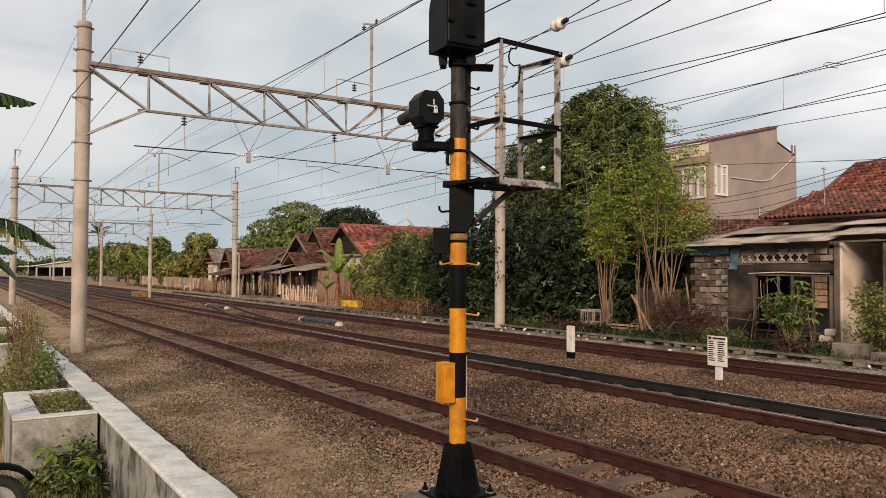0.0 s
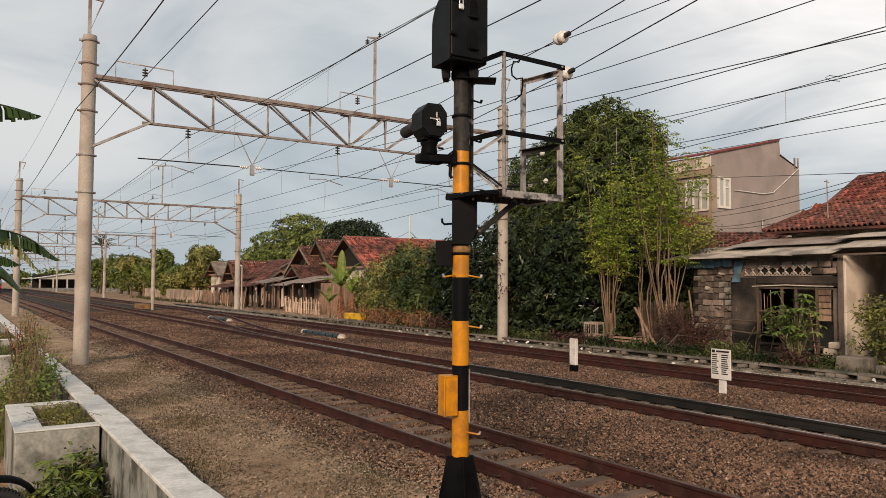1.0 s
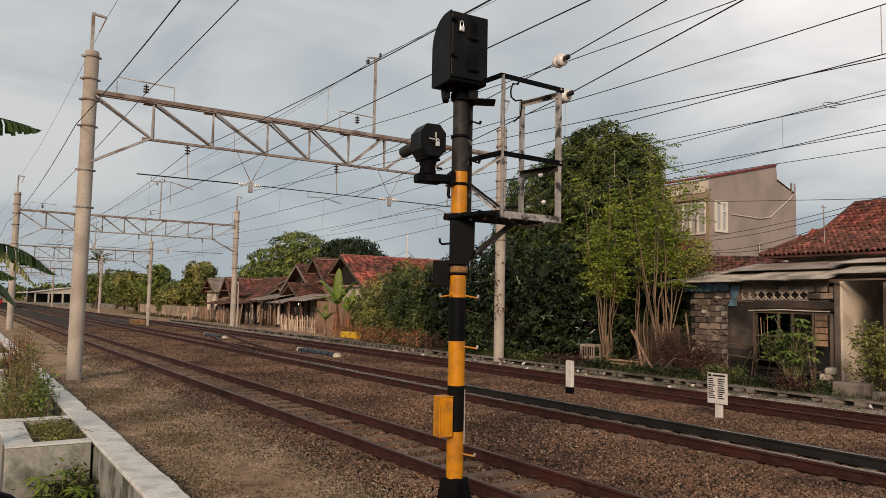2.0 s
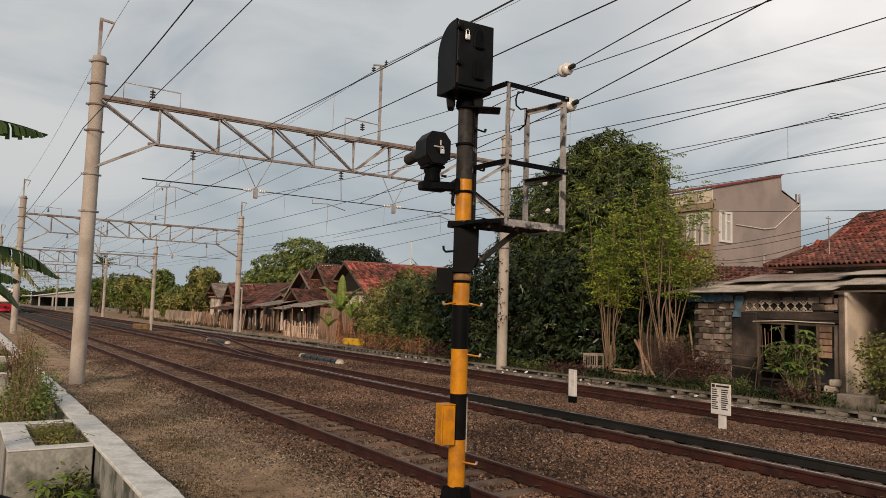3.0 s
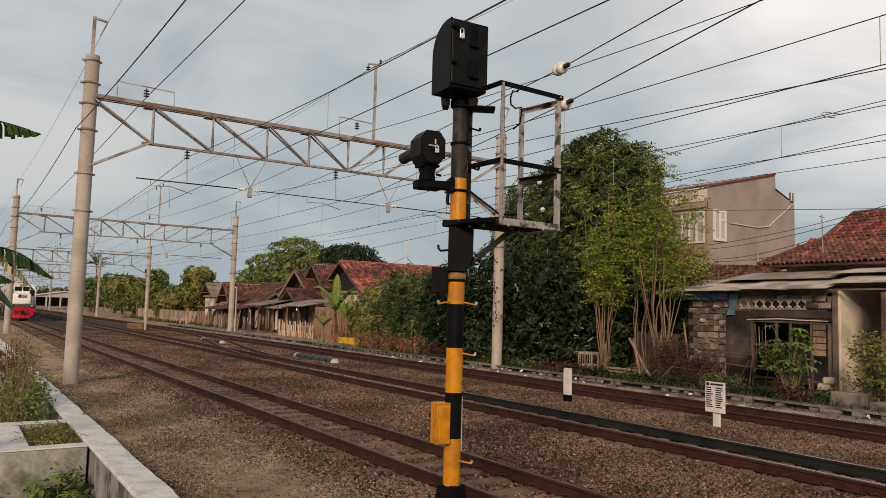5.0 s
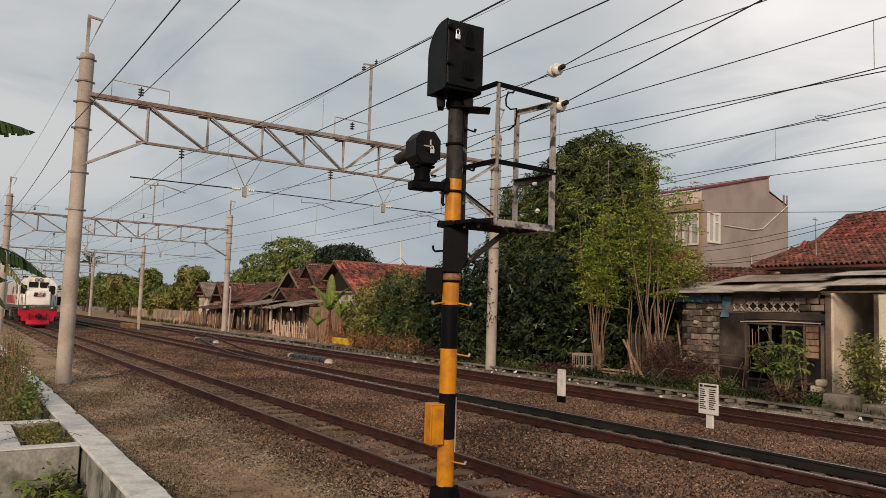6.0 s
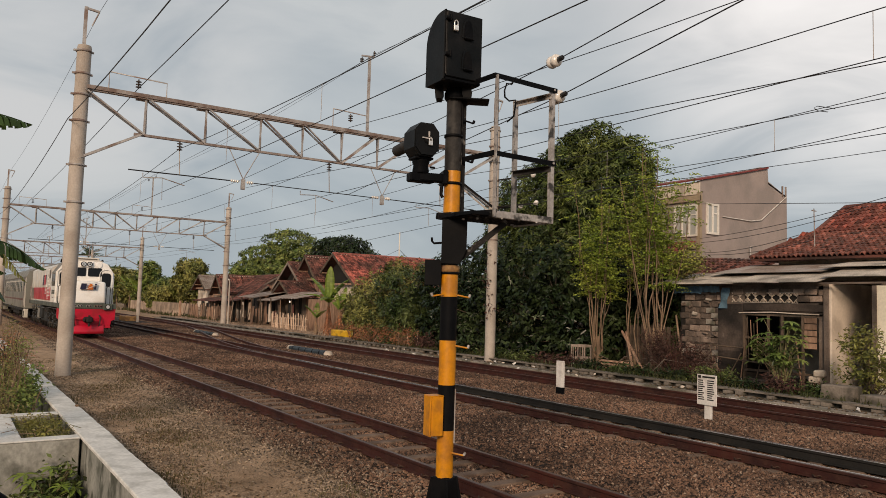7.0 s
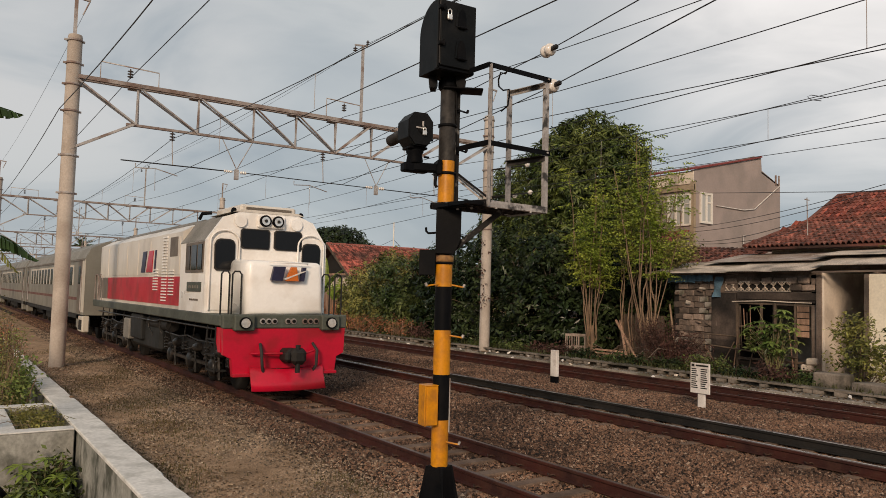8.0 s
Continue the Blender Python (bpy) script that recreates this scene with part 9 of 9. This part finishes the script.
copy_thing(pm, pose(12.75, 43.6, 0.17))
yb = thing("yellow_block", "yellow painted concrete block on the kerb", "block", pose(18.3, 37.0, 0.45))
part("plinth", Geo().box(-0.32, 0.32, -1.1, 1.1, -0.3, -0.04, 0.02), M_KERBOLD, yb, "bare dark concrete plinth")
part("painted_top", Geo().box(-0.28, 0.28, -0.95, 0.95, -0.04, 0.30, 0.03), M_YELLOWBLOCK, yb)
thing("cable_cabinet", "low weathered yellow trackside box", "cabinet", pose(12.9, 66.5, 0.15), g=Geo().box(-0.4, 0.4, -1.4, 1.4, -0.1, 0.42, 0.04), mats=M_OCHRE)
thing("marker_post", "short pale distance post between the tracks", "post", pose(12.9, 62.6, 0.15), g=Geo().box(-0.08, 0.08, -0.08, 0.08, -0.1, 0.85, 0.015), mats=M_POLE)
crate = thing("plastic_crate", "old greyish plastic crate standing on the verge", "crate", pose(19.0, 19.35, 0.14, 0, 0, 12))
for sx, sy in ((-1, -1), (-1, 1), (1, -1), (1, 1)):
    part("corner_post", Geo().box(sx * 0.2 - 0.025, sx * 0.2 + 0.025, sy * 0.27 - 0.025, sy * 0.27 + 0.025, 0, 0.92, 0.006), M_FENCEGREY, crate)
for z in (0.02, 0.42, 0.84):
    part("rim", Geo().box(-0.215, -0.185, -0.245, 0.245, z, z + 0.08).box(0.185, 0.215, -0.245, 0.245, z, z + 0.08).box(-0.175, 0.175, -0.285, -0.255, z, z + 0.08).box(-0.175, 0.175, 0.255, 0.285, z, z + 0.08), M_FENCEGREY, crate)
for k in range(5):
    part("slat", Geo().box(-0.21, -0.195, -0.2 + k * 0.095, -0.17 + k * 0.095, 0.1, 0.84), M_FENCEGREY, crate)
part("bottom", Geo().box(-0.18, 0.18, -0.25, 0.25, 0.0, 0.02), M_DARK, crate)
thing("concrete_block", "loose grey concrete block on the verge", "block", pose(18.5, 9.83, 0.42, 0, 0, 4), g=Geo().box(-0.25, 0.25, -0.40, 0.40, -0.3, 0.24, 0.03), mats=M_KERBOLD)
thing("concrete_block", "loose grey concrete block on the verge", "block", pose(18.2, 8.6, 0.38, 0, 0, -6), g=Geo().box(-0.3, 0.3, -0.5, 0.5, -0.3, 0.16, 0.03), mats=M_KERBOLD)
for k in range(3):
    thing("stacked_board", "old board leaning among the verge weeds", "board", pose(19.2, 18.1 + 0.02 * k, 0.35 + 0.11 * k), g=Geo().box(-0.04, 0.04, -0.8, 0.5, -0.03, 0.03), mats=M_WOOD)
for k in range(2):
    thing("fallen_pole", "fallen bamboo pole leaning on the fence", "pole", g=Geo().tube([(20.6, 18.9 - 0.2 * k, 1.55), (19.4, 16.8 + 0.5 * k, 0.25)], 0.05, 7), mats=M_WOOD)
thing("leaning_pole", "thin pale pole leaning beside the shed", "pole", g=Geo().tube([(20.6, 16.5, 2.2), (19.6, 15.4, 0.3)], 0.035, 6), mats=M_STEM)
# village lamp post and second utility post
lamp = thing("street_lamp", "slim pale lamp post with a small drooping head", "street lamp", pose(19.3, 60.02, 0.0))
part("post", Geo().tube([(0, 0, -0.2), (0, 0, 3.55), (0, 0.06, 3.75), (0, 0.2, 3.85)], [0.075, 0.055, 0.045, 0.04], 8), M_POLE, lamp)
part("lamp_head", Geo().lathe([(0.05, 0.05), (0.13, 0.0), (0.12, -0.06), (0.04, -0.08)], 10, pose(0, 0.26, 3.82, 12, 0, 0)), M_WFRAME, lamp)
rm_ = thing("aerial_mast", "thin white guyed aerial mast beyond the red roof", "mast", pose(45.77, 78.00, 0.0))
part("tube", Geo().tube([(0, 0, 0), (0, 0, 10.85)], [0.11, 0.07], 8), M_WFRAME, rm_)
for a in (0.4, 2.5, 4.6):
    part("guy_wire", Geo().tube([(0, 0, 8.74), (math.cos(a) * 3.2, math.sin(a) * 3.2, 7.14)], 0.02, 4), M_WIRE, rm_)
# service wires to the houses
for p, q, s in (((32.72, 28.65, 8.36), (21.54, 8.40, 5.38), 0.02), ((29.68, 22.40, 5.81), (22.20, 9.67, 5.94), 0.17), ((29.76, 22.40, 5.62), (22.19, 10.95, 5.56), 0.17), ((30.01, 22.40, 5.15), (22.16, 13.05, 4.85), 0.14), ((30.18, 22.40, 5.06), (22.14, 12.62, 4.65), 0.14)):
    a, b = Vector(p), Vector(q)
    pts = [a.lerp(b, i / 12) - Vector((0, 0, 4 * s * (i / 12) * (1 - i / 12))) for i in range(13)]
    thing("service_wire", "thin dark service wire to the houses", "wire", group="service wires", g=Geo().tube(pts, 0.011, 5), mats=M_WIRE)

# porcelain bobbins on a bracket of the far mast
brk_ = thing("insulator_bracket", "dark steel bracket with white porcelain bobbins on the far mast", "insulator")
arm = Geo()
for x, y, z in ((17.90, 21.55, 6.13), (17.90, 20.68, 6.18), (17.90, 20.87, 7.23)):
    arm.bar((17.6, 22.8, z), (x + 0.05, y + 0.05, z), 0.05)
    part("bobbin", Geo().lathe([(0.04, -0.06), (0.085, -0.05), (0.085, -0.02), (0.05, 0.0), (0.085, 0.02), (0.085, 0.05), (0.04, 0.06)], 12, pose(x, y, z, 0, 60, 30)), M_PORCELAIN, brk_, "white porcelain bobbin")
part("arm", arm, M_UNDER, brk_)

thing("earth_clod", "small dark clod lying on the white coping", "clod", g=Geo().box(2.14, 2.21, 15.18, 15.28, 0.30, 0.34, 0.012), mats=M_LITTER)

# ---- parked motorcycle on its slab inside the wall ----
thing("paving", "rough concrete slab inside the wall", "pavement", kind="structure", g=Geo().box(-4, 0.78, 6.6, 9.6, -0.9, -0.20, 0.02), mats=M_KERB)
mc = thing("motorcycle", "parked black motorcycle with a worn tyre", "motorcycle", pose(0.34, 8.5, 0.10, 0, 0, 10))
R = 0.29
ring = Geo()
n, m_ = 40, 10
vs = []
for i in range(n):
    a = 2 * math.pi * i / n
    for j in range(m_):
        b = 2 * math.pi * j / m_
        r = R - 0.055 + 0.055 * math.cos(b)
        vs.append((r * math.cos(a), 0.06 * math.sin(b), r * math.sin(a)))
ring.add(vs, [(i * m_ + j, i * m_ + (j + 1) % m_, ((i + 1) % n) * m_ + (j + 1) % m_, ((i + 1) % n) * m_ + j) for i in range(n) for j in range(m_)], True)
wh = part("wheel", Geo().lathe([(0.19, -0.03), (0.205, -0.035), (0.205, 0.035), (0.19, 0.03)], 30, pose(0, 0, 0, 90, 0, 0)), M_GALV, mc)
part("tyre", ring, M_RUBBER, wh)
tr = Geo()
for k in range(48):
    a = 2 * math.pi * k / 48
    for s in (-1, 1):
        tr.bar(((R + 0.002) * math.cos(a), s * 0.005, (R + 0.002) * math.sin(a)), ((R - 0.02) * math.cos(a + 0.06), s * 0.048, (R - 0.02) * math.sin(a + 0.06)), 0.018, 0.014)
tagged(part("tread", tr, M_RUBBER, wh), kind="stuff")
for k in range(12):
    a = 2 * math.pi * k / 12
    part("spoke", Geo().tube([(0.03 * math.cos(a), 0, 0.03 * math.sin(a)), (0.2 * math.cos(a + 0.2), 0, 0.2 * math.sin(a + 0.2))], 0.004, 4), M_GALV, wh)
fd = Geo()
vs = []
for i in range(10):
    a = radians(30 + i * 14)
    for j, (yy, dr) in enumerate(((-0.08, -0.02), (-0.05, 0.02), (0, 0.035), (0.05, 0.02), (0.08, -0.02))):
        w = min(1.0, 0.25 + i * 0.3)
        vs.append(((R + 0.09 + dr) * math.cos(a), yy * w, (R + 0.09 + dr) * math.sin(a)))
fd.add(vs, [(i * 5 + j, i * 5 + j + 1, (i + 1) * 5 + j + 1, (i + 1) * 5 + j) for i in range(9) for j in range(4)], True)
fender = part("fender", fd, M_BLACK, mc, "glossy black mudguard")
sm = fender.modifiers.new("thick", "SOLIDIFY"); sm.thickness = 0.012
part("fork", Geo().tube([(0, -0.1, 0), (-0.28, -0.09, 0.6)], 0.025, 8).tube([(0, 0.1, 0), (-0.28, 0.09, 0.6)], 0.025, 8), M_BLACK, mc)
part("frame_body", Geo().box(-1.25, -0.3, -0.13, 0.13, 0.15, 0.55, 0.08), M_BLACK, mc)
part("seat", Geo().box(-1.35, -0.6, -0.14, 0.14, 0.52, 0.64, 0.05), M_RUBBER, mc)
part("wheel", Geo().lathe([(0.19, -0.03), (0.29, -0.05), (0.29, 0.05), (0.19, 0.03)], 30, pose(0, 0, 0, 90, 0, 0)), M_RUBBER, mc, at=pose(-1.25, 0, 0))


# ---- movement of the train ----
NOSE = [(0.0, 203.0), (1.5, 168.0), (3.0, 133.0), (4.5, 98.0), (5.5, 74.5), (6.0, 62.9), (6.5, 51.2), (7.0, 39.5), (7.5, 27.05), (8.0, 13.95)]


def motions():
    walk(loco, [(t, pose(T1, y, RAIL_Z)) for t, y in NOSE])
    for k, c in enumerate(coaches):
        walk(c, [(t, pose(T1, y + 14.9 + 21.3 * k, RAIL_Z)) for t, y in NOSE])


motions()
